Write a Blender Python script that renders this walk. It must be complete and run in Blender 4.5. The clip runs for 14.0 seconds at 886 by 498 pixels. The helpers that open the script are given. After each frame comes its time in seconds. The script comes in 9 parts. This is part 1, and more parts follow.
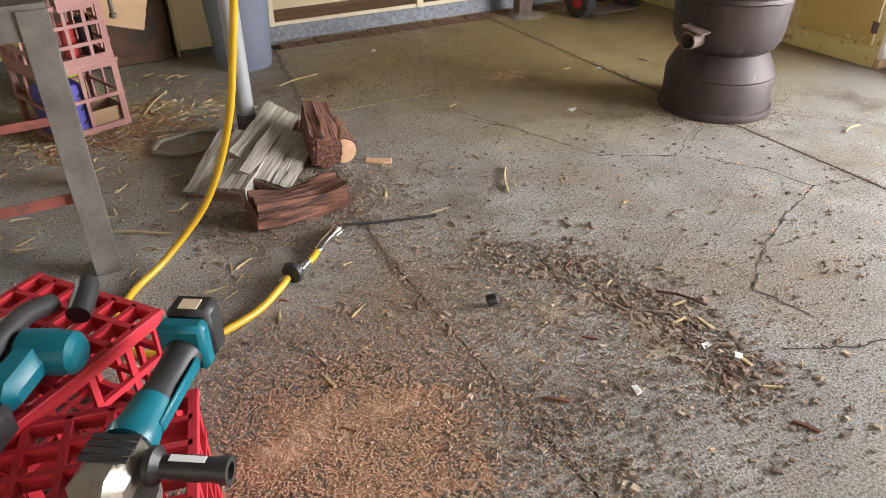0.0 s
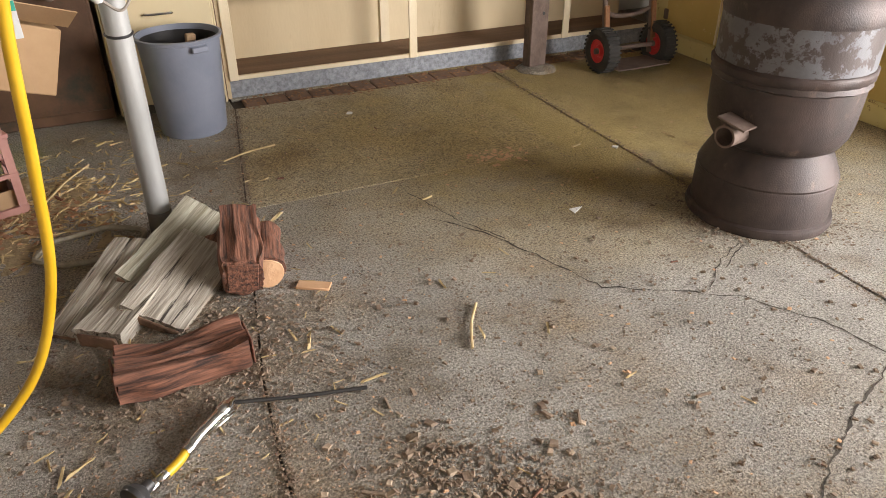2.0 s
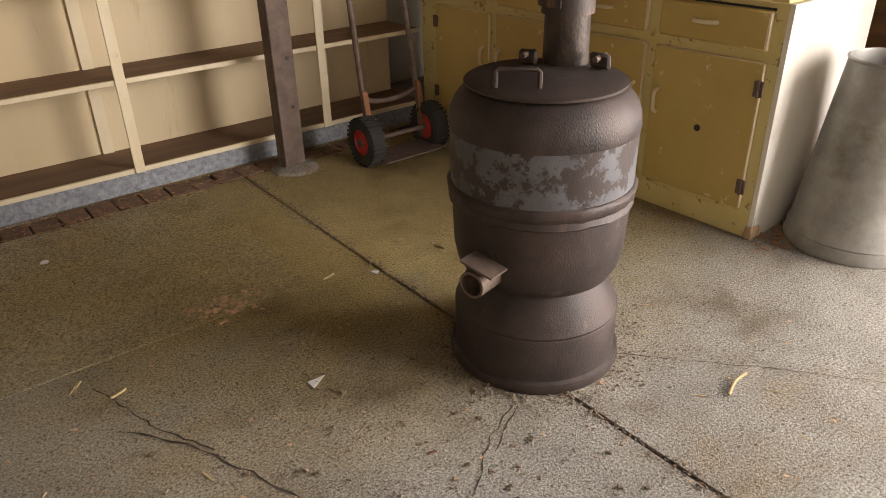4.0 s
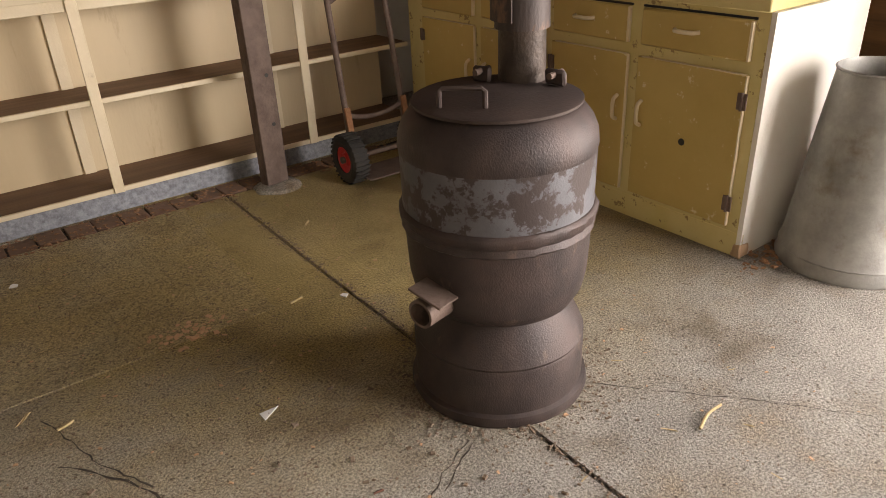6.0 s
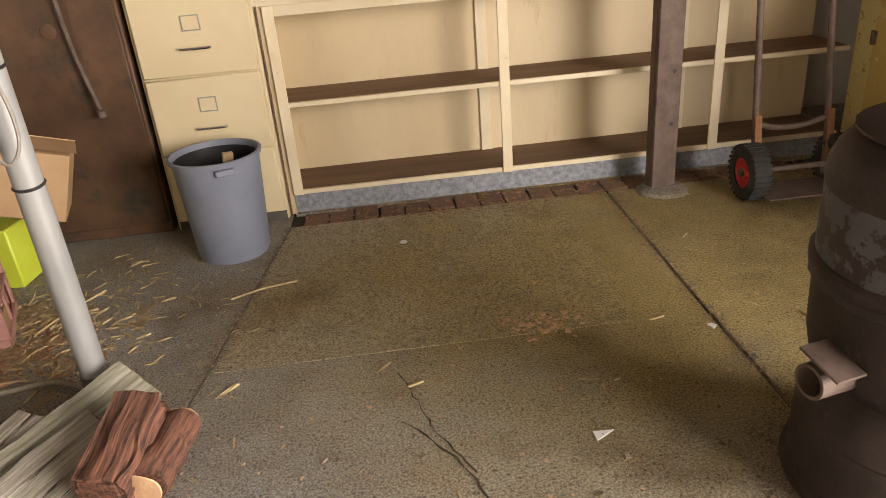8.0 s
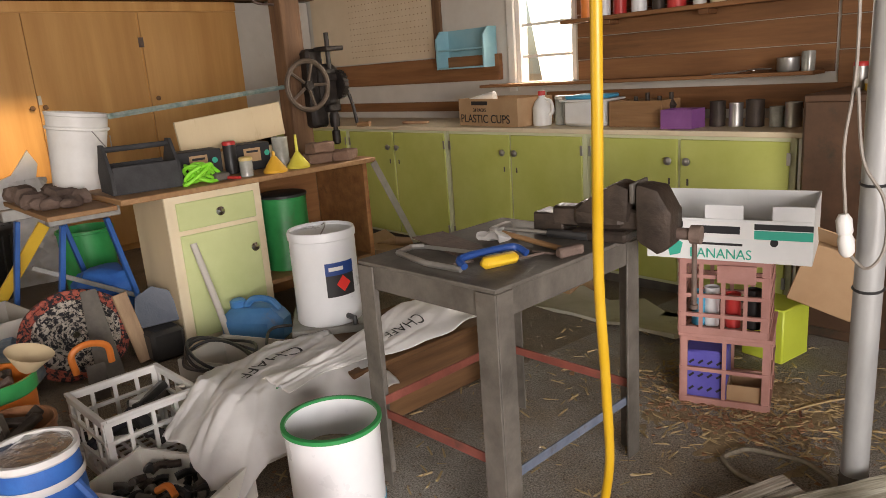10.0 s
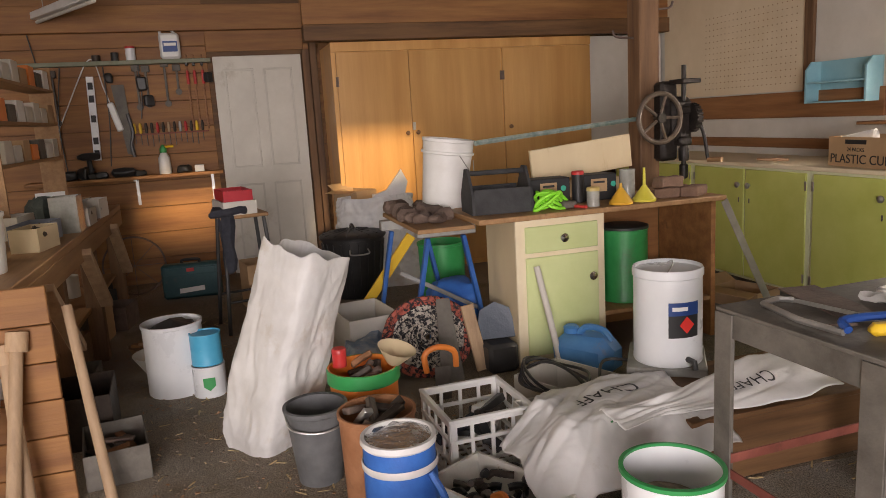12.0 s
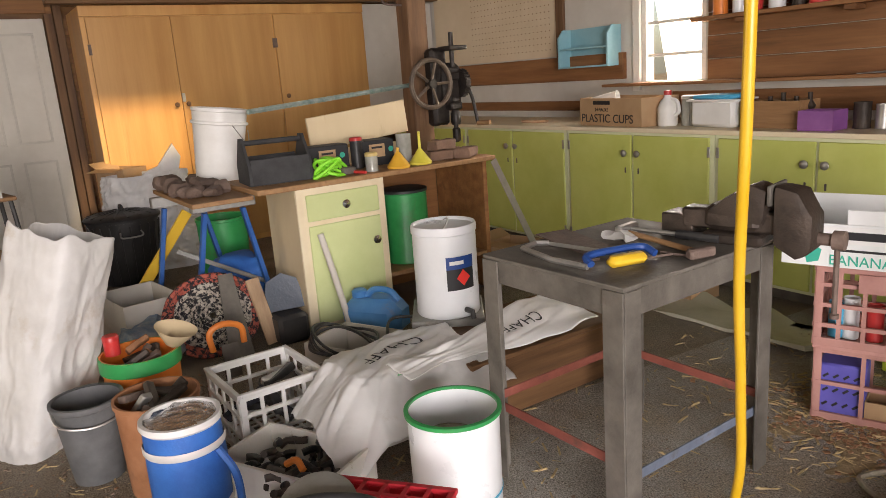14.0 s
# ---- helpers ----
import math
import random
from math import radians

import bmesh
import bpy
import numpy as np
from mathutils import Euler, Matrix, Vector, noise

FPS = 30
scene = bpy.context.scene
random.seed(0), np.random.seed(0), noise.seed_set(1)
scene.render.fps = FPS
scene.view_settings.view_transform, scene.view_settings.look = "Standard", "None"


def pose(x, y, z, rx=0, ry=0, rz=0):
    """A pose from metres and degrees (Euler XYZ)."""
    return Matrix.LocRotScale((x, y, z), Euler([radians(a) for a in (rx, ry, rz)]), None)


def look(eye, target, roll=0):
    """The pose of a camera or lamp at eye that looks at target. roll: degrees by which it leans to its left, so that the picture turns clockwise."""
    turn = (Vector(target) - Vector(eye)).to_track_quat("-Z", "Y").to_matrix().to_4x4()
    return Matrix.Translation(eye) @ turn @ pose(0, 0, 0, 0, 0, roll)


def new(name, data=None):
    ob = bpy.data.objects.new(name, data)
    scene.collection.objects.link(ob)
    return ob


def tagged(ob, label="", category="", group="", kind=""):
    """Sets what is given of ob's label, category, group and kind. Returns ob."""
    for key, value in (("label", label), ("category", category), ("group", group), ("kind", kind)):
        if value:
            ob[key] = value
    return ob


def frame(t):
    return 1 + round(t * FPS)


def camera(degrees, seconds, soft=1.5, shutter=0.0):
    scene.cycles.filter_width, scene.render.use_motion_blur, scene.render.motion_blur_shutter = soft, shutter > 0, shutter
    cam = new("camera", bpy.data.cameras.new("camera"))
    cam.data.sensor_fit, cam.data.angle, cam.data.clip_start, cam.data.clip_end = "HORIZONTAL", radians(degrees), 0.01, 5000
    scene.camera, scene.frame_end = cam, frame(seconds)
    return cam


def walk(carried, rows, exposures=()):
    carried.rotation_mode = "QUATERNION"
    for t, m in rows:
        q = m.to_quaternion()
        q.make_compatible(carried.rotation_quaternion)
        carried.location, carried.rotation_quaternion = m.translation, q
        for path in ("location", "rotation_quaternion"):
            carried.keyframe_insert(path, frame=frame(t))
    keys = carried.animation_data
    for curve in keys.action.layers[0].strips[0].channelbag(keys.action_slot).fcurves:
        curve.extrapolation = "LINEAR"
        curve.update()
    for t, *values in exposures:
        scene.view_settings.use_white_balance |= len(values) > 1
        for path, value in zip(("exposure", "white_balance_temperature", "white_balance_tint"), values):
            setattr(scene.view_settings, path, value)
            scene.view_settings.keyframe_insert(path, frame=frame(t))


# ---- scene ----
cam = camera(63.3, 14.0, soft=0.8)
PATH = [
    (0, (2.194, 1.096, 1.161), (2.994, 2.595, 0.107), -0.5),
    (0.5, (2.327, 1.195, 1.16), (3.092, 2.713, 0.106), -0.4),
    (1, (2.453, 1.322, 1.158), (3.164, 2.866, 0.105), -0.2),
    (1.5, (2.571, 1.515, 1.154), (3.26, 3.074, 0.107), -0.1),
    (2, (2.759, 1.666, 1.183), (3.486, 3.22, 0.156), -0.0),
    (2.5, (3.044, 1.782, 1.219), (3.875, 3.304, 0.222), -0.4),
    (3, (3.214, 1.92, 1.229), (4.187, 3.38, 0.269), -0.7),
    (3.5, (3.309, 2.022, 1.249), (4.375, 3.429, 0.309), -1.0),
    (4, (3.435, 2.03, 1.245), (4.528, 3.42, 0.312), -1.3),
    (4.2, (3.485, 2.028, 1.242), (4.582, 3.416, 0.309), -1.3),
    (6.3, (3.641, 1.991, 1.239), (4.673, 3.446, 0.333), -2.8),
    (6.5, (3.645, 1.995, 1.246), (4.661, 3.46, 0.34), -2.8),
    (7, (3.66, 2.037, 1.252), (4.558, 3.576, 0.345), -3.3),
    (7.5, (3.667, 2.119, 1.236), (4.295, 3.786, 0.328), -4.2),
    (8, (3.678, 2.144, 1.21), (3.814, 3.941, 0.344), -4.9),
    (8.5, (3.666, 2.094, 1.219), (3.288, 3.892, 0.427), -5.7),
    (9, (3.551, 2.001, 1.288), (2.766, 3.708, 0.604), -5.5),
    (9.2, (3.498, 1.961, 1.299), (2.561, 3.611, 0.668), -5.2),
    (11.3, (3.374, 1.747, 1.356), (1.541, 2.457, 0.984), -3.3),
    (11.5, (3.366, 1.739, 1.357), (1.511, 2.392, 0.992), -3.3),
    (12, (3.357, 1.735, 1.357), (1.474, 2.302, 0.997), -3.4),
    (12.5, (3.348, 1.735, 1.356), (1.467, 2.302, 0.979), -3.6),
    (13, (3.346, 1.749, 1.345), (1.494, 2.387, 0.941), -3.9),
    (13.5, (3.372, 1.766, 1.333), (1.583, 2.549, 0.9), -3.9),
    (14, (3.404, 1.776, 1.323), (1.776, 2.839, 0.853), -4.2),
]
walk(cam, [(t, look(eye, target, roll)) for t, eye, target, roll in PATH],
     [(0, 0.57, 6350, 10), (1.5, 0.55, 6700, 11), (3, 0.46, 7300, 11), (3.5, 0.14, 7350, 12), (4, 0.0, 7400, 13), (6.5, 0.05, 7400, 15), (7.5, 0.28, 7600, 14), (8.5, 0.38, 7600, 13), (9, 0.12, 7200, 13), (11.5, -0.10, 7100, 18), (13, 0.05, 7100, 17), (14, 0.15, 7000, 15)])

# ---- world, sun and daylight ----
world = bpy.data.worlds.new("sky")
scene.world = world
world.use_nodes = True
wn = world.node_tree
sky = wn.nodes.new("ShaderNodeTexSky")
sky.sky_type, sky.sun_disc = "NISHITA", False
sky.sun_elevation, sky.sun_rotation = radians(33), radians(90)
wn.links.new(sky.outputs[0], wn.nodes["Background"].inputs[0])
wn.nodes["Background"].inputs[1].default_value = 0.12
scene.view_settings.exposure = 0.12

sun = new("sun", bpy.data.lights.new("sun", "SUN"))
sun.data.energy, sun.data.angle, sun.data.color = 5.0, radians(4), (1.0, 0.78, 0.46)
SUN_FROM = Vector((math.cos(radians(33)), 0.04, math.sin(radians(33))))
sun.matrix_world = look(SUN_FROM * 30, (0, 0, 0))


def daylight(name, eye, target, w, h, watts, color):
    ob = new(name, bpy.data.lights.new(name, "AREA"))
    ob.data.shape, ob.data.size, ob.data.size_y = "RECTANGLE", w, h
    ob.data.energy, ob.data.color = watts, color
    ob.matrix_world = look(eye, target)
    return ob


daylight("sky_through_shed_door", (7.3, 0.6, 1.35), (3.4, 3.3, 0.6), 3.6, 2.3, 500, (0.98, 0.97, 1.0))
daylight("sky_through_window", (0.06, 6.16, 1.45), (0.2, 3.0, 0.6), 0.5, 0.6, 26, (1.0, 0.95, 0.86))
# warm fill added from the unseen south side to lift the cupboard fronts
daylight("sky_through_south_door", (-0.1, -1.55, 1.2), (4.6, 4.0, 0.4), 2.6, 2.2, 60, (1.0, 0.90, 0.72))


# ---- helpers ----
def part(name, bm, material, parent=None, label="", m=None, smooth=True):
    me = bpy.data.meshes.new(name)
    bmesh.ops.recalc_face_normals(bm, faces=bm.faces[:])
    bm.to_mesh(me)
    bm.free()
    if smooth:
        for p in me.polygons:
            p.use_smooth = True
        me.set_sharp_from_angle(angle=radians(38))
    me.materials.append(material)
    ob = new(name, me)
    if parent is not None:
        ob.parent = parent
    if m is not None:
        ob.matrix_basis = m
    if label:
        ob["label"] = label
    return ob


def thing(name, x, y, z, rz, label, category, group="", kind="", rx=0, ry=0):
    ob = new(name)
    ob.empty_display_size = 0.05
    ob.matrix_basis = pose(x, y, z, rx, ry, rz)
    return tagged(ob, label, category, group, kind)


def box(bm, x0, x1, y0, y1, z0, z1, bev=0.0, m=None, seg=1):
    r = bmesh.ops.create_cube(bm, size=1.0)
    vs = r["verts"]
    for v in vs:
        v.co = Vector(((x0 + x1) / 2 + v.co.x * (x1 - x0), (y0 + y1) / 2 + v.co.y * (y1 - y0), (z0 + z1) / 2 + v.co.z * (z1 - z0)))
    if m is not None:
        bmesh.ops.transform(bm, matrix=m, verts=vs)
    if bev > 0:
        es = list({e for v in vs for e in v.link_edges})
        bmesh.ops.bevel(bm, geom=es, offset=bev, segments=seg, affect="EDGES", profile=0.5)
    return bm


def B(x0, x1, y0, y1, z0, z1, bev=0.0, m=None):
    return box(bmesh.new(), x0, x1, y0, y1, z0, z1, bev, m)


def lathe(profile, n=32, bm=None, m=None, wob=0.0, caps=True):
    """A turned shape from (radius, height) pairs, bottom to top."""
    bm = bm or bmesh.new()
    m = m or Matrix()
    rings = []
    for k, (r, z) in enumerate(profile):
        ring = []
        for i in range(n):
            a = 2 * math.pi * i / n
            rr = r * (1 + wob * noise.noise(Vector((math.cos(a) * 1.5, math.sin(a) * 1.5, z * 6))))
            ring.append(bm.verts.new(m @ Vector((rr * math.cos(a), rr * math.sin(a), z))))
        rings.append(ring)
    for a, b in zip(rings, rings[1:]):
        for i in range(n):
            bm.faces.new((a[i], a[(i + 1) % n], b[(i + 1) % n], b[i]))
    if caps:
        if profile[0][0] > 1e-4:
            bm.faces.new(rings[0][::-1])
        if profile[-1][0] > 1e-4:
            bm.faces.new(rings[-1])
    return bm


def smooth_line(pts, steps=8):
    """Points on a smooth curve through pts."""
    p = [Vector(q) for q in pts]
    p = [p[0] * 2 - p[1]] + p + [p[-1] * 2 - p[-2]]
    out = []
    for i in range(1, len(p) - 2):
        a, b, c, d = p[i - 1], p[i], p[i + 1], p[i + 2]
        for k in range(steps):
            t = k / steps
            out.append(0.5 * (2 * b + (c - a) * t + (2 * a - 5 * b + 4 * c - d) * t * t + (3 * b - a - 3 * c + d) * t ** 3))
    out.append(p[-2])
    return out


def tube(pts, r, n=8, bm=None, steps=8, curve=True, taper=None):
    bm = bm or bmesh.new()
    line = smooth_line(pts, steps) if curve and len(pts) > 2 else [Vector(q) for q in pts]
    up = Vector((0, 0, 1))
    rings = []
    side = None
    for i, q in enumerate(line):
        d = (line[min(i + 1, len(line) - 1)] - line[max(i - 1, 0)]).normalized()
        if side is None:
            side = d.cross(up if abs(d.z) < 0.9 else Vector((1, 0, 0))).normalized()
        side = (side - d * side.dot(d)).normalized()
        other = d.cross(side)
        rr = r if taper is None else r + (taper - r) * i / (len(line) - 1)
        rings.append([bm.verts.new(q + (side * math.cos(2 * math.pi * k / n) + other * math.sin(2 * math.pi * k / n)) * rr) for k in range(n)])
    for a, b in zip(rings, rings[1:]):
        for i in range(n):
            bm.faces.new((a[i], a[(i + 1) % n], b[(i + 1) % n], b[i]))
    bm.faces.new(rings[0][::-1])
    bm.faces.new(rings[-1])
    return bm


def prism(outline, z0, z1, bm=None, m=None):
    """A flat outline in x, y drawn up from z0 to z1."""
    bm = bm or bmesh.new()
    m = m or Matrix()
    lo = [bm.verts.new(m @ Vector((x, y, z0))) for x, y in outline]
    hi = [bm.verts.new(m @ Vector((x, y, z1))) for x, y in outline]
    n = len(outline)
    bm.faces.new(lo[::-1])
    bm.faces.new(hi)
    for i in range(n):
        bm.faces.new((lo[i], lo[(i + 1) % n], hi[(i + 1) % n], hi[i]))
    return bm


def rounded(bm, width, seg=2):
    bmesh.ops.bevel(bm, geom=bm.edges[:], offset=width, segments=seg, affect="EDGES", profile=0.6)
    return bm


def rough_up(bm, amount, freq, cuts=0, seed=0.0):
    if cuts:
        bmesh.ops.subdivide_edges(bm, edges=bm.edges[:], cuts=cuts, use_grid_fill=True)
    for v in bm.verts:
        q = v.co * freq + Vector((seed, seed * 1.7, seed * 0.3))
        v.co += noise.noise_vector(q) * amount
    return bm


def words(text, size, material, parent, m, name="lettering", squash=1.0):
    cu = bpy.data.curves.new(name, "FONT")
    cu.body, cu.size, cu.align_x, cu.align_y, cu.extrude = text, size, "CENTER", "CENTER", 0.0008
    ob = new(name, cu)
    cu.materials.append(material)
    ob.parent = parent
    ob.matrix_basis = m @ Matrix.Diagonal((squash, 1, 1, 1))
    return ob


# ---- materials ----
def surf(name, c1, c2, scale=6.0, rough=0.6, metal=0.0, bump=0.1, fine=90.0, dirt=None, dirt_amount=0.45, stretch=(1, 1, 1), vary=0.06, dirt_scale=None, rough_var=0.15, sharp=0.08):
    m = bpy.data.materials.new(name)
    m.use_nodes = True
    n, l = m.node_tree.nodes, m.node_tree.links
    bsdf = n["Principled BSDF"]
    co = n.new("ShaderNodeTexCoord")
    mp = n.new("ShaderNodeMapping")
    mp.inputs["Scale"].default_value = stretch
    l.new(co.outputs["Object"], mp.inputs["Vector"])
    info = n.new("ShaderNodeObjectInfo")
    off = n.new("ShaderNodeVectorMath")
    off.operation = "ADD"
    l.new(mp.outputs[0], off.inputs[0])
    sc = n.new("ShaderNodeMath")
    sc.operation, sc.inputs[1].default_value = "MULTIPLY", 37.0
    l.new(info.outputs["Random"], sc.inputs[0])
    l.new(sc.outputs[0], off.inputs[1])
    big = n.new("ShaderNodeTexNoise")
    big.inputs["Scale"].default_value, big.inputs["Detail"].default_value, big.inputs["Roughness"].default_value = scale, 6.0, 0.62
    l.new(off.outputs[0], big.inputs["Vector"])
    ramp = n.new("ShaderNodeValToRGB")
    ramp.color_ramp.elements[0].position, ramp.color_ramp.elements[1].position = 0.32, 0.68
    ramp.color_ramp.elements[0].color, ramp.color_ramp.elements[1].color = (*c1, 1), (*c2, 1)
    l.new(big.outputs[0], ramp.inputs[0])
    col = ramp.outputs[0]
    if dirt is not None:
        spot = n.new("ShaderNodeTexNoise")
        spot.inputs["Scale"].default_value, spot.inputs["Detail"].default_value, spot.inputs["Roughness"].default_value = dirt_scale or scale * 0.55, 8.0, 0.7
        l.new(off.outputs[0], spot.inputs["Vector"])
        r2 = n.new("ShaderNodeValToRGB")
        edge = 0.72 - 0.35 * dirt_amount
        r2.color_ramp.elements[0].position, r2.color_ramp.elements[1].position = edge, min(edge + sharp * 2, 1.0)
        l.new(spot.outputs[0], r2.inputs[0])
        mix = n.new("ShaderNodeMix")
        mix.data_type = "RGBA"
        mix.inputs[7].default_value = (*dirt, 1)
        l.new(r2.outputs[0], mix.inputs[0])
        l.new(col, mix.inputs[6])
        col = mix.outputs[2]
    if vary:
        hsv = n.new("ShaderNodeHueSaturation")
        mr = n.new("ShaderNodeMapRange")
        mr.inputs[3].default_value, mr.inputs[4].default_value = 1 - vary, 1 + vary
        l.new(info.outputs["Random"], mr.inputs[0])
        l.new(mr.outputs[0], hsv.inputs["Value"])
        l.new(col, hsv.inputs["Color"])
        col = hsv.outputs[0]
    l.new(col, bsdf.inputs["Base Color"])
    grain = n.new("ShaderNodeTexNoise")
    grain.inputs["Scale"].default_value, grain.inputs["Detail"].default_value = fine, 5.0
    l.new(off.outputs[0], grain.inputs["Vector"])
    rr = n.new("ShaderNodeMapRange")
    rr.inputs[3].default_value, rr.inputs[4].default_value = max(rough - rough_var, 0.05), min(rough + rough_var, 1.0)
    l.new(big.outputs[0], rr.inputs[0])
    l.new(rr.outputs[0], bsdf.inputs["Roughness"])
    bsdf.inputs["Metallic"].default_value = metal
    if bump:
        bp = n.new("ShaderNodeBump")
        bp.inputs["Strength"].default_value, bp.inputs["Distance"].default_value = min(bump * 2.5, 1.0), 0.004
        l.new(grain.outputs[0], bp.inputs["Height"])
        l.new(bp.outputs[0], bsdf.inputs["Normal"])
    return m


def wood(name, c1, c2, axis="x", scale=5.0, rough=0.7, bump=0.2, dirt=None, dirt_amount=0.3):
    s = {"x": (0.12, 1.6, 1.6), "y": (1.6, 0.12, 1.6), "z": (1.6, 1.6, 0.12)}[axis]
    return surf(name, c1, c2, scale * 2.2, rough, 0, bump, 60, dirt, dirt_amount, s, 0.1)


def concrete(name, grit, grey1, grey2, dust, dust_share, ochre=0.0):
    """Worn concrete: cool grey with pits and grains, under patches of brown dust; ochre sets the painted yellow bounce.
    """
    m = bpy.data.materials.new(name)
    m.use_nodes = True
    n, l = m.node_tree.nodes, m.node_tree.links
    bsdf = n["Principled BSDF"]
    co = n.new("ShaderNodeTexCoord").outputs["Object"]

    def noise_of(scale, detail, rough=0.6):
        t = n.new("ShaderNodeTexNoise")
        t.inputs["Scale"].default_value, t.inputs["Detail"].default_value, t.inputs["Roughness"].default_value = scale, detail, rough
        l.new(co, t.inputs["Vector"])
        return t.outputs[0]

    def ramp_of(value, p0, p1, c0, c1):
        r = n.new("ShaderNodeValToRGB")
        r.color_ramp.elements[0].position, r.color_ramp.elements[1].position = p0, p1
        r.color_ramp.elements[0].color, r.color_ramp.elements[1].color = (*c0, 1), (*c1, 1)
        l.new(value, r.inputs[0])
        return r.outputs[0]

    def mix_of(kind, fac, a, b):
        x = n.new("ShaderNodeMix")
        x.data_type, x.blend_type = "RGBA", kind
        if isinstance(fac, float):
            x.inputs[0].default_value = fac
        else:
            l.new(fac, x.inputs[0])
        l.new(a, x.inputs[6])
        l.new(b, x.inputs[7])
        return x.outputs[2]

    grey = ramp_of(noise_of(3.1, 7), 0.3, 0.7, grey1, grey2)
    brown = ramp_of(noise_of(5.0, 6), 0.3, 0.7, tuple(0.72 * c for c in dust), tuple(1.2 * c for c in dust))
    edge = 0.66 - 0.4 * dust_share
    mask = ramp_of(noise_of(1.25, 9, 0.68), edge, edge + 0.2, (0, 0, 0), (0.9, 0.9, 0.9))
    col = mix_of("MIX", mask, grey, brown)
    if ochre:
        # yellow light bounced between the stove and the ochre cupboards, painted into the floor colour
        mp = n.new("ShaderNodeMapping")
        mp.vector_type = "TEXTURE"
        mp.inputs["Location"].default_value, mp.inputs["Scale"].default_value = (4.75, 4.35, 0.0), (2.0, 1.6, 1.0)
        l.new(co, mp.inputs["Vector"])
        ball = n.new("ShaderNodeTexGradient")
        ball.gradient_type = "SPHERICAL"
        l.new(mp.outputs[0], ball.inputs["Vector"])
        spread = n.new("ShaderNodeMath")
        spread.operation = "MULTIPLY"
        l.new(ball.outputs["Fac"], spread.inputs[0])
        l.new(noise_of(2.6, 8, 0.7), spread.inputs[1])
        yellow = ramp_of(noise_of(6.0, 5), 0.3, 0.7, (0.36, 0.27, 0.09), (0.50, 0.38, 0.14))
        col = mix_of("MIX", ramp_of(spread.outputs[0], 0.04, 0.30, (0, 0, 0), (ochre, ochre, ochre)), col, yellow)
    stain = ramp_of(noise_of(2.2, 4), 0.56, 0.72, (1, 1, 1), (0.50, 0.42, 0.32))
    col = mix_of("MULTIPLY", 0.8, col, stain)
    grains = ramp_of(noise_of(150, 6, 0.85), 0.42, 0.58, (0.34, 0.32, 0.30), (1.5, 1.48, 1.43))
    col = mix_of("MULTIPLY", 0.9, col, grains)
    pits = n.new("ShaderNodeTexVoronoi")
    pits.inputs["Scale"].default_value = 48
    pits.inputs["Randomness"].default_value = 1.0
    l.new(co, pits.inputs["Vector"])
    patch = ramp_of(noise_of(9, 3), 0.36, 0.56, (1, 1, 1), (0, 0, 0))
    pit = ramp_of(pits.outputs["Distance"], 0.10, 0.26, (0.28, 0.25, 0.22), (1, 1, 1))
    white = n.new("ShaderNodeRGB")
    white.outputs[0].default_value = (1, 1, 1, 1)
    pit = mix_of("MIX", patch, pit, white.outputs[0])
    col = mix_of("MULTIPLY", 0.85, col, pit)
    l.new(col, bsdf.inputs["Base Color"])
    bsdf.inputs["Roughness"].default_value = 0.85
    h = mix_of("MULTIPLY", 0.9, ramp_of(noise_of(130, 6, 0.75), 0.25, 0.75, (0, 0, 0), (1, 1, 1)), pit)
    bp = n.new("ShaderNodeBump")
    bp.inputs["Strength"].default_value, bp.inputs["Distance"].default_value = grit, 0.005
    l.new(h, bp.inputs["Height"])
    l.new(bp.outputs[0], bsdf.inputs["Normal"])
    return m


def plain(name, color, rough=0.5, metal=0.0, glow=0.0, alpha=None):
    m = bpy.data.materials.new(name)
    m.use_nodes = True
    b = m.node_tree.nodes["Principled BSDF"]
    b.inputs["Base Color"].default_value, b.inputs["Roughness"].default_value, b.inputs["Metallic"].default_value = (*color, 1), rough, metal
    if glow:
        b.inputs["Emission Color"].default_value, b.inputs["Emission Strength"].default_value = (*color, 1), glow
    return m


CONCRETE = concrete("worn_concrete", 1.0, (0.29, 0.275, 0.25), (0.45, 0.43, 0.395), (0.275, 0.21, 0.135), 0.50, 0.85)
CONCRETE_DIRTY = concrete("dusty_concrete", 0.7, (0.23, 0.20, 0.16), (0.34, 0.30, 0.25), (0.20, 0.15, 0.095), 0.62)
AGGREGATE = concrete("exposed_aggregate", 1.0, (0.37, 0.33, 0.25), (0.52, 0.47, 0.37), (0.37, 0.285, 0.16), 0.6, 0.6)
FLUE = surf("scorched_flue_steel", (0.035, 0.03, 0.03), (0.09, 0.065, 0.055), 6, 0.6, 0.3, 0.15, dirt=(0.36, 0.20, 0.11), dirt_amount=0.38, dirt_scale=7, stretch=(1, 1, 0.4))
JOINT = surf("dirt_in_joint", (0.03, 0.024, 0.018), (0.07, 0.055, 0.04), 30, 0.95, bump=0.3)
CREAM = surf("cream_paint", (0.60, 0.48, 0.30), (0.70, 0.58, 0.38), 2, 0.5, bump=0.06, dirt=(0.46, 0.33, 0.17), dirt_amount=0.34, dirt_scale=7, stretch=(1, 1, 0.22))
CREAM_TRIM = surf("cream_trim_paint", (0.72, 0.61, 0.42), (0.80, 0.70, 0.51), 5, 0.5, bump=0.08, dirt=(0.35, 0.25, 0.14), dirt_amount=0.22, dirt_scale=14)
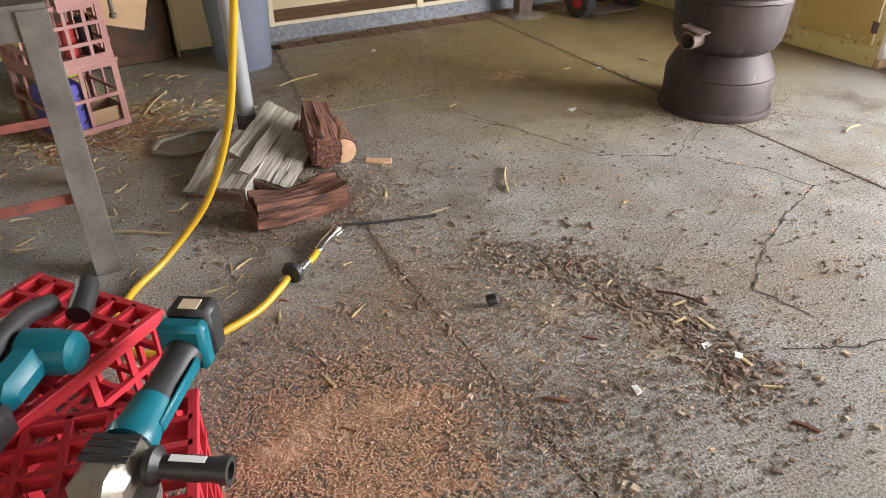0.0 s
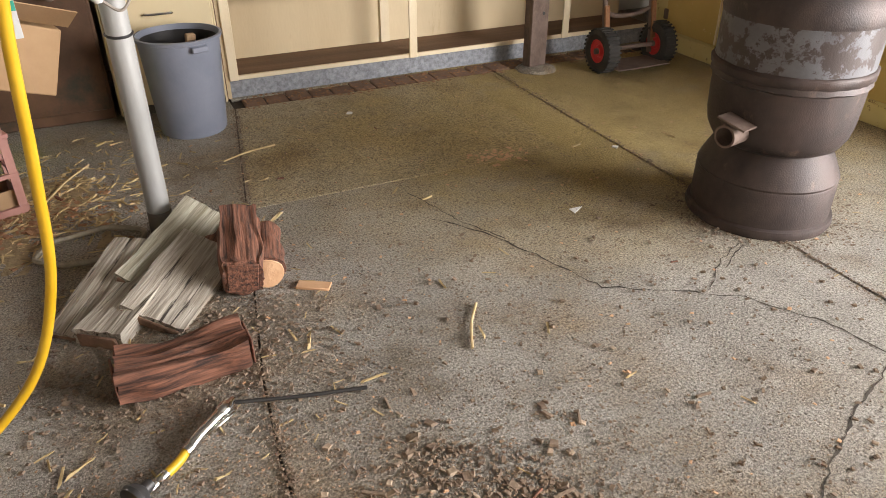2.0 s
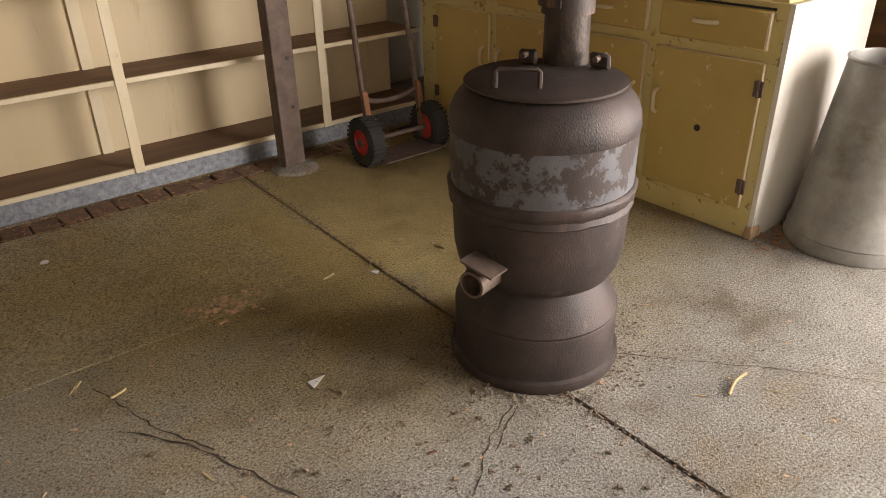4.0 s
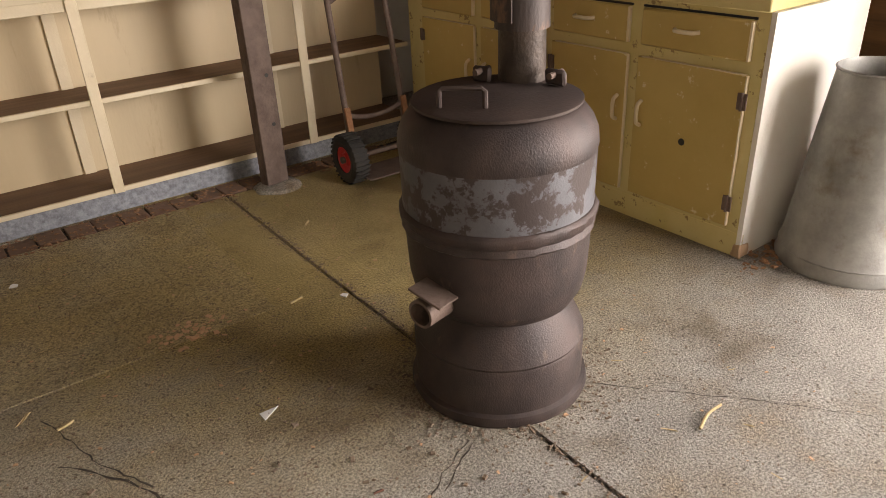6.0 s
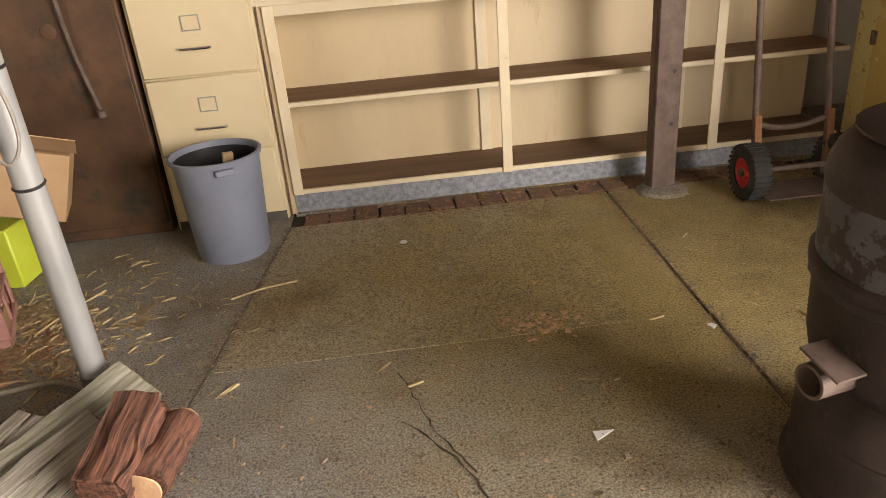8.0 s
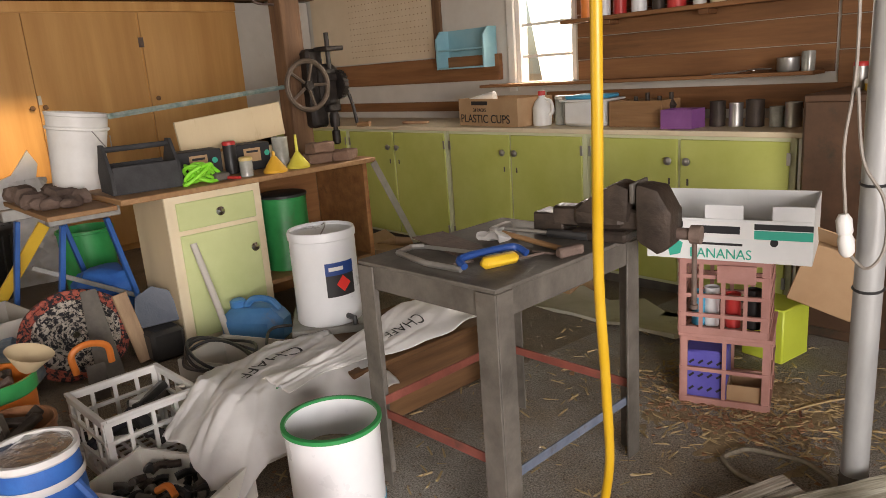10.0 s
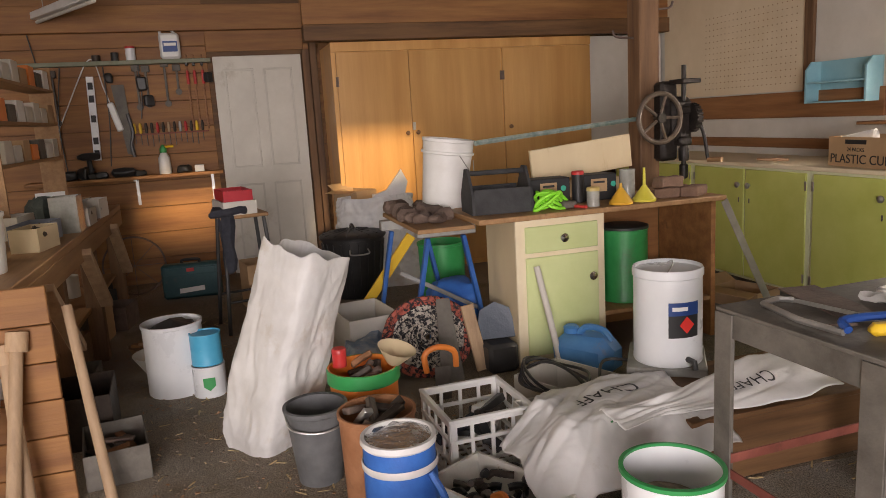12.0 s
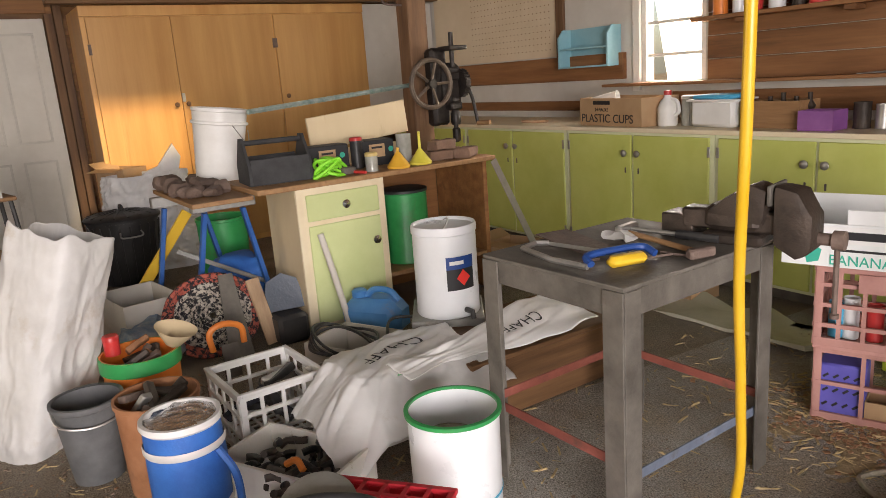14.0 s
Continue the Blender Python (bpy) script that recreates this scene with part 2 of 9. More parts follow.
OCHRE = surf("ochre_paint", (0.53, 0.385, 0.125), (0.60, 0.445, 0.16), 4, 0.42, bump=0.07, dirt=(0.74, 0.64, 0.42), dirt_amount=0.27, dirt_scale=19, sharp=0.01)
OCHRE_PALE = surf("pale_ochre_paint", (0.64, 0.53, 0.22), (0.70, 0.60, 0.30), 4, 0.45, bump=0.08, dirt=(0.34, 0.23, 0.1), dirt_amount=0.36, dirt_scale=18, sharp=0.012)
WHITE_PAINT = surf("flaking_white_paint", (0.78, 0.74, 0.66), (0.84, 0.82, 0.76), 5, 0.5, bump=0.1, dirt=(0.40, 0.28, 0.15), dirt_amount=0.2, dirt_scale=11, sharp=0.03)
LIME_PALE = surf("pale_lime_paint", (0.58, 0.65, 0.30), (0.66, 0.72, 0.37), 4, 0.4, bump=0.05, dirt=(0.60, 0.56, 0.36), dirt_amount=0.2, dirt_scale=6)
LIME = surf("lime_green_paint", (0.52, 0.565, 0.135), (0.60, 0.64, 0.19), 4, 0.4, bump=0.05, dirt=(0.62, 0.56, 0.3), dirt_amount=0.15, dirt_scale=6)
GREY_PAINT = surf("speckled_grey_paint", (0.16, 0.17, 0.19), (0.34, 0.36, 0.40), 55, 0.7, bump=0.2)
SHELF_BROWN = wood("dusty_brown_board", (0.15, 0.085, 0.05), (0.26, 0.16, 0.10), "x", 4, 0.75, dirt=(0.09, 0.05, 0.03))
BOARD = wood("old_pine_board", (0.20, 0.082, 0.027), (0.37, 0.175, 0.06), "y", 4, 0.65, dirt=(0.12, 0.055, 0.025), dirt_amount=0.35)
BOARD_X = wood("old_pine_board_x", (0.16, 0.066, 0.024), (0.31, 0.145, 0.058), "x", 4, 0.65, dirt=(0.09, 0.045, 0.02), dirt_amount=0.4)
TIMBER = wood("dark_timber", (0.10, 0.05, 0.025), (0.22, 0.12, 0.06), "z", 5, 0.75, dirt=(0.05, 0.026, 0.015), dirt_amount=0.4)
TIMBER_Y = wood("dark_timber_y", (0.10, 0.048, 0.02), (0.22, 0.112, 0.046), "y", 5, 0.7, dirt=(0.07, 0.035, 0.018), dirt_amount=0.4)
PLY = wood("varnished_plywood", (0.50, 0.25, 0.075), (0.66, 0.37, 0.13), "z", 1.6, 0.38, 0.04, dirt=(0.42, 0.19, 0.05), dirt_amount=0.25)
WOOD = wood("worn_wood", (0.27, 0.14, 0.06), (0.42, 0.245, 0.115), "x", 5, 0.65, dirt=(0.16, 0.09, 0.05))
WOOD_Z = wood("worn_wood_z", (0.34, 0.22, 0.13), (0.52, 0.36, 0.22), "z", 5, 0.65, dirt=(0.18, 0.11, 0.06))
RUST = surf("rusted_stove_steel", (0.026, 0.021, 0.021), (0.08, 0.056, 0.05), 7, 0.56, 0.3, 0.13, 260, dirt=(0.15, 0.105, 0.08), dirt_amount=0.38, dirt_scale=11, stretch=(1, 1, 0.7))
RUST_GREY = surf("flaking_grey_on_rust", (0.095, 0.096, 0.105), (0.165, 0.165, 0.18), 7, 0.55, 0.25, 0.08, 200, dirt=(0.06, 0.045, 0.042), dirt_amount=0.66, dirt_scale=8, sharp=0.015)
RUST_LID = surf("rusted_lid_steel", (0.04, 0.03, 0.028), (0.085, 0.06, 0.052), 8, 0.6, 0.35, 0.15, 150)
RUST_RED = surf("orange_rust", (0.20, 0.085, 0.035), (0.36, 0.18, 0.09), 18, 0.8, 0.1, 0.3, dirt=(0.10, 0.05, 0.03))
STEEL_RUSTY = surf("pitted_brown_steel", (0.11, 0.075, 0.06), (0.20, 0.145, 0.12), 16, 0.7, 0.2, 0.3, 80, dirt=(0.30, 0.26, 0.23), dirt_amount=0.15, dirt_scale=22)
STEEL_DARK = surf("grimy_dark_steel", (0.085, 0.076, 0.064), (0.175, 0.158, 0.135), 9, 0.65, 0.15, 0.15, dirt=(0.09, 0.065, 0.045), dirt_amount=0.35)
STEEL = surf("dull_steel", (0.38, 0.37, 0.35), (0.52, 0.51, 0.49), 10, 0.4, 0.8, 0.06, dirt=(0.22, 0.17, 0.12), dirt_amount=0.2)
CHROME = plain("chrome", (0.75, 0.75, 0.74), 0.18, 1.0)
GALV = surf("dull_galvanised_steel", (0.22, 0.22, 0.205), (0.42, 0.415, 0.39), 7, 0.5, 0.45, 0.1, dirt=(0.20, 0.16, 0.11), dirt_amount=0.4)
RED_BAR = surf("red_oxide_bar", (0.20, 0.055, 0.04), (0.29, 0.085, 0.06), 14, 0.65, 0.1, 0.15, dirt=(0.10, 0.05, 0.035))
BLUE_BAR = surf("blue_grey_bar", (0.12, 0.15, 0.21), (0.20, 0.23, 0.29), 14, 0.6, 0.2, 0.15, dirt=(0.10, 0.08, 0.06))
IRON = surf("greasy_cast_iron", (0.032, 0.025, 0.02), (0.082, 0.06, 0.047), 12, 0.55, 0.4, 0.2)
BLACK = surf("black_plastic", (0.018, 0.018, 0.019), (0.035, 0.034, 0.034), 9, 0.45, bump=0.06, dirt=(0.10, 0.085, 0.07), dirt_amount=0.2)
RUBBER = surf("tyre_rubber", (0.02, 0.019, 0.018), (0.045, 0.042, 0.038), 12, 0.8, bump=0.2, dirt=(0.12, 0.09, 0.06), dirt_amount=0.25)
RED = surf("red_plastic", (0.44, 0.02, 0.03), (0.54, 0.03, 0.045), 6, 0.42, bump=0.05, dirt=(0.46, 0.14, 0.11), dirt_amount=0.3)
RED_PAINT = surf("red_paint", (0.48, 0.03, 0.03), (0.60, 0.05, 0.045), 8, 0.4, bump=0.05, dirt=(0.2, 0.05, 0.03))
PINK = surf("faded_pink_plastic", (0.42, 0.20, 0.17), (0.54, 0.29, 0.25), 8, 0.6, bump=0.08, dirt=(0.34, 0.2, 0.15), dirt_amount=0.3)
WHITE_PLASTIC = surf("dusty_white_plastic", (0.70, 0.69, 0.66), (0.80, 0.80, 0.78), 6, 0.4, bump=0.04, dirt=(0.50, 0.44, 0.36), dirt_amount=0.25)
WHITE_TIN = surf("white_enamelled_tin", (0.72, 0.74, 0.76), (0.80, 0.82, 0.83), 4, 0.3, bump=0.03, dirt=(0.5, 0.46, 0.4), dirt_amount=0.15)
GREY_PLASTIC = surf("grey_plastic", (0.20, 0.225, 0.29), (0.255, 0.28, 0.35), 5, 0.5, bump=0.05, dirt=(0.34, 0.33, 0.32), dirt_amount=0.2)
BUCKET_GREY = surf("dusty_grey_bucket", (0.085, 0.088, 0.09), (0.15, 0.153, 0.155), 8, 0.6, bump=0.08, dirt=(0.30, 0.27, 0.23), dirt_amount=0.35)
BLUE = surf("blue_fabric", (0.02, 0.11, 0.42), (0.035, 0.17, 0.55), 10, 0.6, bump=0.15)
BLUE_PLASTIC = surf("blue_plastic", (0.05, 0.21, 0.50), (0.09, 0.29, 0.60), 7, 0.45, bump=0.06, dirt=(0.26, 0.20, 0.15), dirt_amount=0.5)
CYAN = surf("light_blue_tin", (0.05, 0.38, 0.62), (0.10, 0.46, 0.68), 7, 0.4, bump=0.05, dirt=(0.5, 0.55, 0.55), dirt_amount=0.25)
PALE_BLUE = surf("pale_blue_paint", (0.22, 0.46, 0.54), (0.30, 0.54, 0.60), 6, 0.5, bump=0.06, dirt=(0.5, 0.6, 0.6), dirt_amount=0.15)
PURPLE = surf("purple_plastic", (0.10, 0.09, 0.42), (0.15, 0.13, 0.52), 8, 0.5, bump=0.05)
MAGENTA = surf("magenta_plastic", (0.24, 0.08, 0.28), (0.32, 0.12, 0.36), 8, 0.45, bump=0.05)
YELLOW = surf("yellow_plastic", (0.72, 0.44, 0.02), (0.80, 0.52, 0.04), 7, 0.4, bump=0.05, dirt=(0.4, 0.25, 0.05), dirt_amount=0.2)
HOSE = surf("yellow_hose", (0.52, 0.31, 0.012), (0.60, 0.37, 0.025), 9, 0.38, bump=0.05, dirt=(0.5, 0.32, 0.06), dirt_amount=0.22)
YELLOW_GREEN = surf("yellow_green_plastic", (0.56, 0.66, 0.05), (0.64, 0.74, 0.08), 7, 0.45, bump=0.04)
GREEN = surf("green_paint", (0.02, 0.26, 0.07), (0.035, 0.34, 0.10), 7, 0.4, bump=0.05, dirt=(0.1, 0.16, 0.07))
NEON = surf("neon_green_strap", (0.22, 0.72, 0.03), (0.30, 0.82, 0.06), 20, 0.6, bump=0.2)
ORANGE = surf("orange_plastic", (0.72, 0.19, 0.03), (0.82, 0.26, 0.05), 7, 0.45, bump=0.05, dirt=(0.5, 0.3, 0.18), dirt_amount=0.2)
TEAL = surf("teal_tool_plastic", (0.0, 0.10, 0.135), (0.005, 0.145, 0.185), 9, 0.4, bump=0.05, dirt=(0.2, 0.28, 0.28), dirt_amount=0.2)
TEAL_DARK = surf("dark_teal_case", (0.015, 0.07, 0.08), (0.03, 0.10, 0.11), 9, 0.5, bump=0.06, dirt=(0.12, 0.11, 0.09))
# paler than SACK to make up for the bench's shade on the chaff bag
CHAFF_CLOTH = surf("brightened_woven_bag", (0.72, 0.71, 0.69), (0.82, 0.815, 0.80), 5, 0.5, bump=0.12, fine=30, dirt=(0.58, 0.52, 0.44), dirt_amount=0.2)
SACK = surf("woven_white_sack", (0.56, 0.55, 0.535), (0.70, 0.695, 0.685), 5, 0.5, bump=0.16, fine=16, dirt=(0.48, 0.41, 0.33), dirt_amount=0.4)
CARD = surf("cardboard", (0.40, 0.25, 0.13), (0.48, 0.32, 0.18), 5, 0.8, bump=0.06, dirt=(0.3, 0.18, 0.09), dirt_amount=0.2)
BOX_WHITE = surf("white_printed_carton", (0.74, 0.76, 0.75), (0.82, 0.83, 0.82), 5, 0.6, bump=0.03, dirt=(0.55, 0.5, 0.42), dirt_amount=0.2)
PAPER = plain("white_label", (0.80, 0.80, 0.78), 0.6)
INK = plain("black_ink", (0.02, 0.02, 0.022), 0.6)
INK_GREEN = plain("green_ink", (0.03, 0.42, 0.30), 0.6)
INK_BLUE = plain("blue_ink", (0.012, 0.055, 0.23), 0.5)
INK_RED = plain("red_ink", (0.75, 0.04, 0.03), 0.5)
BARK = surf("red_brown_bark", (0.025, 0.013, 0.01), (0.27, 0.115, 0.07), 60, 0.9, bump=0.6, fine=70, stretch=(0.11, 1.7, 1.7), dirt=(0.02, 0.012, 0.01), dirt_amount=0.48, dirt_scale=24, sharp=0.05)
WEATHERED = surf("weathered_grey_timber", (0.20, 0.165, 0.125), (0.54, 0.50, 0.43), 60, 0.9, bump=0.8, fine=80, stretch=(0.07, 1.8, 1.8), dirt=(0.035, 0.026, 0.02), dirt_amount=0.44, dirt_scale=34, sharp=0.03)
SAWN_OLD = surf("old_sawn_end", (0.16, 0.09, 0.06), (0.30, 0.19, 0.13), 25, 0.9, bump=0.3, dirt=(0.06, 0.04, 0.03), dirt_amount=0.4)
MOSSY = surf("mossy_grey_timber", (0.17, 0.15, 0.10), (0.44, 0.42, 0.34), 60, 0.9, bump=0.6, fine=110, stretch=(0.045, 1.8, 1.8), dirt=(0.17, 0.19, 0.06), dirt_amount=0.55, dirt_scale=9)
SAWN = surf("fresh_sawn_end", (0.58, 0.33, 0.18), (0.70, 0.45, 0.27), 12, 0.8, bump=0.2, dirt=(0.34, 0.15, 0.09), dirt_amount=0.25)
PALE_CHIP = surf("pale_bark_chip", (0.26, 0.19, 0.13), (0.46, 0.36, 0.26), 30, 0.9, bump=0.1, vary=0)
STRAW = surf("straw", (0.42, 0.31, 0.15), (0.58, 0.45, 0.25), 30, 0.85, bump=0.1, vary=0)
SAWDUST = surf("sawdust", (0.40, 0.24, 0.15), (0.56, 0.36, 0.23), 60, 0.95, bump=0.5, fine=220, vary=0)
CHIP = surf("bark_crumbs", (0.12, 0.085, 0.06), (0.30, 0.22, 0.155), 40, 0.95, bump=0.3, vary=0)
LEAF = surf("dry_leaf", (0.24, 0.12, 0.06), (0.42, 0.24, 0.13), 30, 0.9, bump=0.1, vary=0)
STONE = surf("broken_rock", (0.085, 0.055, 0.042), (0.20, 0.14, 0.11), 9, 0.9, bump=0.4)
RAG = surf("dark_rag", (0.015, 0.017, 0.025), (0.04, 0.042, 0.055), 14, 0.95, bump=0.3)
GLASSY = surf("cloudy_glass_jar", (0.28, 0.28, 0.25), (0.42, 0.42, 0.38), 16, 0.15, 0.1, 0.05)
PEGBOARD = surf("cream_pegboard", (0.66, 0.54, 0.37), (0.74, 0.62, 0.45), 3, 0.7, bump=0.06, dirt=(0.5, 0.36, 0.2), dirt_amount=0.25)
LINING = surf("off_white_lining", (0.56, 0.53, 0.47), (0.66, 0.63, 0.57), 3, 0.7, bump=0.06, dirt=(0.44, 0.36, 0.26), dirt_amount=0.25)
DOOR_WHITE = surf("old_white_door_paint", (0.56, 0.53, 0.46), (0.66, 0.63, 0.56), 3, 0.5, bump=0.05, dirt=(0.36, 0.30, 0.22), dirt_amount=0.25)
IRON_ROOF = surf("corrugated_roof_iron", (0.20, 0.20, 0.19), (0.30, 0.30, 0.29), 4, 0.5, 0.5, 0.06, dirt=(0.16, 0.11, 0.07))
BROWN_STEEL = surf("rust_brown_cabinet", (0.075, 0.042, 0.026), (0.16, 0.085, 0.05), 5, 0.5, 0.15, 0.08, dirt=(0.035, 0.04, 0.03), dirt_amount=0.55, dirt_scale=4)
GROUND = surf("dry_ground", (0.20, 0.16, 0.10), (0.30, 0.25, 0.16), 0.6, 0.95, bump=0.3)
BRICK = surf("worn_brick", (0.17, 0.10, 0.065), (0.26, 0.16, 0.11), 14, 0.9, bump=0.35, dirt=(0.10, 0.08, 0.06), dirt_amount=0.4)
GARDEN = plain("sunlit_garden", (1.0, 0.93, 0.74), 1.0, 0.0, 5.0)
FOIL = surf("crumpled_foil", (0.55, 0.55, 0.55), (0.72, 0.72, 0.72), 20, 0.25, 0.9, 0.5, 45)

# ---- structure ----
WEST, EAST, SOUTH, NORTH, ROOF = -3.7, 6.6, -1.3, 5.95, 2.75

ground = part("ground", B(-60, 60, -60, 60, -0.16, -0.06), GROUND)
tagged(ground, "dry bare ground outside the shed", "ground", kind="structure")

floor = part("floor", B(WEST - 0.1, EAST + 0.4, SOUTH - 0.1, NORTH + 0.1, -0.06, -0.016), JOINT)
tagged(floor, "worn stained concrete shed floor with dirt-filled joints", "floor", kind="structure")


def slab_of(outline, material):
    part("slab", prism(outline, -0.015, 0.0), material, floor, smooth=False)


slab_of([(WEST - 0.05, SOUTH), (1.45, SOUTH), (1.5, 2.2), (1.35, 3.6), (1.5, NORTH), (WEST - 0.05, NORTH)], CONCRETE_DIRTY)
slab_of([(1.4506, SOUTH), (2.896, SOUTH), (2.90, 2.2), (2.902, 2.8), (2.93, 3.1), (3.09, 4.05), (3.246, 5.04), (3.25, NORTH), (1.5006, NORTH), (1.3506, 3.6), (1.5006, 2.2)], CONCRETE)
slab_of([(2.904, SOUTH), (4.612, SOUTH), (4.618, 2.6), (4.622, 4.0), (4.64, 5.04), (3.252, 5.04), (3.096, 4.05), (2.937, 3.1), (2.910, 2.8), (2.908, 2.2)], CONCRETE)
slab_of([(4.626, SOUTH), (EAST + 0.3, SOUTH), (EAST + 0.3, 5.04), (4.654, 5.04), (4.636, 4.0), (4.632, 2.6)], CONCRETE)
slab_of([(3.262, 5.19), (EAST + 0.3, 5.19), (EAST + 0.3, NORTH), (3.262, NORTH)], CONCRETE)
part("slab", prism([(3.1, 3.99), (4.385, 3.985), (4.44, 5.035), (3.262, 5.035)], -0.01, 0.003), AGGREGATE, floor, "rough exposed-aggregate patch of older concrete")


def crack(pts, w):
    """A wandering dirt-filled crack in the slab."""
    rnd = random.Random(len(pts) * 7 + int(pts[0][0] * 50))
    bm = bmesh.new()
    line = []
    for (x0, y0), (x1, y1) in zip(pts, pts[1:]):
        n = max(3, int(math.hypot(x1 - x0, y1 - y0) / 0.022))
        for k in range(n):
            t = k / n
            line.append((x0 + (x1 - x0) * t + rnd.uniform(-1, 1) * 0.0055, y0 + (y1 - y0) * t + rnd.uniform(-1, 1) * 0.0055))
    line.append(pts[-1])
    prev = None
    for i, (x, y) in enumerate(line):
        x2, y2 = line[min(i + 1, len(line) - 1)]
        xm, ym = line[max(i - 1, 0)]
        d = Vector((x2 - xm, y2 - ym)).normalized()
        h = w * rnd.uniform(0.15, 0.85) / 2
        a, b = bm.verts.new((x - d.y * h, y + d.x * h, 0.0012)), bm.verts.new((x + d.y * h, y - d.x * h, 0.0012))
        if prev:
            bm.faces.new((prev[0], prev[1], b, a))
        prev = (a, b)
    part("crack", bm, JOINT, floor, smooth=False)


def wall(name, pieces, material, label):
    """A wall of upright pieces (x0, x1, y0, y1, z0, z1) round its openings."""
    bm = bmesh.new()
    for p in pieces:
        box(bm, *p)
    return tagged(part(name, bm, material, smooth=False), label, "wall", kind="structure")


# the north wall has the window over the bench, the east wall the wide door, the unseen south wall an added gap for the
# fill lamp
wall("wall_north", [(WEST - 0.1, -0.2, NORTH, NORTH + 0.1, -0.06, ROOF), (0.33, EAST + 0.1, NORTH, NORTH + 0.1, -0.06, ROOF),
                    (-0.2, 0.33, NORTH, NORTH + 0.1, -0.06, 1.14), (-0.2, 0.33, NORTH, NORTH + 0.1, 1.86, ROOF)], LINING, "off-white lined timber wall behind the benches")
wall("wall_west", [(WEST - 0.1, WEST, SOUTH - 0.1, NORTH, -0.06, ROOF)], TIMBER_Y, "dark timber wall behind the tool rack")
# unseen east and south walls, kept dark to hold down bounced light
wall("wall_east", [(EAST, EAST + 0.1, 2.4, NORTH, -0.06, ROOF), (EAST, EAST + 0.1, SOUTH - 0.1, -1.0, -0.06, ROOF), (EAST, EAST + 0.1, -1.0, 2.4, 2.35, ROOF)], TIMBER_Y,
     "plain shed wall with a wide open doorway")
wall("wall_south", [(WEST, -1.5, SOUTH - 0.1, SOUTH, -0.06, ROOF), (1.3, EAST, SOUTH - 0.1, SOUTH, -0.06, ROOF), (-1.5, 1.3, SOUTH - 0.1, SOUTH, 2.4, ROOF)], TIMBER_Y, "dark timber wall with a doorway")


def corrugated(x0, x1, y0, y1, z, holes=()):
    """Corrugated iron whose ribs run along y, with the given holes left open."""
    bm = bmesh.new()
    step = 0.019
    nx = int((x1 - x0) / step)
    rows = sorted({y0, y1, *[h[2] for h in holes], *[h[3] for h in holes]})
    grid = {}
    for i in range(nx + 1):
        x = x0 + i * step
        for j, y in enumerate(rows):
            grid[i, j] = bm.verts.new((x, y, z + 0.009 * math.sin(x / 0.076 * 2 * math.pi)))
    for i in range(nx):
        for j in range(len(rows) - 1):
            xm, ym = x0 + (i + 0.5) * step, (rows[j] + rows[j + 1]) / 2
            if any(h[0] < xm < h[1] and h[2] < ym < h[3] for h in holes):
                continue
            bm.faces.new((grid[i, j], grid[i + 1, j], grid[i + 1, j + 1], grid[i, j + 1]))
    return bm


# holes added to cast the sun patches; unseen overhang blocks sun at the door
roof = part("ceiling", corrugated(WEST - 0.3, EAST + 4.2, SOUTH - 2.0, NORTH + 0.3, ROOF + 0.02, [(-0.50, 0.45, 2.80, 3.55), (-0.75, -0.1, 1.2, 1.85)]), IRON_ROOF)
tagged(roof, "corrugated iron shed roof with gaps for clear sheets", "ceiling", kind="structure")
beams = bmesh.new()
for y in (-0.2, 1.3, 2.75, 4.2, 5.6):
    box(beams, WEST, EAST, y - 0.03, y + 0.03, ROOF - 0.12, ROOF - 0.002)
tagged(part("rafters", beams, TIMBER_Y), "dark sawn timber rafters under the iron roof", "beams", kind="structure")

# cracks in the slabs
crack([(3.65, 3.65), (3.78, 3.47), (3.88, 3.21), (3.93, 3.06), (4.1, 2.96), (4.27, 2.84), (4.38, 2.66), (4.42, 2.48), (4.58, 2.45)], 0.009)
crack([(4.42, 2.48), (4.12, 2.37), (3.9, 2.26), (3.73, 2.14), (3.76, 2.03), (3.77, 1.97)], 0.011)
crack([(3.59, 1.92), (3.67, 1.88), (3.76, 1.84), (3.85, 1.82)], 0.01)
crack([(4.2, 2.91), (4.34, 3.02), (4.48, 3.08)], 0.006)
crack([(4.87, 3.05), (5.0, 2.89), (5.16, 2.7), (5.31, 2.5)], 0.005)
crack([(4.33, 2.98), (4.41, 3.03), (4.49, 3.07)], 0.006)
crack([(3.65, 3.87), (3.73, 3.6), (3.81, 3.43)], 0.007)

# ---- shelf unit along the north wall ----
unit = thing("shelf_unit", 3.27, 5.2, 0, 0, "long cream-painted open wooden shelves with dusty brown boards", "shelves")
W = 2.53
part("plinth", B(0.0, W, 0.012, 0.05, 0, 0.088), GREY_PAINT, unit, "speckled grey painted plinth")
part("shelf", B(0.0, W, 0.012, 0.30, 0.090, 0.108), SHELF_BROWN, unit, "dusty brown shelf board")
part("shelf", B(0.0, W, 0.012, 0.30, 0.480, 0.498), SHELF_BROWN, unit, "dusty brown shelf board")
part("back_panel", B(0.0, W, 0.301, 0.32, 0.088, 0.9), CREAM, unit)
part("top", B(-0.06, W - 0.004, -0.015, 0.52, 0.902, 0.925, 0.003), OCHRE_PALE, unit, "yellow-green painted top board")
part("top_edge", B(-0.06, W - 0.004, -0.020, -0.016, 0.896, 0.926), CREAM_TRIM, unit)
part("front_edge", B(0.0, W, -0.002, 0.011, 0.088, 0.110, 0.002), CREAM_TRIM, unit)
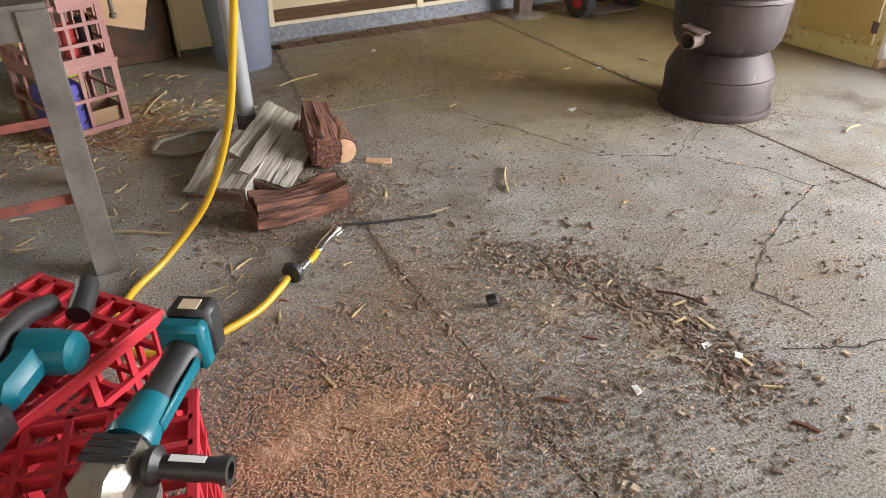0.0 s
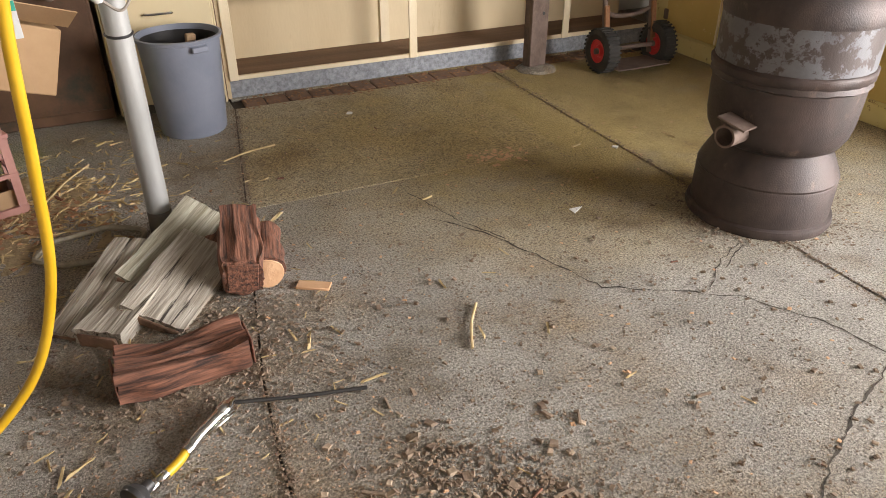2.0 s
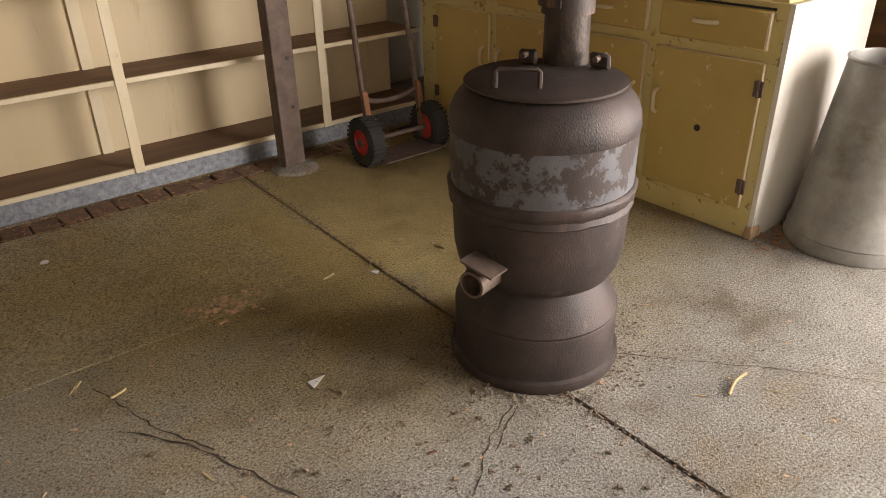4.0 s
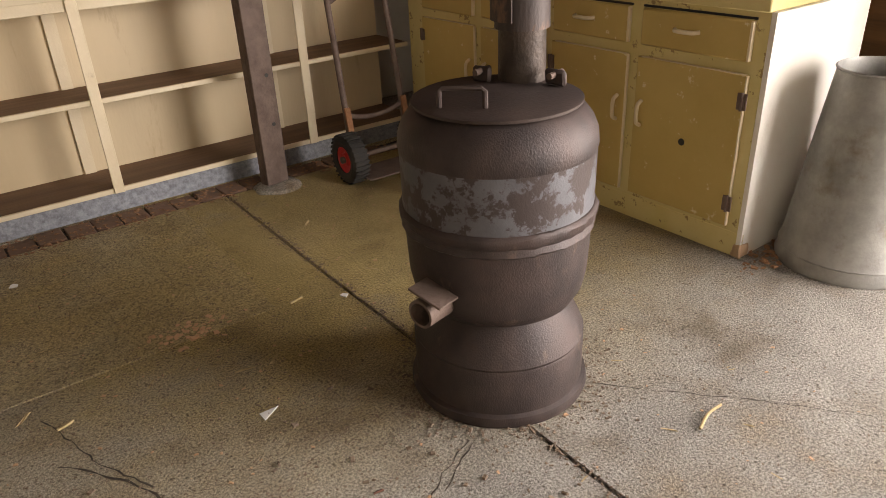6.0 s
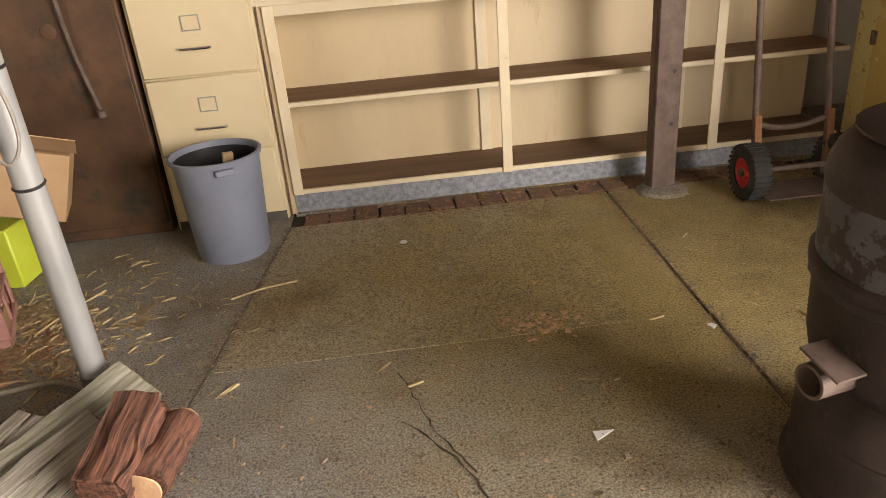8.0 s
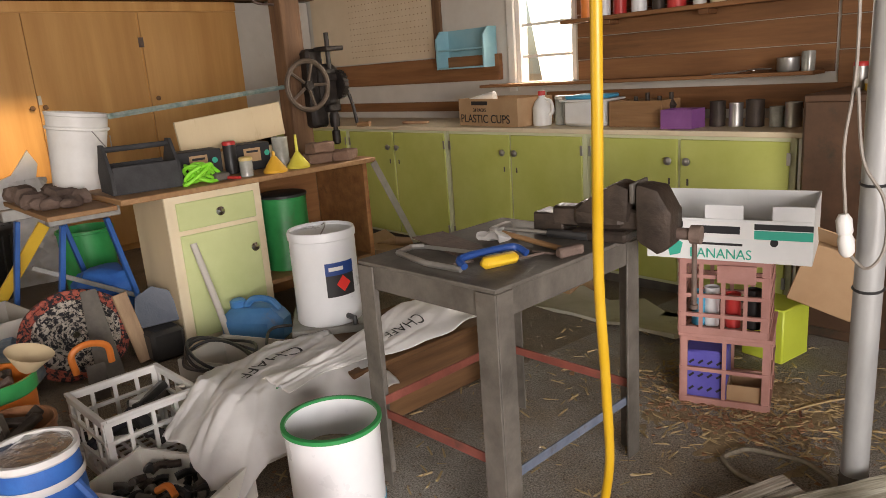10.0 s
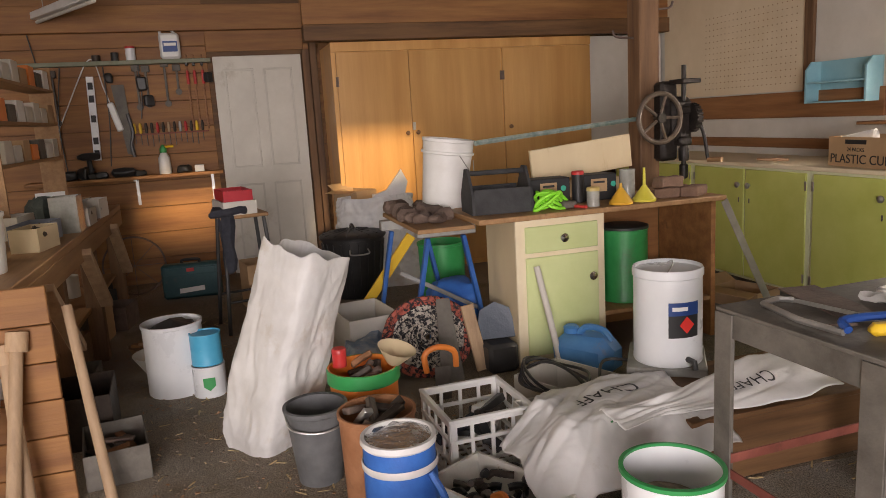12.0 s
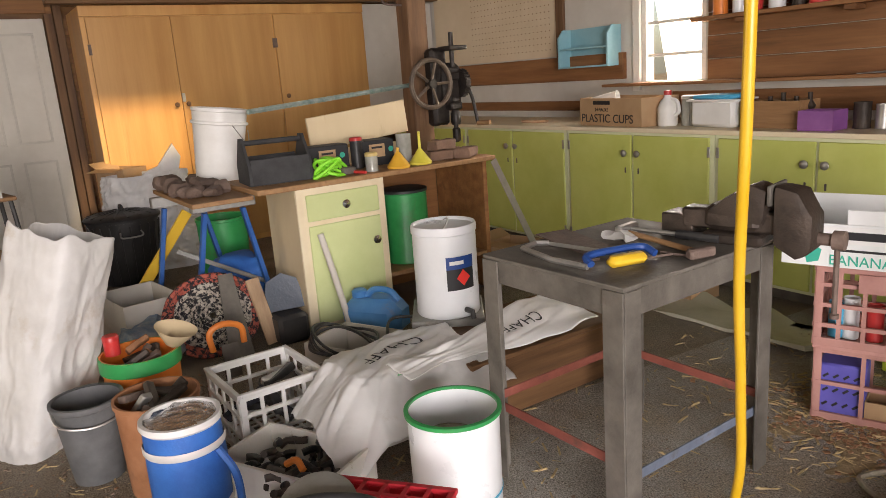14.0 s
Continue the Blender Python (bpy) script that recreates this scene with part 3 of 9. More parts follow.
part("front_edge", B(0.0, W, -0.002, 0.011, 0.478, 0.500, 0.002), CREAM_TRIM, unit)
part("top_rail", B(0.0, W, -0.002, 0.011, 0.850, 0.895, 0.002), CREAM_TRIM, unit)
for x in (0.02, 0.965, 1.92):
    part("stile", B(x - 0.022, x + 0.022, -0.012, -0.003, 0.089, 0.894, 0.002), CREAM_TRIM, unit)
    part("back_batten", B(x - 0.07, x - 0.02, 0.285, 0.300, 0.109, 0.479), CREAM_TRIM, unit)
    part("back_batten", B(x - 0.07, x - 0.02, 0.285, 0.300, 0.499, 0.895), CREAM_TRIM, unit)
part("end_panel", B(-0.022, -0.002, 0.0, 0.32, 0.0, 0.9), CREAM, unit)
part("end_panel", B(-0.026, -0.0225, -0.02, 0.30, 0.0, 0.9), SHELF_BROWN, unit)

# boards above the shelf unit and behind the cabinets
def board_run(x0, x1, z0, z1, y, step, material, label, name="board_lining"):
    t = thing(name, x0, y, z0, 0, label, "wall boards", kind="structure")
    z = z0
    i = 0
    while z < z1 - 0.02:
        h = min(step, z1 - z)
        part("board", B(0, x1 - x0, -0.018 - 0.003 * (i % 2), 0, z - z0 + 0.002, z - z0 + h - 0.002, 0.002), material, t)
        z += h
        i += 1
    return t


board_run(2.0, EAST, 0.925, ROOF - 0.15, NORTH - 0.002, 0.17, BOARD_X, "brown horizontal pine boards lining the wall above the shelf unit")
board_run(0.36, 1.98, 1.155, ROOF - 0.15, NORTH - 0.002, 0.145, BOARD_X, "weathered brown boards lining the wall beside the window")

# brick edging in front of the plinth
edging = thing("brick_edging", 3.3, 5.055, 0, 0, "row of worn bricks set in the floor before the shelf plinth", "bricks", kind="structure")
base_me = None
x = 0.0
rnd = random.Random(4)
while x < 2.2:
    w = 0.112
    b = part("brick", B(0.004, w - 0.004, 0.0, 0.135, -0.014, rnd.uniform(-0.006, 0.004), 0.004), BRICK, edging)
    b.location = (x, rnd.uniform(-0.008, 0.008), 0)
    b.rotation_euler.z = rnd.uniform(-0.03, 0.03)
    x += w

# steel post before the shelves
sp = thing("steel_post", 4.875, 4.985, 0, 8, "pitted brown flat steel post bolted before the shelf unit", "post")
part("post", B(-0.056, 0.056, -0.012, 0.012, 0, 2.62, 0.003), STEEL_RUSTY, sp)
part("post", B(-0.056, -0.038, 0.0125, 0.05, 0, 2.62, 0.002), STEEL_RUSTY, sp)
part("cross_plate", B(-0.13, 0.13, -0.03, -0.0125, 0.865, 0.895, 0.003), STEEL_DARK, sp)
for z in (0.30, 0.52):
    part("bolt_hole", lathe([(0.009, 0), (0.009, 0.002)], 12, m=pose(0.02, -0.012, z, 90, 0, 0)), BLACK, sp)
part("grout", rough_up(lathe([(0.11, 0), (0.10, 0.014), (0.06, 0.024), (0.0, 0.026)], 18), 0.01, 18), CONCRETE, sp)

# ---- ochre cupboards along the east wall ----
def hinge(parent, x, y, z):
    part("hinge", B(x - 0.006, x, y - 0.018, y + 0.018, z - 0.028, z + 0.028, 0.002), STEEL_RUSTY, parent)
    part("hinge_pin", lathe([(0.005, -0.03), (0.005, 0.03)], 8, m=pose(x - 0.006, y, z)), STEEL_RUSTY, parent)


def pull(parent, x, y, z, upright, length=0.095):
    h = length / 2
    if upright:
        pts = [(x, y, z - h), (x - 0.022, y, z - h * 0.7), (x - 0.026, y, z), (x - 0.022, y, z + h * 0.7), (x, y, z + h)]
    else:
        pts = [(x, y - h, z), (x - 0.022, y - h * 0.7, z), (x - 0.026, y, z), (x - 0.022, y + h * 0.7, z), (x, y + h, z)]
    return part("handle", tube(pts, 0.0075, 8), CREAM_TRIM, parent, "cream plastic pull handle")


cup = thing("base_cupboard", 5.80, 3.19, 0, 0, "ochre-painted timber cupboard with drawers, chipped paint and a white end panel", "cupboard")
D, L = 0.60, 1.985
part("end_panel", B(0.002, D, 0.0, 0.018, 0.0, 0.842), WHITE_PAINT, cup, "white end panel with flaking paint at its foot")
part("body", B(0.02, D, 0.0185, L, 0.05, 0.84), OCHRE_PALE, cup)
part("kick_board", B(0.004, 0.019, 0.0, L, 0.0, 0.094, 0.003), OCHRE_PALE, cup)
part("face_frame", B(0.002, 0.0195, 0.019, L, 0.0945, 0.841), OCHRE_PALE, cup)
part("worktop", B(-0.014, D + 0.02, 0.016, L, 0.842, 0.884, 0.004), OCHRE_PALE, cup)
doors = [(0.06, 0.50), (0.545, 0.94), (0.985, 1.395), (1.44, 1.85)]
for k, (a, b) in enumerate(doors):
    d = part("door", B(-0.014, 0.0, a, b, 0.112, 0.645, 0.004), OCHRE, cup)
    he = a if k % 2 == 0 else b
    hinge(d, -0.014, a + 0.004 if k % 2 == 0 else b - 0.004, 0.20)
    hinge(d, -0.014, a + 0.004 if k % 2 == 0 else b - 0.004, 0.56)
    pull(d, -0.014, (b - 0.035) if k % 2 == 0 else (a + 0.035), 0.44, True)
    dr = part("drawer", B(-0.016, 0.0, a + 0.005, b - 0.005, 0.685, 0.815, 0.007), OCHRE, cup)
    pull(dr, -0.016, (a + b) / 2 + 0.02, 0.757, False)
    part("worn_edge", B(-0.0148, -0.001, a - 0.0015, a + 0.004, 0.114, 0.643, 0.001), CREAM_TRIM, d, "cream undercoat showing along the worn edge")
    part("worn_edge", B(-0.0150, -0.001, a + 0.006, b - 0.02, 0.6435, 0.6465, 0.001), CREAM_TRIM, d, "cream undercoat showing along the worn edge")
    part("worn_edge", B(-0.0168, -0.001, a + 0.003, a + 0.012, 0.688, 0.812, 0.001), CREAM_TRIM, dr, "cream undercoat showing along the worn edge")
    # thin black strip stands in for the shade above the drawer front
    part("drawer_shadow_gap", B(0.0005, 0.0016, a, b, 0.816, 0.824), INK, cup, "dark gap above the drawer")
    if k == 0:
        part("finger_hole", lathe([(0.013, 0), (0.013, 0.0015)], 16, m=pose(-0.0145, 0.275, 0.372, 0, -90, 0)), BLACK, d, "round hole bored through the door")
part("rot", rough_up(B(-0.002, 0.05, -0.004, 0.03, 0.0, 0.05, 0.004), 0.006, 30, 2), WOOD_Z, cup, "bare rotten corner")

# ---- the drum stove ----
st = thing("drum_stove", 4.722, 3.245, 0, -36, "rusty pot-belly stove made from two steel drums, with flaking grey paint", "stove")
SQ = Matrix.Diagonal((0.905, 0.905, 0.965, 1))
SQ_BASE = Matrix.Diagonal((0.985, 0.985, 0.965, 1))
part("base_drum", lathe([(0.243, 0.0), (0.247, 0.012), (0.243, 0.03), (0.232, 0.036), (0.232, 0.16), (0.229, 0.168), (0.232, 0.176), (0.222, 0.20), (0.20, 0.245), (0.175, 0.285)], 56, m=SQ_BASE, wob=0.006), RUST, st)
part("lower_belly", lathe([(0.19, 0.272), (0.222, 0.29), (0.243, 0.325), (0.252, 0.37), (0.256, 0.45), (0.258, 0.505)], 56, m=SQ, wob=0.008), RUST, st)
part("weld_band", rough_up(lathe([(0.258, 0.497), (0.268, 0.505), (0.262, 0.52), (0.270, 0.53), (0.272, 0.548), (0.266, 0.556), (0.262, 0.558)], 72, m=SQ), 0.004, 45), RUST, st)
part("upper_drum", lathe([(0.262, 0.557), (0.262, 0.66), (0.263, 0.70)], 56, m=SQ, wob=0.006), RUST_GREY, st, "grey paint flaking off the rusted drum")
part("shoulder", lathe([(0.263, 0.699), (0.266, 0.712), (0.262, 0.745), (0.25, 0.772), (0.228, 0.798), (0.208, 0.812)], 56, m=SQ, wob=0.006), RUST, st)
lid = part("lid", lathe([(0.20, 0.808), (0.222, 0.811), (0.223, 0.818), (0.215, 0.822), (0.0, 0.828)], 56, m=SQ), RUST_LID, st)
h0, h1 = Vector((-0.135, -0.098, 0.796)), Vector((-0.035, -0.118, 0.796))
part("handle", tube([h0, h0 + Vector((0, 0, 0.038)), h0 + Vector((0.008, 0, 0.044)), h1 + Vector((-0.008, 0, 0.044)), h1 + Vector((0, 0, 0.038)), h1], 0.0065, 8, curve=False), RUST_LID, lid)
for px, py in ((-0.025, 0.12), (0.145, 0.05)):
    part("hinge_lug", rough_up(B(-0.028, 0.028, -0.008, 0.008, 0, 0.036, 0.006, pose(px, py, 0.796, 0, 0, -40)), 0.004, 30), RUST_LID, lid)
    part("hinge_bolt", lathe([(0.008, -0.03), (0.008, 0.03)], 8, m=pose(px, py, 0.822, 90, 0, -40)), STEEL_RUSTY, lid)
flue = part("flue_collar", lathe([(0.06, 0.79), (0.058, 0.935)], 32, m=pose(0.075, 0.135, 0)), IRON, st)
part("flue_shell", prism([(0.078 * math.cos(a), 0.078 * math.sin(a)) for a in [radians(100 + 16 * i) for i in range(10)]] + [(0.070 * math.cos(a), 0.070 * math.sin(a)) for a in [radians(244 - 16 * i) for i in range(10)]], 0.94, 2.6, m=pose(0.075, 0.135, 0)), FLUE, st, "curved sheet steel heat shield on the flue")
part("flue_pipe", lathe([(0.068, 0.92), (0.066, 1.0), (0.066, 2.9)], 32, m=pose(0.075, 0.135, 0), wob=0.01), FLUE, st, "rust-streaked sheet steel flue pipe")
spout = part("air_pipe", lathe([(0.036, -0.12), (0.036, 0.06), (0.029, 0.06), (0.029, -0.10)], 24, m=pose(-0.162, -0.178, 0.34, 90, 0, -42) , caps=False), STEEL_RUSTY, st, "short open air inlet pipe")
part("air_bracket", B(-0.05, 0.05, -0.055, 0.012, 0.04, 0.047, 0.001, pose(-0.162, -0.178, 0.34, 0, 12, -42)), STEEL_RUSTY, st)
part("air_back", lathe([(0.029, 0.0), (0.029, 0.003)], 20, m=pose(-0.140, -0.155, 0.34, 90, 0, -42)), BLACK, st)
part("weld_strip", B(-0.012, 0.012, -0.004, 0.004, 0.08, 0.17, 0.002, pose(0.195, -0.105, 0, 0, 0, 62)), RUST, st)

# ---- galvanised tapered bin, ochre cable ----
gb = thing("galvanised_tub", 6.08, 2.955, 0, 0, "tall tapered dull galvanised steel tub with a dented rim", "tub")
part("body", lathe([(0.225, 0.0), (0.228, 0.012), (0.216, 0.05), (0.222, 0.056), (0.213, 0.075), (0.145, 0.66), (0.15, 0.668), (0.143, 0.672), (0.140, 0.66), (0.20, 0.09), (0.0, 0.085)], 40, wob=0.02), GALV, gb)
part("seam", B(-0.006, 0.006, -0.003, 0.003, 0.02, 0.66, 0.002, pose(-0.128, -0.128, 0.0, 0, 0, -45) @ pose(0, -0.035, 0, -6.3, 0, 0)), GALV, gb)
cable = thing("cable_coil", 6.05, 2.70, 0, 0, "coil of yellow extension cable hanging on a hook", "cable")
for k in range(5):
    r = 0.085 + 0.012 * k
    pts = [(0.02 * k + 0.01 * math.sin(a * 3 + k), r * math.sin(a) + 0.01 * k, 0.92 + 1.5 * r * math.cos(a)) for a in [i * math.pi / 8 for i in range(17)]]
    part("coil", tube(pts, 0.006, 6, steps=3), HOSE, cable)
part("tail", tube([(-0.01, -0.03, 0.85), (-0.07, 0.02, 0.6), (-0.12, 0.0, 0.3), (-0.13, -0.03, 0.05), (-0.1, -0.12, 0.008), (0.15, -0.3, 0.008)], 0.006, 6), HOSE, cable)
part("hook", tube([(0.5, 0.0, 1.06), (0.1, 0.0, 1.06), (0.03, 0.0, 1.05)], 0.006, 6), STEEL_RUSTY, cable)

# ---- hand trolley ----
ht = thing("hand_trolley", 5.36, 4.86, 0, 0, "old hand trolley with rusty bent-tube frame and red-hubbed pneumatic wheels", "trolley")
for sx in (-0.19, 0.185):
    wheel = part("wheel", lathe([(0.062, -0.036), (0.088, -0.044), (0.108, -0.034), (0.115, -0.012), (0.115, 0.012), (0.108, 0.034), (0.088, 0.044), (0.062, 0.036)], 36, m=pose(sx, -0.06, 0.115, 0, 90, 0), caps=False), RUBBER, ht)
    part("rim", lathe([(0.0, -0.030), (0.028, -0.034), (0.034, -0.020), (0.060, -0.022), (0.065, -0.030), (0.065, 0.030), (0.060, 0.022), (0.034, 0.020), (0.028, 0.034), (0.0, 0.030)], 30, m=pose(sx, -0.06, 0.115, 0, 90, 0)), RED_PAINT, wheel, "red steel wheel rim")
    part("hub_cap", lathe([(0.0, -0.048), (0.016, -0.046), (0.016, 0.046), (0.0, 0.048)], 14, m=pose(sx, -0.06, 0.115, 0, 90, 0)), STEEL_DARK, wheel)
    tb = bmesh.new()
    for k in range(30):
        a = 2 * math.pi * k / 30
        box(tb, sx - 0.036, sx + 0.036, -0.005, 0.005, 0.112, 0.119, 0.0, Matrix.Translation((0, -0.06, 0.115)) @ Matrix.Rotation(a, 4, "X"))
    part("tread", tb, RUBBER, wheel)
part("axle", tube([(-0.20, -0.06, 0.115), (0.2, -0.06, 0.115)], 0.012, 10), STEEL_RUSTY, ht)
part("toe_plate", B(-0.17, 0.17, -0.20, -0.02, 0.035, 0.042, 0.001), STEEL_RUSTY, ht, "rusty toe plate")
fx = 0.155
part("frame", tube([(-fx, -0.03, 0.06), (-fx, 0.0, 0.3), (-fx + 0.01, 0.10, 0.9), (-fx + 0.02, 0.17, 1.18), (-0.07, 0.19, 1.25), (0.07, 0.19, 1.25), (fx - 0.02, 0.17, 1.18), (fx - 0.01, 0.10, 0.9), (fx, 0.0, 0.3), (fx, -0.03, 0.06)], 0.014, 10), STEEL_RUSTY, ht)
for z, y, s in ((0.30, 0.0, -0.03), (0.78, 0.08, 0.035)):
    part("crossbar", tube([(-fx, y, z), (-0.06, y + 0.01, z + s), (0.06, y + 0.01, z + s), (fx, y, z)], 0.012, 8), STEEL_RUSTY, ht)
for s in (-1, 1):
    part("strut", B(-0.015, 0.015, -0.006, 0.006, 0.0, 0.24, 0.002, pose(s * fx, -0.055, 0.10, -10, 0, 0)), RUST_RED, ht)

# ---- middle of the shed ----
pole = thing("steel_pole", 2.80, 3.93, 0, 0, "round pale grey painted steel pole holding up the roof", "pole")
part("shaft", lathe([(0.036, 0.09), (0.036, 2.74)], 24), surf("pale_grey_pole_paint", (0.26, 0.265, 0.26), (0.38, 0.385, 0.38), 6, 0.45, 0.1, 0.05, dirt=(0.28, 0.22, 0.16), dirt_amount=0.3, stretch=(1, 1, 0.3)), pole)
part("foot", lathe([(0.04, 0.0), (0.038, 0.095)], 24), STEEL_DARK, pole, "dark tarred foot")
for z in (0.66, 0.95):
    part("tie", lathe([(0.038, -0.004), (0.041, 0), (0.038, 0.004)], 20, m=pose(0, 0, z, 8, 0, 0)), BLACK, pole)
CORD = surf("grubby_grey_cord", (0.24, 0.21, 0.18), (0.34, 0.31, 0.27), 30, 0.6, bump=0.1)
lead = thing("power_lead", 2.80, 3.88, 0.5, 0, "pale power lead with plug and socket tied to the pole", "power lead")
part("cord", tube([(-0.042, -0.012, 1.6), (-0.05, -0.015, 1.1), (-0.045, -0.015, 0.75), (-0.06, -0.02, 0.55), (-0.045, -0.02, 0.36)], 0.0045, 6), CORD, lead)
part("cord", tube([(-0.03, -0.03, 0.27), (0.02, -0.04, 0.24), (0.055, -0.035, 0.30), (0.045, -0.03, 0.42), (-0.01, -0.03, 0.52), (-0.035, -0.025, 0.70)], 0.0045, 6), CORD, lead)
part("plug", lathe([(0.010, 0.0), (0.019, 0.012), (0.021, 0.045), (0.016, 0.06), (0.020, 0.066), (0.02, 0.10), (0.012, 0.115)], 14, m=pose(-0.032, -0.03, 0.262, 0, -8, 0)), WHITE_PLASTIC, lead)

coil = thing("rope_coil", 2.58, 3.93, 0, 0, "loose coil of grey rope lying on the floor", "rope")
part("loop", tube([(0.16 * math.cos(a) * (1 + 0.1 * math.sin(2 * a)), 0.10 * math.sin(a), 0.012 + 0.008 * (i % 3 == 0)) for i, a in enumerate([k * 0.42 for k in range(32)])], 0.009, 6, steps=3), surf("grey_rope", (0.22, 0.19, 0.14), (0.34, 0.30, 0.23), 60, 0.9, bump=0.4), coil)

# filing cabinet
fc = thing("filing_cabinet", 2.755, 5.15, 0, 0, "old cream four-drawer steel filing cabinet with chrome pulls", "filing cabinet")
FW, FH = 0.485, 1.335
FCREAM = surf("cream_enamel", (0.72, 0.60, 0.38), (0.77, 0.66, 0.44), 3, 0.38, 0.0, 0.03, dirt=(0.5, 0.38, 0.2), dirt_amount=0.2)
part("body", B(0, FW, 0.004, 0.62, 0.0, FH, 0.006), FCREAM, fc)
for k, (z0, z1) in enumerate(((0.045, 0.335), (0.343, 0.655), (0.663, 0.975), (0.983, 1.295))):
    d = part("drawer", B(0.014, FW - 0.014, -0.014, 0.003, z0, z1, 0.005), FCREAM, fc)
    zc = z0 + (z1 - z0) * 0.44
    part("handle", tube([(FW / 2 - 0.055, -0.014, zc - 0.03), (FW / 2 - 0.05, -0.032, zc - 0.03), (FW / 2 + 0.05, -0.032, zc - 0.03), (FW / 2 + 0.055, -0.014, zc - 0.03)], 0.006, 8), CHROME, d, "chrome pull handle")
    lh = bmesh.new()
    for a, b, c, e in ((-0.036, 0.036, 0.055, 0.059), (-0.036, 0.036, 0.111, 0.115), (-0.036, -0.032, 0.059, 0.111), (0.032, 0.036, 0.059, 0.111)):
        box(lh, FW / 2 + a, FW / 2 + b, -0.018, -0.0135, zc + c - 0.02, zc + e - 0.02)
    part("label_holder", lh, STEEL, d)
part("plinth", B(0.01, FW - 0.01, 0.0, 0.0035, 0.0, 0.04), STEEL_DARK, fc)

# brown steel cabinet
bc = thing("steel_cabinet", 2.135, 5.155, 0, 0, "rust-brown steel cabinet with grimy scratched doors", "cabinet")
part("body", B(0, 0.60, 0.0, 0.55, 0.0, 1.095, 0.006), BROWN_STEEL, bc)
part("door", B(0.012, 0.588, -0.012, -0.001, 0.05, 1.065, 0.004), BROWN_STEEL, bc)
part("latch", lathe([(0.03, 0.0), (0.03, 0.006), (0.02, 0.009)], 20, m=pose(0.33, -0.012, 0.88, 90, 0, 0)), BROWN_STEEL, bc)
crow = thing("crowbar", 2.58, 5.10, 0.62, 0, "thin rusty steel bar hanging before the brown cabinet", "bar")
part("bar", tube([(-0.05, 0.0, 0.5), (-0.04, 0.02, 0.2), (0.0, 0.0, 0.0), (0.012, -0.01, -0.05)], 0.009, 8), STEEL_RUSTY, crow)
part("knob", lathe([(0.0, -0.02), (0.017, -0.012), (0.017, 0.012), (0.0, 0.02)], 12, m=pose(0.012, -0.01, -0.06)), STEEL_RUSTY, crow)

def tin(x, y, z, r, h, material, name, label, category, lid=None, group=""):
    t = thing(name, x, y, z, 0, label, category, group)
    part("body", lathe([(r, 0.0), (r * 1.02, 0.004), (r, 0.01), (r, h - 0.008), (r * 1.03, h - 0.003), (r * 1.02, h), (r * 0.96, h - 0.002), (r * 0.95, h - 0.008), (0.0, h - 0.009)], 24), material, t)
    if lid is not None:
        part("lid", lathe([(r * 1.05, h), (r * 1.05, h + 0.014), (r * 0.9, h + 0.02), (0, h + 0.021)], 24), lid, t)
    return t


tin(2.38, 5.35, 1.096, 0.065, 0.03, YELLOW, "flat_tin", "low yellow tin on the brown cabinet", "tin", WHITE_PLASTIC)
tin(2.53, 5.34, 1.096, 0.06, 0.028, BLACK, "flat_tin", "low black tin with cream lid", "tin", CREAM)
rag = thing("oily_rag", 2.64, 5.33, 1.096, 10, "crumpled oily rag with small parts on the cabinet", "rag")
part("rag", rough_up(B(-0.06, 0.06, -0.05, 0.05, 0.0, 0.035), 0.03, 16, 4), RAG, rag)
tin(2.27, 5.42, 1.096, 0.03, 0.10, STEEL, "spray_can", "small dull steel can on the cabinet", "can", RED_PAINT)

# grey bin
gbin = thing("waste_bin", 3.04, 4.875, 0, 0, "scuffed round blue-grey plastic waste bin", "bin")
part("body", lathe([(0.135, 0.0), (0.141, 0.012), (0.166, 0.40), (0.176, 0.404), (0.178, 0.418), (0.168, 0.42), (0.160, 0.404), (0.137, 0.03), (0.0, 0.024)], 40), GREY_PLASTIC, gbin)
for a in (20, 200):
    part("grip", B(-0.035, 0.035, 0.168, 0.186, 0.372, 0.396, 0.004, pose(0, 0, 0, 0, 0, a)), GREY_PLASTIC, gbin)
# black liner just inside the bin wall
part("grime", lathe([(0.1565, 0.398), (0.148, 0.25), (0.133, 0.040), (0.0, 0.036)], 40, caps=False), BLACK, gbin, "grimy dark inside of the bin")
stick = thing("wood_offcut", 3.05, 4.90, 0.025, 20, "short wood offcut standing in the bin", "offcut")
part("stick", B(-0.02, 0.02, -0.012, 0.012, 0, 0.39, 0.003, pose(0, 0, 0, 6, 4, 0)), WOOD_Z, stick)

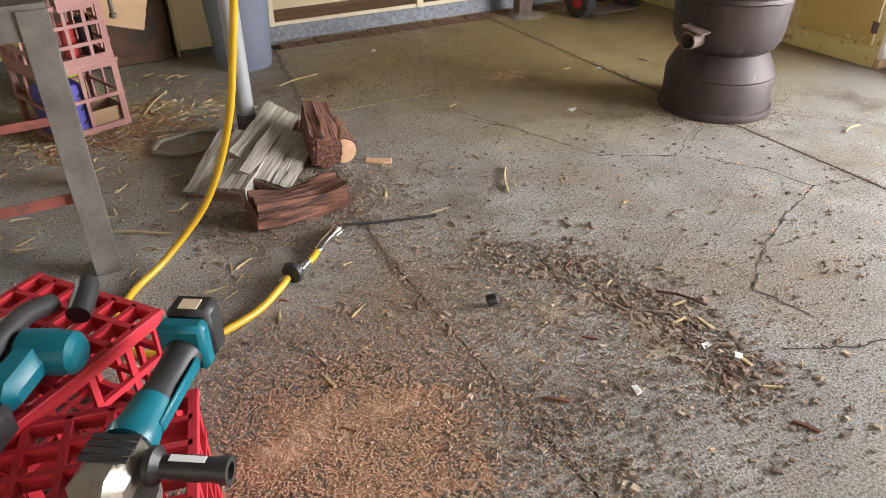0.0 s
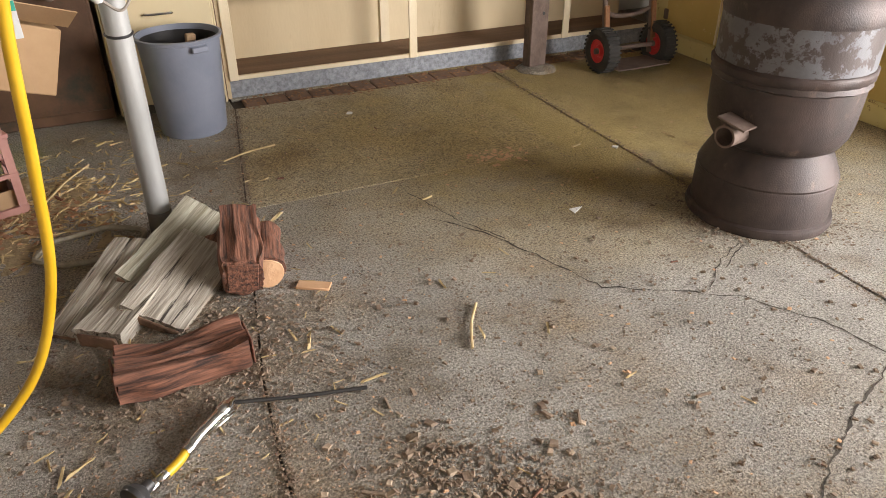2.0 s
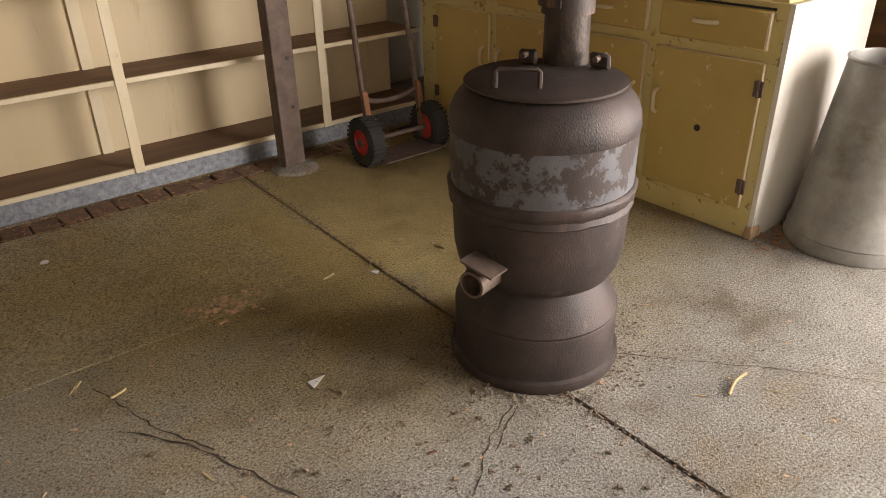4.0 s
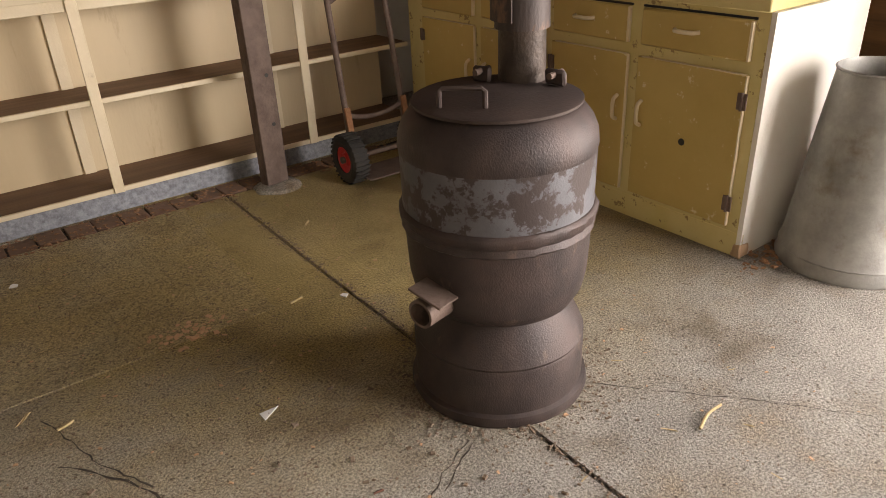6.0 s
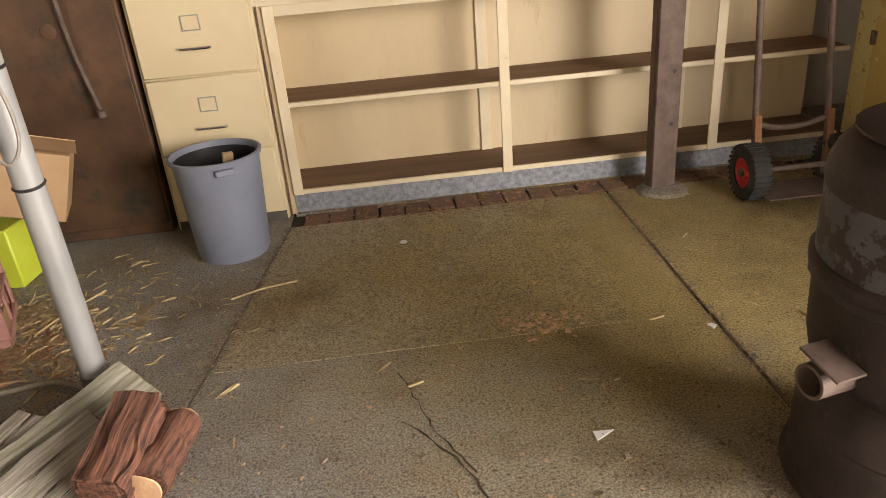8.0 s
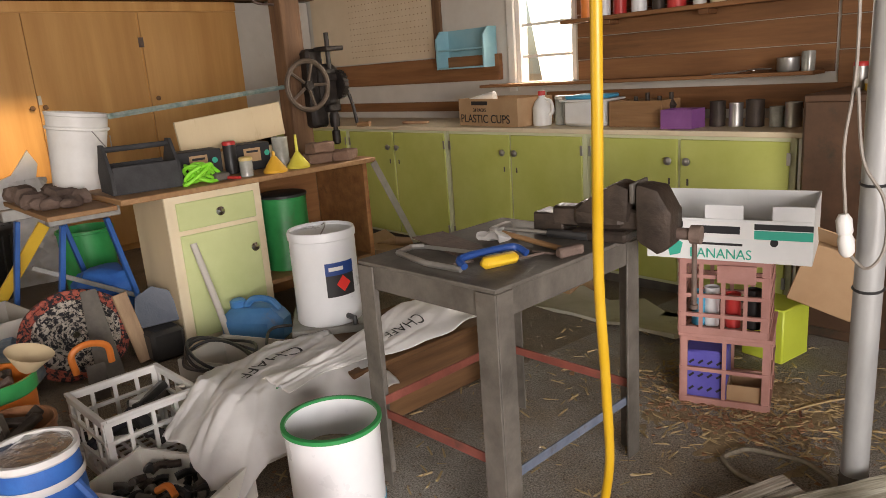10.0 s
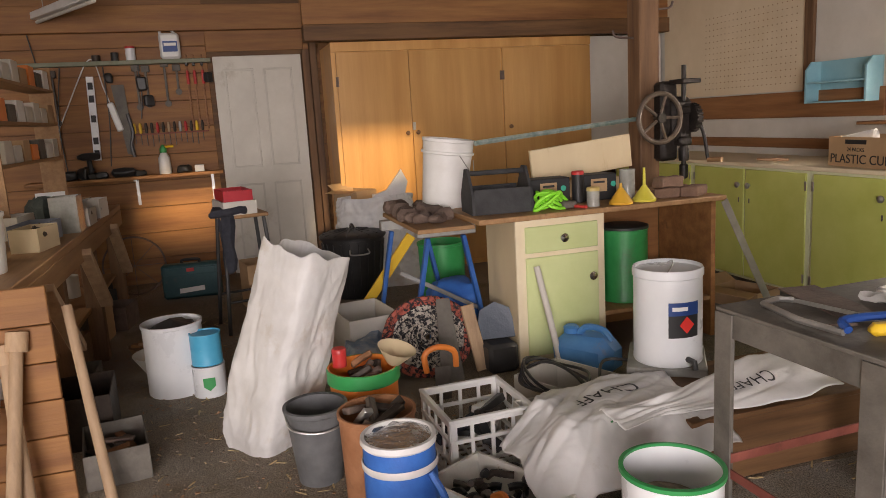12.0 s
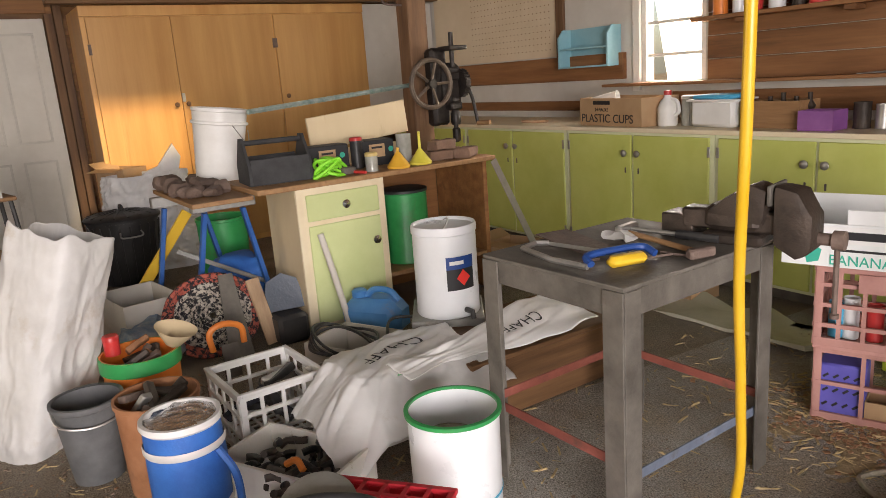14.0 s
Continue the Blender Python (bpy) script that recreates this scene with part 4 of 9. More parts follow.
# green cupboards along the north wall
def green_unit(x0, x1, first):
    w = x1 - x0
    t = thing("green_cupboard", x0, 5.30, 0, 0, "lime-green painted base cupboard with round steel knobs", "cupboard", "green base cupboards")
    part("body", B(0.0, w, 0.022, 0.62, 0.07, 0.885), WHITE_PAINT, t)
    part("kick_board", B(0.0, w, 0.055, 0.07, 0.0, 0.069), STEEL_DARK, t)
    part("face_frame", B(0.0, w, 0.004, 0.021, 0.07, 0.886), surf("pale_lime_trim", (0.68, 0.70, 0.45), (0.74, 0.76, 0.52), 5, 0.45, bump=0.06, dirt=(0.5, 0.4, 0.2), dirt_amount=0.2) if first else bpy.data.materials["pale_lime_trim"], t)
    m = w / 2
    for a, b, s in ((0.028, m - 0.008, 1), (m + 0.008, w - 0.028, -1)):
        d = part("door", B(a, b, -0.012, 0.003, 0.09, 0.870, 0.004), LIME, t)
        kx = b - 0.045 if s > 0 else a + 0.045
        part("knob", lathe([(0.009, 0.0), (0.009, 0.012), (0.021, 0.016), (0.022, 0.024), (0.012, 0.030), (0, 0.031)], 20, m=pose(kx, -0.012, 0.757, 90, 0, 0)), STEEL, d, "round steel knob")
        part("latch", B(kx - 0.006, kx + 0.006, -0.017, -0.0125, 0.63, 0.665, 0.002), STEEL_DARK, d)
        for z in (0.18, 0.79):
            hx = a + 0.0 if s > 0 else b
            part("hinge", B(hx - 0.010, hx + 0.010, -0.0165, -0.0125, z - 0.03, z + 0.03, 0.002), STEEL, d)


for k, (a, b) in enumerate(((-2.68, -1.50), (-1.50, -0.31), (-0.31, 0.875), (0.875, 2.06))):
    green_unit(a + 0.002, b - 0.002, k == 0)
gt = thing("worktop", 0, 5.285, 0.888, 0, "long cream painted worktop over the green cupboards", "worktop")
part("top", B(-2.84, 2.10, 0.0, NORTH - 5.297, 0.0, 0.027, 0.004), CREAM_TRIM, gt)
part("end_filler", B(2.064, 2.128, 0.025, 0.6, -0.888, -0.002), WHITE_PAINT, gt)

# steel workbench
wb = thing("steel_workbench", 1.625, 3.085, 0, 1.5, "grimy steel-topped workbench on angle-iron legs with painted cross rails", "workbench")
BW, BD, BH = 0.57, 0.685, 0.765
part("top", B(0, BW, 0, BD, BH - 0.012, BH, 0.002), STEEL_DARK, wb)
part("apron", B(0.0, BW, 0.004, 0.010, BH - 0.085, BH - 0.0125), STEEL_DARK, wb)
part("apron", B(0.0, BW, BD - 0.010, BD - 0.004, BH - 0.085, BH - 0.0125), STEEL_DARK, wb)
part("apron", B(0.002, 0.008, 0.0105, BD - 0.0105, BH - 0.085, BH - 0.0125), STEEL_DARK, wb)
part("apron", B(BW - 0.008, BW - 0.002, 0.0105, BD - 0.0105, BH - 0.085, BH - 0.0125), STEEL_DARK, wb)
for x, y, sx, sy in ((0.0, -0.003, 1, 1), (BW, -0.003, -1, 1), (0.0, BD + 0.003, 1, -1), (BW, BD + 0.003, -1, -1)):
    lg = bmesh.new()
    a, b = sorted((x, x + sx * 0.07))
    c, d = sorted((y, y + sy * 0.006))
    box(lg, a, b, c, d, 0.0, BH - 0.014, 0.001)
    a, b = sorted((x - sx * 0.002, x + sx * 0.005))
    c, d = sorted((y + sy * 0.0065, y + sy * 0.07))
    box(lg, a, b, c, d, 0.0, BH - 0.014, 0.001)
    part("leg", lg, STEEL_DARK, wb)
for name, pts, m in (("rail", (0.02, BW - 0.02, 0.014, 0.020), RED_BAR), ("rail", (0.02, BW - 0.02, BD - 0.022, BD - 0.014), RED_BAR)):
    part(name, B(pts[0], pts[1], pts[2], pts[3], 0.235, 0.265, 0.001), m, wb, "red oxide cross rail")
part("rail", B(0.012, 0.018, 0.03, BD - 0.03, 0.26, 0.29, 0.001), RED_BAR, wb, "red oxide cross rail")
part("rail", B(BW - 0.018, BW - 0.012, 0.03, BD - 0.03, 0.19, 0.22, 0.001), BLUE_BAR, wb, "blue-grey cross rail")

vz = thing("bench_vise", 2.115, 3.70, 0.766, 12, "large greasy cast-iron bench vise bolted to the workbench", "vise")
part("base", rough_up(B(-0.09, 0.09, -0.07, 0.07, 0, 0.035, 0.008), 0.003, 30), IRON, vz)
part("body", rough_up(B(-0.10, 0.08, -0.05, 0.05, 0.03, 0.115, 0.025), 0.005, 18, 1), IRON, vz)
part("fixed_jaw", rough_up(rounded(prism([(-0.09, 0.09), (0.09, 0.06), (0.10, 0.17), (0.05, 0.185), (-0.03, 0.14)], -0.055, 0.055, m=pose(0, 0, 0, 90, 0, 0)), 0.018), 0.004, 22), IRON, vz)
part("jaw_plate", B(0.101, 0.113, -0.066, 0.066, 0.125, 0.185, 0.003), STEEL_DARK, vz)
part("moving_jaw", rough_up(rounded(prism([(0.116, 0.01), (0.18, -0.035), (0.225, 0.0), (0.225, 0.10), (0.185, 0.17), (0.116, 0.188)], -0.058, 0.058, m=pose(0, 0, 0, 90, 0, 0)), 0.02), 0.005, 20), IRON, vz)
part("slide", B(-0.17, 0.19, -0.035, 0.035, 0.035, 0.10, 0.008), IRON, vz)
part("screw", lathe([(0.018, 0.0), (0.018, 0.05), (0.028, 0.055), (0.028, 0.085), (0.0, 0.09)], 16, m=pose(0.21, 0, 0.03, 0, 90, 0)), STEEL_RUSTY, vz)
part("tommy_bar", tube([(0.275, 0.0, 0.05), (0.275, 0.005, -0.19)], 0.008, 8, curve=False), STEEL_RUSTY, vz)
part("tommy_end", lathe([(0.0, -0.012), (0.013, -0.006), (0.013, 0.006), (0, 0.012)], 10, m=pose(0.275, 0.005, -0.195)), STEEL_RUSTY, vz)

block = thing("iron_block", 1.93, 3.68, 0.766, 8, "square rusty iron block on the workbench", "iron block")
part("block", B(-0.055, 0.055, -0.05, 0.05, 0, 0.075, 0.005), IRON, block)

hk = thing("hacksaw", 1.74, 3.22, 0.766, 0, "hacksaw with yellow and blue handle lying on the workbench", "hacksaw")
part("frame", tube([(0.28, -0.07, 0.014), (0.14, -0.075, 0.012), (-0.03, -0.04, 0.012), (-0.05, 0.03, 0.012), (-0.02, 0.06, 0.012)], 0.009, 6, curve=False), STEEL, hk)
part("blade", B(-0.15, 0.15, -0.001, 0.001, 0.004, 0.016, 0, pose(0.12, 0.085, 0, 0, 0, 10)), STEEL, hk)
part("handle", rough_up(B(-0.06, 0.06, -0.020, 0.020, 0.002, 0.034, 0.012, pose(0.315, 0.05, 0, 0, 0, 72)), 0.003, 20), YELLOW, hk, "yellow plastic grip")
part("guard", tube([(0.285, -0.06, 0.02), (0.25, -0.04, 0.034), (0.265, 0.06, 0.036), (0.29, 0.14, 0.034), (0.335, 0.145, 0.02)], 0.011, 8), INK_BLUE, hk, "blue hand guard")
hm = thing("hammer", 1.93, 3.60, 0.766, 10, "hammer with black rubber grip on the workbench", "hammer")
part("shaft", tube([(-0.14, 0, 0.016), (0.04, 0, 0.016)], 0.008, 8), STEEL, hm)
part("grip", tube([(0.03, 0, 0.016), (0.17, 0, 0.016)], 0.014, 8), BLACK, hm)
part("head", B(-0.165, -0.135, -0.055, 0.05, 0.002, 0.032, 0.006), STEEL, hm)
h2 = thing("wooden_hammer", 2.04, 3.49, 0.766, -12, "old hammer with a worn wooden shaft on the workbench", "hammer")
part("shaft", tube([(-0.22, 0, 0.014), (0.10, 0, 0.014)], 0.009, 8), WOOD, h2)
part("head", B(0.10, 0.13, -0.045, 0.045, 0.0, 0.03, 0.006), STEEL_RUSTY, h2)
pl = thing("steel_plate", 1.78, 3.36, 0.766, -12, "thin rusty steel offcut plate on the workbench", "steel plate")
part("plate", B(-0.18, 0.13, -0.06, 0.06, 0.0, 0.004, 0, pose(0, 0, 0.002, 0, 2, 0)), STEEL_RUSTY, pl)
rg = thing("white_rag", 1.82, 3.50, 0.766, 0, "crumpled dirty white rag on the workbench", "rag")
part("rag", rough_up(B(-0.05, 0.05, -0.03, 0.03, 0.0, 0.02), 0.022, 22, 4), SACK, rg)
for k in range(6):
    r2 = random.Random(k)
    pk = thing("drill_bit", 2.0 + r2.uniform(-0.1, 0.1), 3.2 + r2.uniform(-0.02, 0.25), 0.767, r2.uniform(0, 180), "small rusty drill bit lying on the workbench", "drill bit", "loose bits on the workbench")
    part("bit", tube([(-0.05, 0, 0.005), (0.05, 0, 0.005)], 0.004, 6), STEEL_RUSTY, pk)

# milk crates
def crate(name, x, y, z, rz, w, d, h, material, label, rows=3, cols=4, rx=0, ry=0, group=""):
    """An open plastic crate of lattice sides: posts, bars and a grid floor."""
    t = thing(name, x, y, z, rz, label, "crate", group, rx=rx, ry=ry)
    th = 0.009
    def side(length, m):
        bm = bmesh.new()
        for k in range(cols + 1):
            c = -length / 2 + length * k / cols
            ww = 0.012 if k in (0, cols) else 0.007
            c = min(max(c, -length / 2 + ww), length / 2 - ww)
            box(bm, c - ww, c + ww, -th / 2, th / 2, 0.0, h, 0.0, m)
        for k in range(rows + 1):
            c = h * k / rows
            hh = 0.014 if k in (0, rows) else 0.007
            c = min(max(c, hh), h - hh)
            box(bm, -length / 2, length / 2, -th / 2 - 0.002, th / 2 + 0.002, c - hh, c + hh, 0.0, m)
        part("side", bm, material, t, smooth=False)
    side(w, pose(0, -d / 2, 0))
    side(w, pose(0, d / 2, 0))
    side(d, pose(-w / 2, 0, 0, 0, 0, 90))
    side(d, pose(w / 2, 0, 0, 0, 0, 90))
    bm = bmesh.new()
    for k in range(8):
        c = -w / 2 + w * (k + 0.5) / 8
        box(bm, c - 0.006, c + 0.006, -d / 2, d / 2, 0.0, 0.007)
    for k in range(8):
        c = -d / 2 + d * (k + 0.5) / 8
        box(bm, -w / 2, w / 2, c - 0.006, c + 0.006, 0.001, 0.008)
    part("floor_grid", bm, material, t, smooth=False)
    rim = bmesh.new()
    for s in (-1, 1):
        box(rim, -w / 2 - 0.01, w / 2 + 0.01, s * d / 2 - 0.009, s * d / 2 + 0.009, h - 0.012, h + 0.002, 0.002)
        box(rim, s * w / 2 - 0.009, s * w / 2 + 0.009, -d / 2 + 0.0095, d / 2 - 0.0095, h - 0.0125, h + 0.0015, 0.002)
    part("rim", rim, material, t, smooth=False)
    return t


CX, CY, CR = 2.19, 4.40, 20


def in_crate(dx, dy):
    a = radians(CR)
    return CX + dx * math.cos(a) - dy * math.sin(a), CY + dx * math.sin(a) + dy * math.cos(a)


crate("milk_crate", CX, CY, 0.0, CR, 0.31, 0.31, 0.287, PINK, "faded pink plastic milk crate on its side on the floor", 2, 2, group="stacked milk crates")
crate("milk_crate", CX - 0.005, CY - 0.01, 0.29, CR, 0.305, 0.31, 0.30, PINK, "faded pink plastic milk crate stacked on another", 4, 4, group="stacked milk crates")
part("panel", B(-0.02, 0.11, -0.176, -0.170, 0.21, 0.275), PINK, bpy.data.objects["milk_crate.001"], "blank pink name panel")
pb = thing("purple_basket", *in_crate(-0.066, -0.08), 0.012, CR, "purple plastic basket with slotted sides inside the crate", "basket")
part("body", B(-0.08, 0.075, -0.06, 0.09, 0, 0.20, 0.008), PURPLE, pb)
for r in range(3):
    for c in range(4):
        part("slot", B(-0.011, 0.011, -0.0012, 0.0012, -0.004, 0.004, 0, pose(-0.052 + c * 0.033, -0.0605, 0.045 + r * 0.055, 0, -40, 0)), INK, pb)
cb = thing("small_carton", *in_crate(0.080, -0.08), 0.012, CR, "small open brown carton inside the crate", "carton")
for a in ((-0.07, 0.07, -0.06, -0.056, 0, 0.075), (-0.07, 0.07, 0.076, 0.08, 0, 0.075), (-0.07, -0.066, -0.0555, 0.0755, 0, 0.075), (0.066, 0.07, -0.0555, 0.0755, 0, 0.075), (-0.0655, 0.0655, -0.0555, 0.0755, 0, 0.004)):
    part("wall", B(*a), CARD, cb)
for k, (dx, m, lb) in enumerate(((-0.10, CYAN, "small blue spray tin in the crate"), (-0.055, WHITE_TIN, "small white tin in the crate"), (0.02, RED_PAINT, "small red tin in the crate"), (0.09, BLACK, "small black jar in the crate"))):
    tin(*in_crate(dx, -0.09), 0.305, 0.027, 0.13 + 0.02 * (k % 2), m, "small_tin", lb, "tin", group="tins in the crate")
yb = thing("yellow_box", 2.19, 4.86, 0, -8, "bright lime-yellow plastic box on the floor", "box")
part("body", B(-0.11, 0.08, -0.1, 0.1, 0, 0.24, 0.006), YELLOW_GREEN, yb)

bb = thing("banana_carton", 2.225, 4.345, 0.598, 17, "open white and green printed banana carton on the crates", "carton")
for a in ((-0.30, 0.30, -0.20, -0.195, 0.002, 0.15), (-0.30, 0.30, 0.195, 0.20, 0.002, 0.19), (-0.30, -0.295, -0.1945, 0.1945, 0.002, 0.19), (0.295, 0.30, -0.1945, 0.1945, 0.002, 0.19), (-0.294, 0.294, -0.1945, 0.1945, 0.002, 0.008)):
    part("wall", B(*a), BOX_WHITE, bb)
bb.scale = (0.90, 0.90, 1.0)
for x0, x1 in ((-0.30, -0.17), (-0.08, 0.06), (0.16, 0.30)):
    part("flap", B(x0, x1, -0.2005, -0.1955, 0.1505, 0.20, 0.001, pose(0, 0, 0)), BOX_WHITE, bb)
part("green_band", B(-0.299, 0.299, -0.2022, -0.2008, 0.085, 0.115), INK_GREEN, bb)
part("black_band", B(-0.299, 0.299, -0.2022, -0.2008, 0.118, 0.138), INK, bb)
part("name_plate", B(-0.16, 0.10, -0.2042, -0.2026, 0.085, 0.142, 0.0), PAPER, bb)
part("name_bar", B(-0.11, 0.05, -0.2056, -0.2046, 0.10, 0.127), INK, bb)
words("BANANAS", 0.05, INK_GREEN, bb, pose(-0.02, -0.2025, 0.026, 90, 0, 0), "produce_word", 1.0)
part("small_print", B(-0.10, 0.06, -0.2022, -0.2008, 0.058, 0.066), INK, bb)
part("hand_hole", lathe([(0.014, 0), (0.014, 0.001)], 16, m=pose(0.17, -0.2008, 0.075, 90, 0, 0)), INK, bb)
part("leaf_mark", prism([(-0.02, -0.03), (0.02, -0.02), (0.03, 0.02), (-0.01, 0.04), (-0.03, 0.01)], 0, 0.001, m=pose(-0.19, -0.2008, 0.04, 90, 0, 0)), INK_GREEN, bb)
kb = thing("cardboard_box", 2.43, 4.66, 0.34, 14, "torn brown cardboard box wedged behind the crates", "carton", ry=18)
part("box", B(-0.12, 0.11, -0.1, 0.1, 0, 0.24, 0.004), CARD, kb)
part("flap", B(-0.13, 0.13, -0.002, 0.002, 0, 0.12, 0, pose(0, -0.102, 0.255, 55, 0, 0)), CARD, kb)

tarp = thing("canvas_sheet", 1.35, 4.85, 0, 0, "pale crumpled canvas sheet on the floor by the cupboards", "canvas sheet")
part("sheet", rough_up(B(-0.45, 0.45, -0.16, 0.2, 0.0, 0.02), 0.07, 5, 5, 2.0), surf("pale_canvas", (0.50, 0.49, 0.38), (0.62, 0.60, 0.48), 5, 0.9, bump=0.15, dirt=(0.3, 0.24, 0.15)), tarp)
for v in tarp.children[0].data.vertices:
    v.co.z = max(v.co.z, 0.002)

# firewood
def split_log(name, x, y, z, rz, ry, rx, L_, w, h, material, label, end=None, seed=1.0, rounded=False):
    t = thing(name, x, y, z, rz, label, "firewood", "pile of firewood", rx=rx, ry=ry)
    if rounded:
        bm = lathe([(w * 0.5, -L_ / 2), (w * 0.52, -L_ / 6), (w * 0.48, L_ / 6), (w * 0.5, L_ / 2)], 26, m=pose(0, 0, w * 0.5, 0, 90, 0))
        bmesh.ops.subdivide_edges(bm, edges=[e for e in bm.edges if abs((e.verts[0].co - e.verts[1].co).x) > 0.03], cuts=5)
        rough_up(bm, 0.012, 20, 0, seed)
    else:
        bm = bmesh.new()
        box(bm, -L_ / 2, L_ / 2, -w / 2, w / 2, 0, h)
        bmesh.ops.subdivide_edges(bm, edges=bm.edges[:], cuts=15, use_grid_fill=True)
        for v in bm.verts:
            q = Vector((v.co.x * 3.0, v.co.y * 45, v.co.z * 45)) + Vector((seed, seed, seed))
            g_ = 0.012 if material is BARK else 0.0045
            v.co += Vector((noise.noise(q) * 0.006, noise.noise(q + Vector((5, 0, 0))) * g_, noise.noise(q + Vector((0, 9, 0))) * g_))
            q = v.co * 9 + Vector((seed, 0, 0))
            v.co += noise.noise_vector(q) * (0.020 if material is BARK else 0.006)
    part("wood", bm, material, t)
    if end is not None:
        for s in (-1, 1):
            if rounded:
                bm = lathe([(w * 0.46, 0.0), (w * 0.45, 0.004), (0.0, 0.005)], 22, m=pose(s * (L_ / 2 + 0.010), 0, w * 0.5, 0, 90 * s, 0))
                rough_up(bm, 0.005, 20, 0, seed)
            else:
                bm = B(s * L_ / 2 - 0.003 + s * 0.004, s * L_ / 2 + 0.003 + s * 0.004, -w / 2 + 0.008, w / 2 - 0.008, 0.008, h - 0.008, 0.004)
            part("cut_end", bm, end, t, "pale sawn end")
    return t


def lay(ob, mid, along, across):
    """Turn a log so that its length and width follow two directions, the middle of its foot at mid."""
    u = Vector(along).normalized()
    w = Vector(across)
    w = -(w - u * w.dot(u)).normalized()
    n_ = u.cross(w)
    ob.matrix_basis = Matrix(((u.x, w.x, n_.x, mid[0]), (u.y, w.y, n_.y, mid[1]), (u.z, w.z, n_.z, mid[2]), (0, 0, 0, 1)))
    return ob


split_log("firewood_log", 2.765, 3.175, 0.0, 3, 0, 0, 0.31, 0.115, 0.09, BARK, "red-brown split log with rough bark on the floor", BARK, 2.0)
lay(split_log("firewood_plank", 0, 0, 0, 0, 0, 0, 0.35, 0.185, 0.045, WEATHERED, "weathered grey split timber block, deeply cracked", SAWN_OLD, 3.0), (2.807, 3.547, 0.024), (0.212, 0.279, 0.046), (0.148, -0.104, -0.063))
lay(split_log("firewood_plank", 0, 0, 0, 0, 0, 0, 0.40, 0.15, 0.05, MOSSY, "long weathered grey timber block with green moss", SAWN_OLD, 5.0), (2.808, 3.725, 0.036), (0.239, 0.299, 0.046), (0.102, -0.05, -0.060))
split_log("firewood_log", 2.985, 3.575, 0.045, 80, -13, 6, 0.25, 0.105, 0.12, BARK, "dark red split log leaning on the pile", BARK, 7.0)
split_log("firewood_round", 3.06, 3.585, 0.0, 80, 0, 0, 0.22, 0.105, 0.10, BARK, "round log with a pale sawn end", SAWN, 9.0, True)
lay(split_log("firewood_plank", 0, 0, 0, 0, 0, 0, 0.37, 0.10, 0.05, WEATHERED, "thin weathered slab of timber beside the pile", SAWN_OLD, 15.0), (2.60, 3.62, 0.012), (0.209, 0.285, 0.085), (0.12, -0.09, -0.01))
lay(split_log("firewood_plank", 0, 0, 0, 0, 0, 0, 0.26, 0.13, 0.06, WEATHERED, "weathered grey timber block at the foot of the pile", SAWN_OLD, 11.0), (2.655, 3.49, 0.0), (0.2, 0.27, 0.03), (0.13, -0.1, 0.0))
split_log("firewood_log", 2.90, 3.70, 0.0, 62, 0, 0, 0.28, 0.13, 0.06, BARK, "dark split log under the pile", BARK, 13.0)

# air hose with blow gun
hose = thing("air_hose", 2.35, 2.65, 0, 0, "yellow rubber air hose hanging from above and looping over the floor", "hose")
HO = Vector((2.35, 2.65, 0))
pts = [(2.71, 2.84, 2.70), (2.695, 2.855, 1.8), (2.68, 2.87, 1.25), (2.63, 2.935, 0.92), (2.60, 2.995, 0.66), (2.56, 3.055, 0.40), (2.47, 3.09, 0.17), (2.32, 3.05, 0.035), (2.20, 2.94, 0.013), (2.14, 2.80, 0.013), (2.17, 2.67, 0.013), (2.27, 2.625, 0.013), (2.36, 2.64, 0.013), (2.48, 2.69, 0.013), (2.565, 2.755, 0.02), (2.60, 2.79, 0.024)]
part("hose", tube([Vector(p) - HO for p in pts], 0.0108, 10), HOSE, hose)
part("joiner", lathe([(0.0155, 0.0), (0.0165, 0.01), (0.0155, 0.03)], 14, m=pose(0.225, 0.125, 0.016, 0, 90, 40)), CHROME, hose, "crimped metal hose end")
gun = thing("blow_gun", 2.61, 2.80, 0, 40, "chrome air blow gun with a long thin black nozzle", "blow gun")
part("collar", lathe([(0.012, 0.0), (0.03, 0.004), (0.033, 0.014), (0.024, 0.03), (0.014, 0.036), (0.012, 0.055)], 20, m=pose(-0.01, -0.008, 0.033, 0, 90, 0)), BLACK, gun)
part("coupling", lathe([(0.008, 0.0), (0.012, 0.004), (0.012, 0.02), (0.008, 0.024), (0.011, 0.028), (0.011, 0.05)], 16, m=pose(0.035, -0.008, 0.02, 0, 90, 0)), CHROME, gun)
part("whip", tube([(0.08, -0.008, 0.018), (0.12, -0.006, 0.016), (0.15, 0.0, 0.016)], 0.0105, 10), HOSE, gun)
part("clip", lathe([(0.014, 0.0), (0.015, 0.012), (0.014, 0.018)], 16, m=pose(0.148, 0.0, 0.016, 0, 90, 0)), CHROME, gun)
part("body", tube([(0.165, 0.0, 0.017), (0.20, 0.004, 0.02), (0.265, 0.004, 0.022)], 0.014, 12), CHROME, gun)
part("trigger", B(0.19, 0.275, -0.012, -0.002, 0.03, 0.038, 0.003, pose(0, 0, 0, 0, -4, -8)), CHROME, gun)
part("head", lathe([(0.013, 0.0), (0.018, 0.01), (0.018, 0.03), (0.010, 0.045), (0.007, 0.06)], 16, m=pose(0.262, 0.002, 0.022, 0, 90, 8)), CHROME, gun)
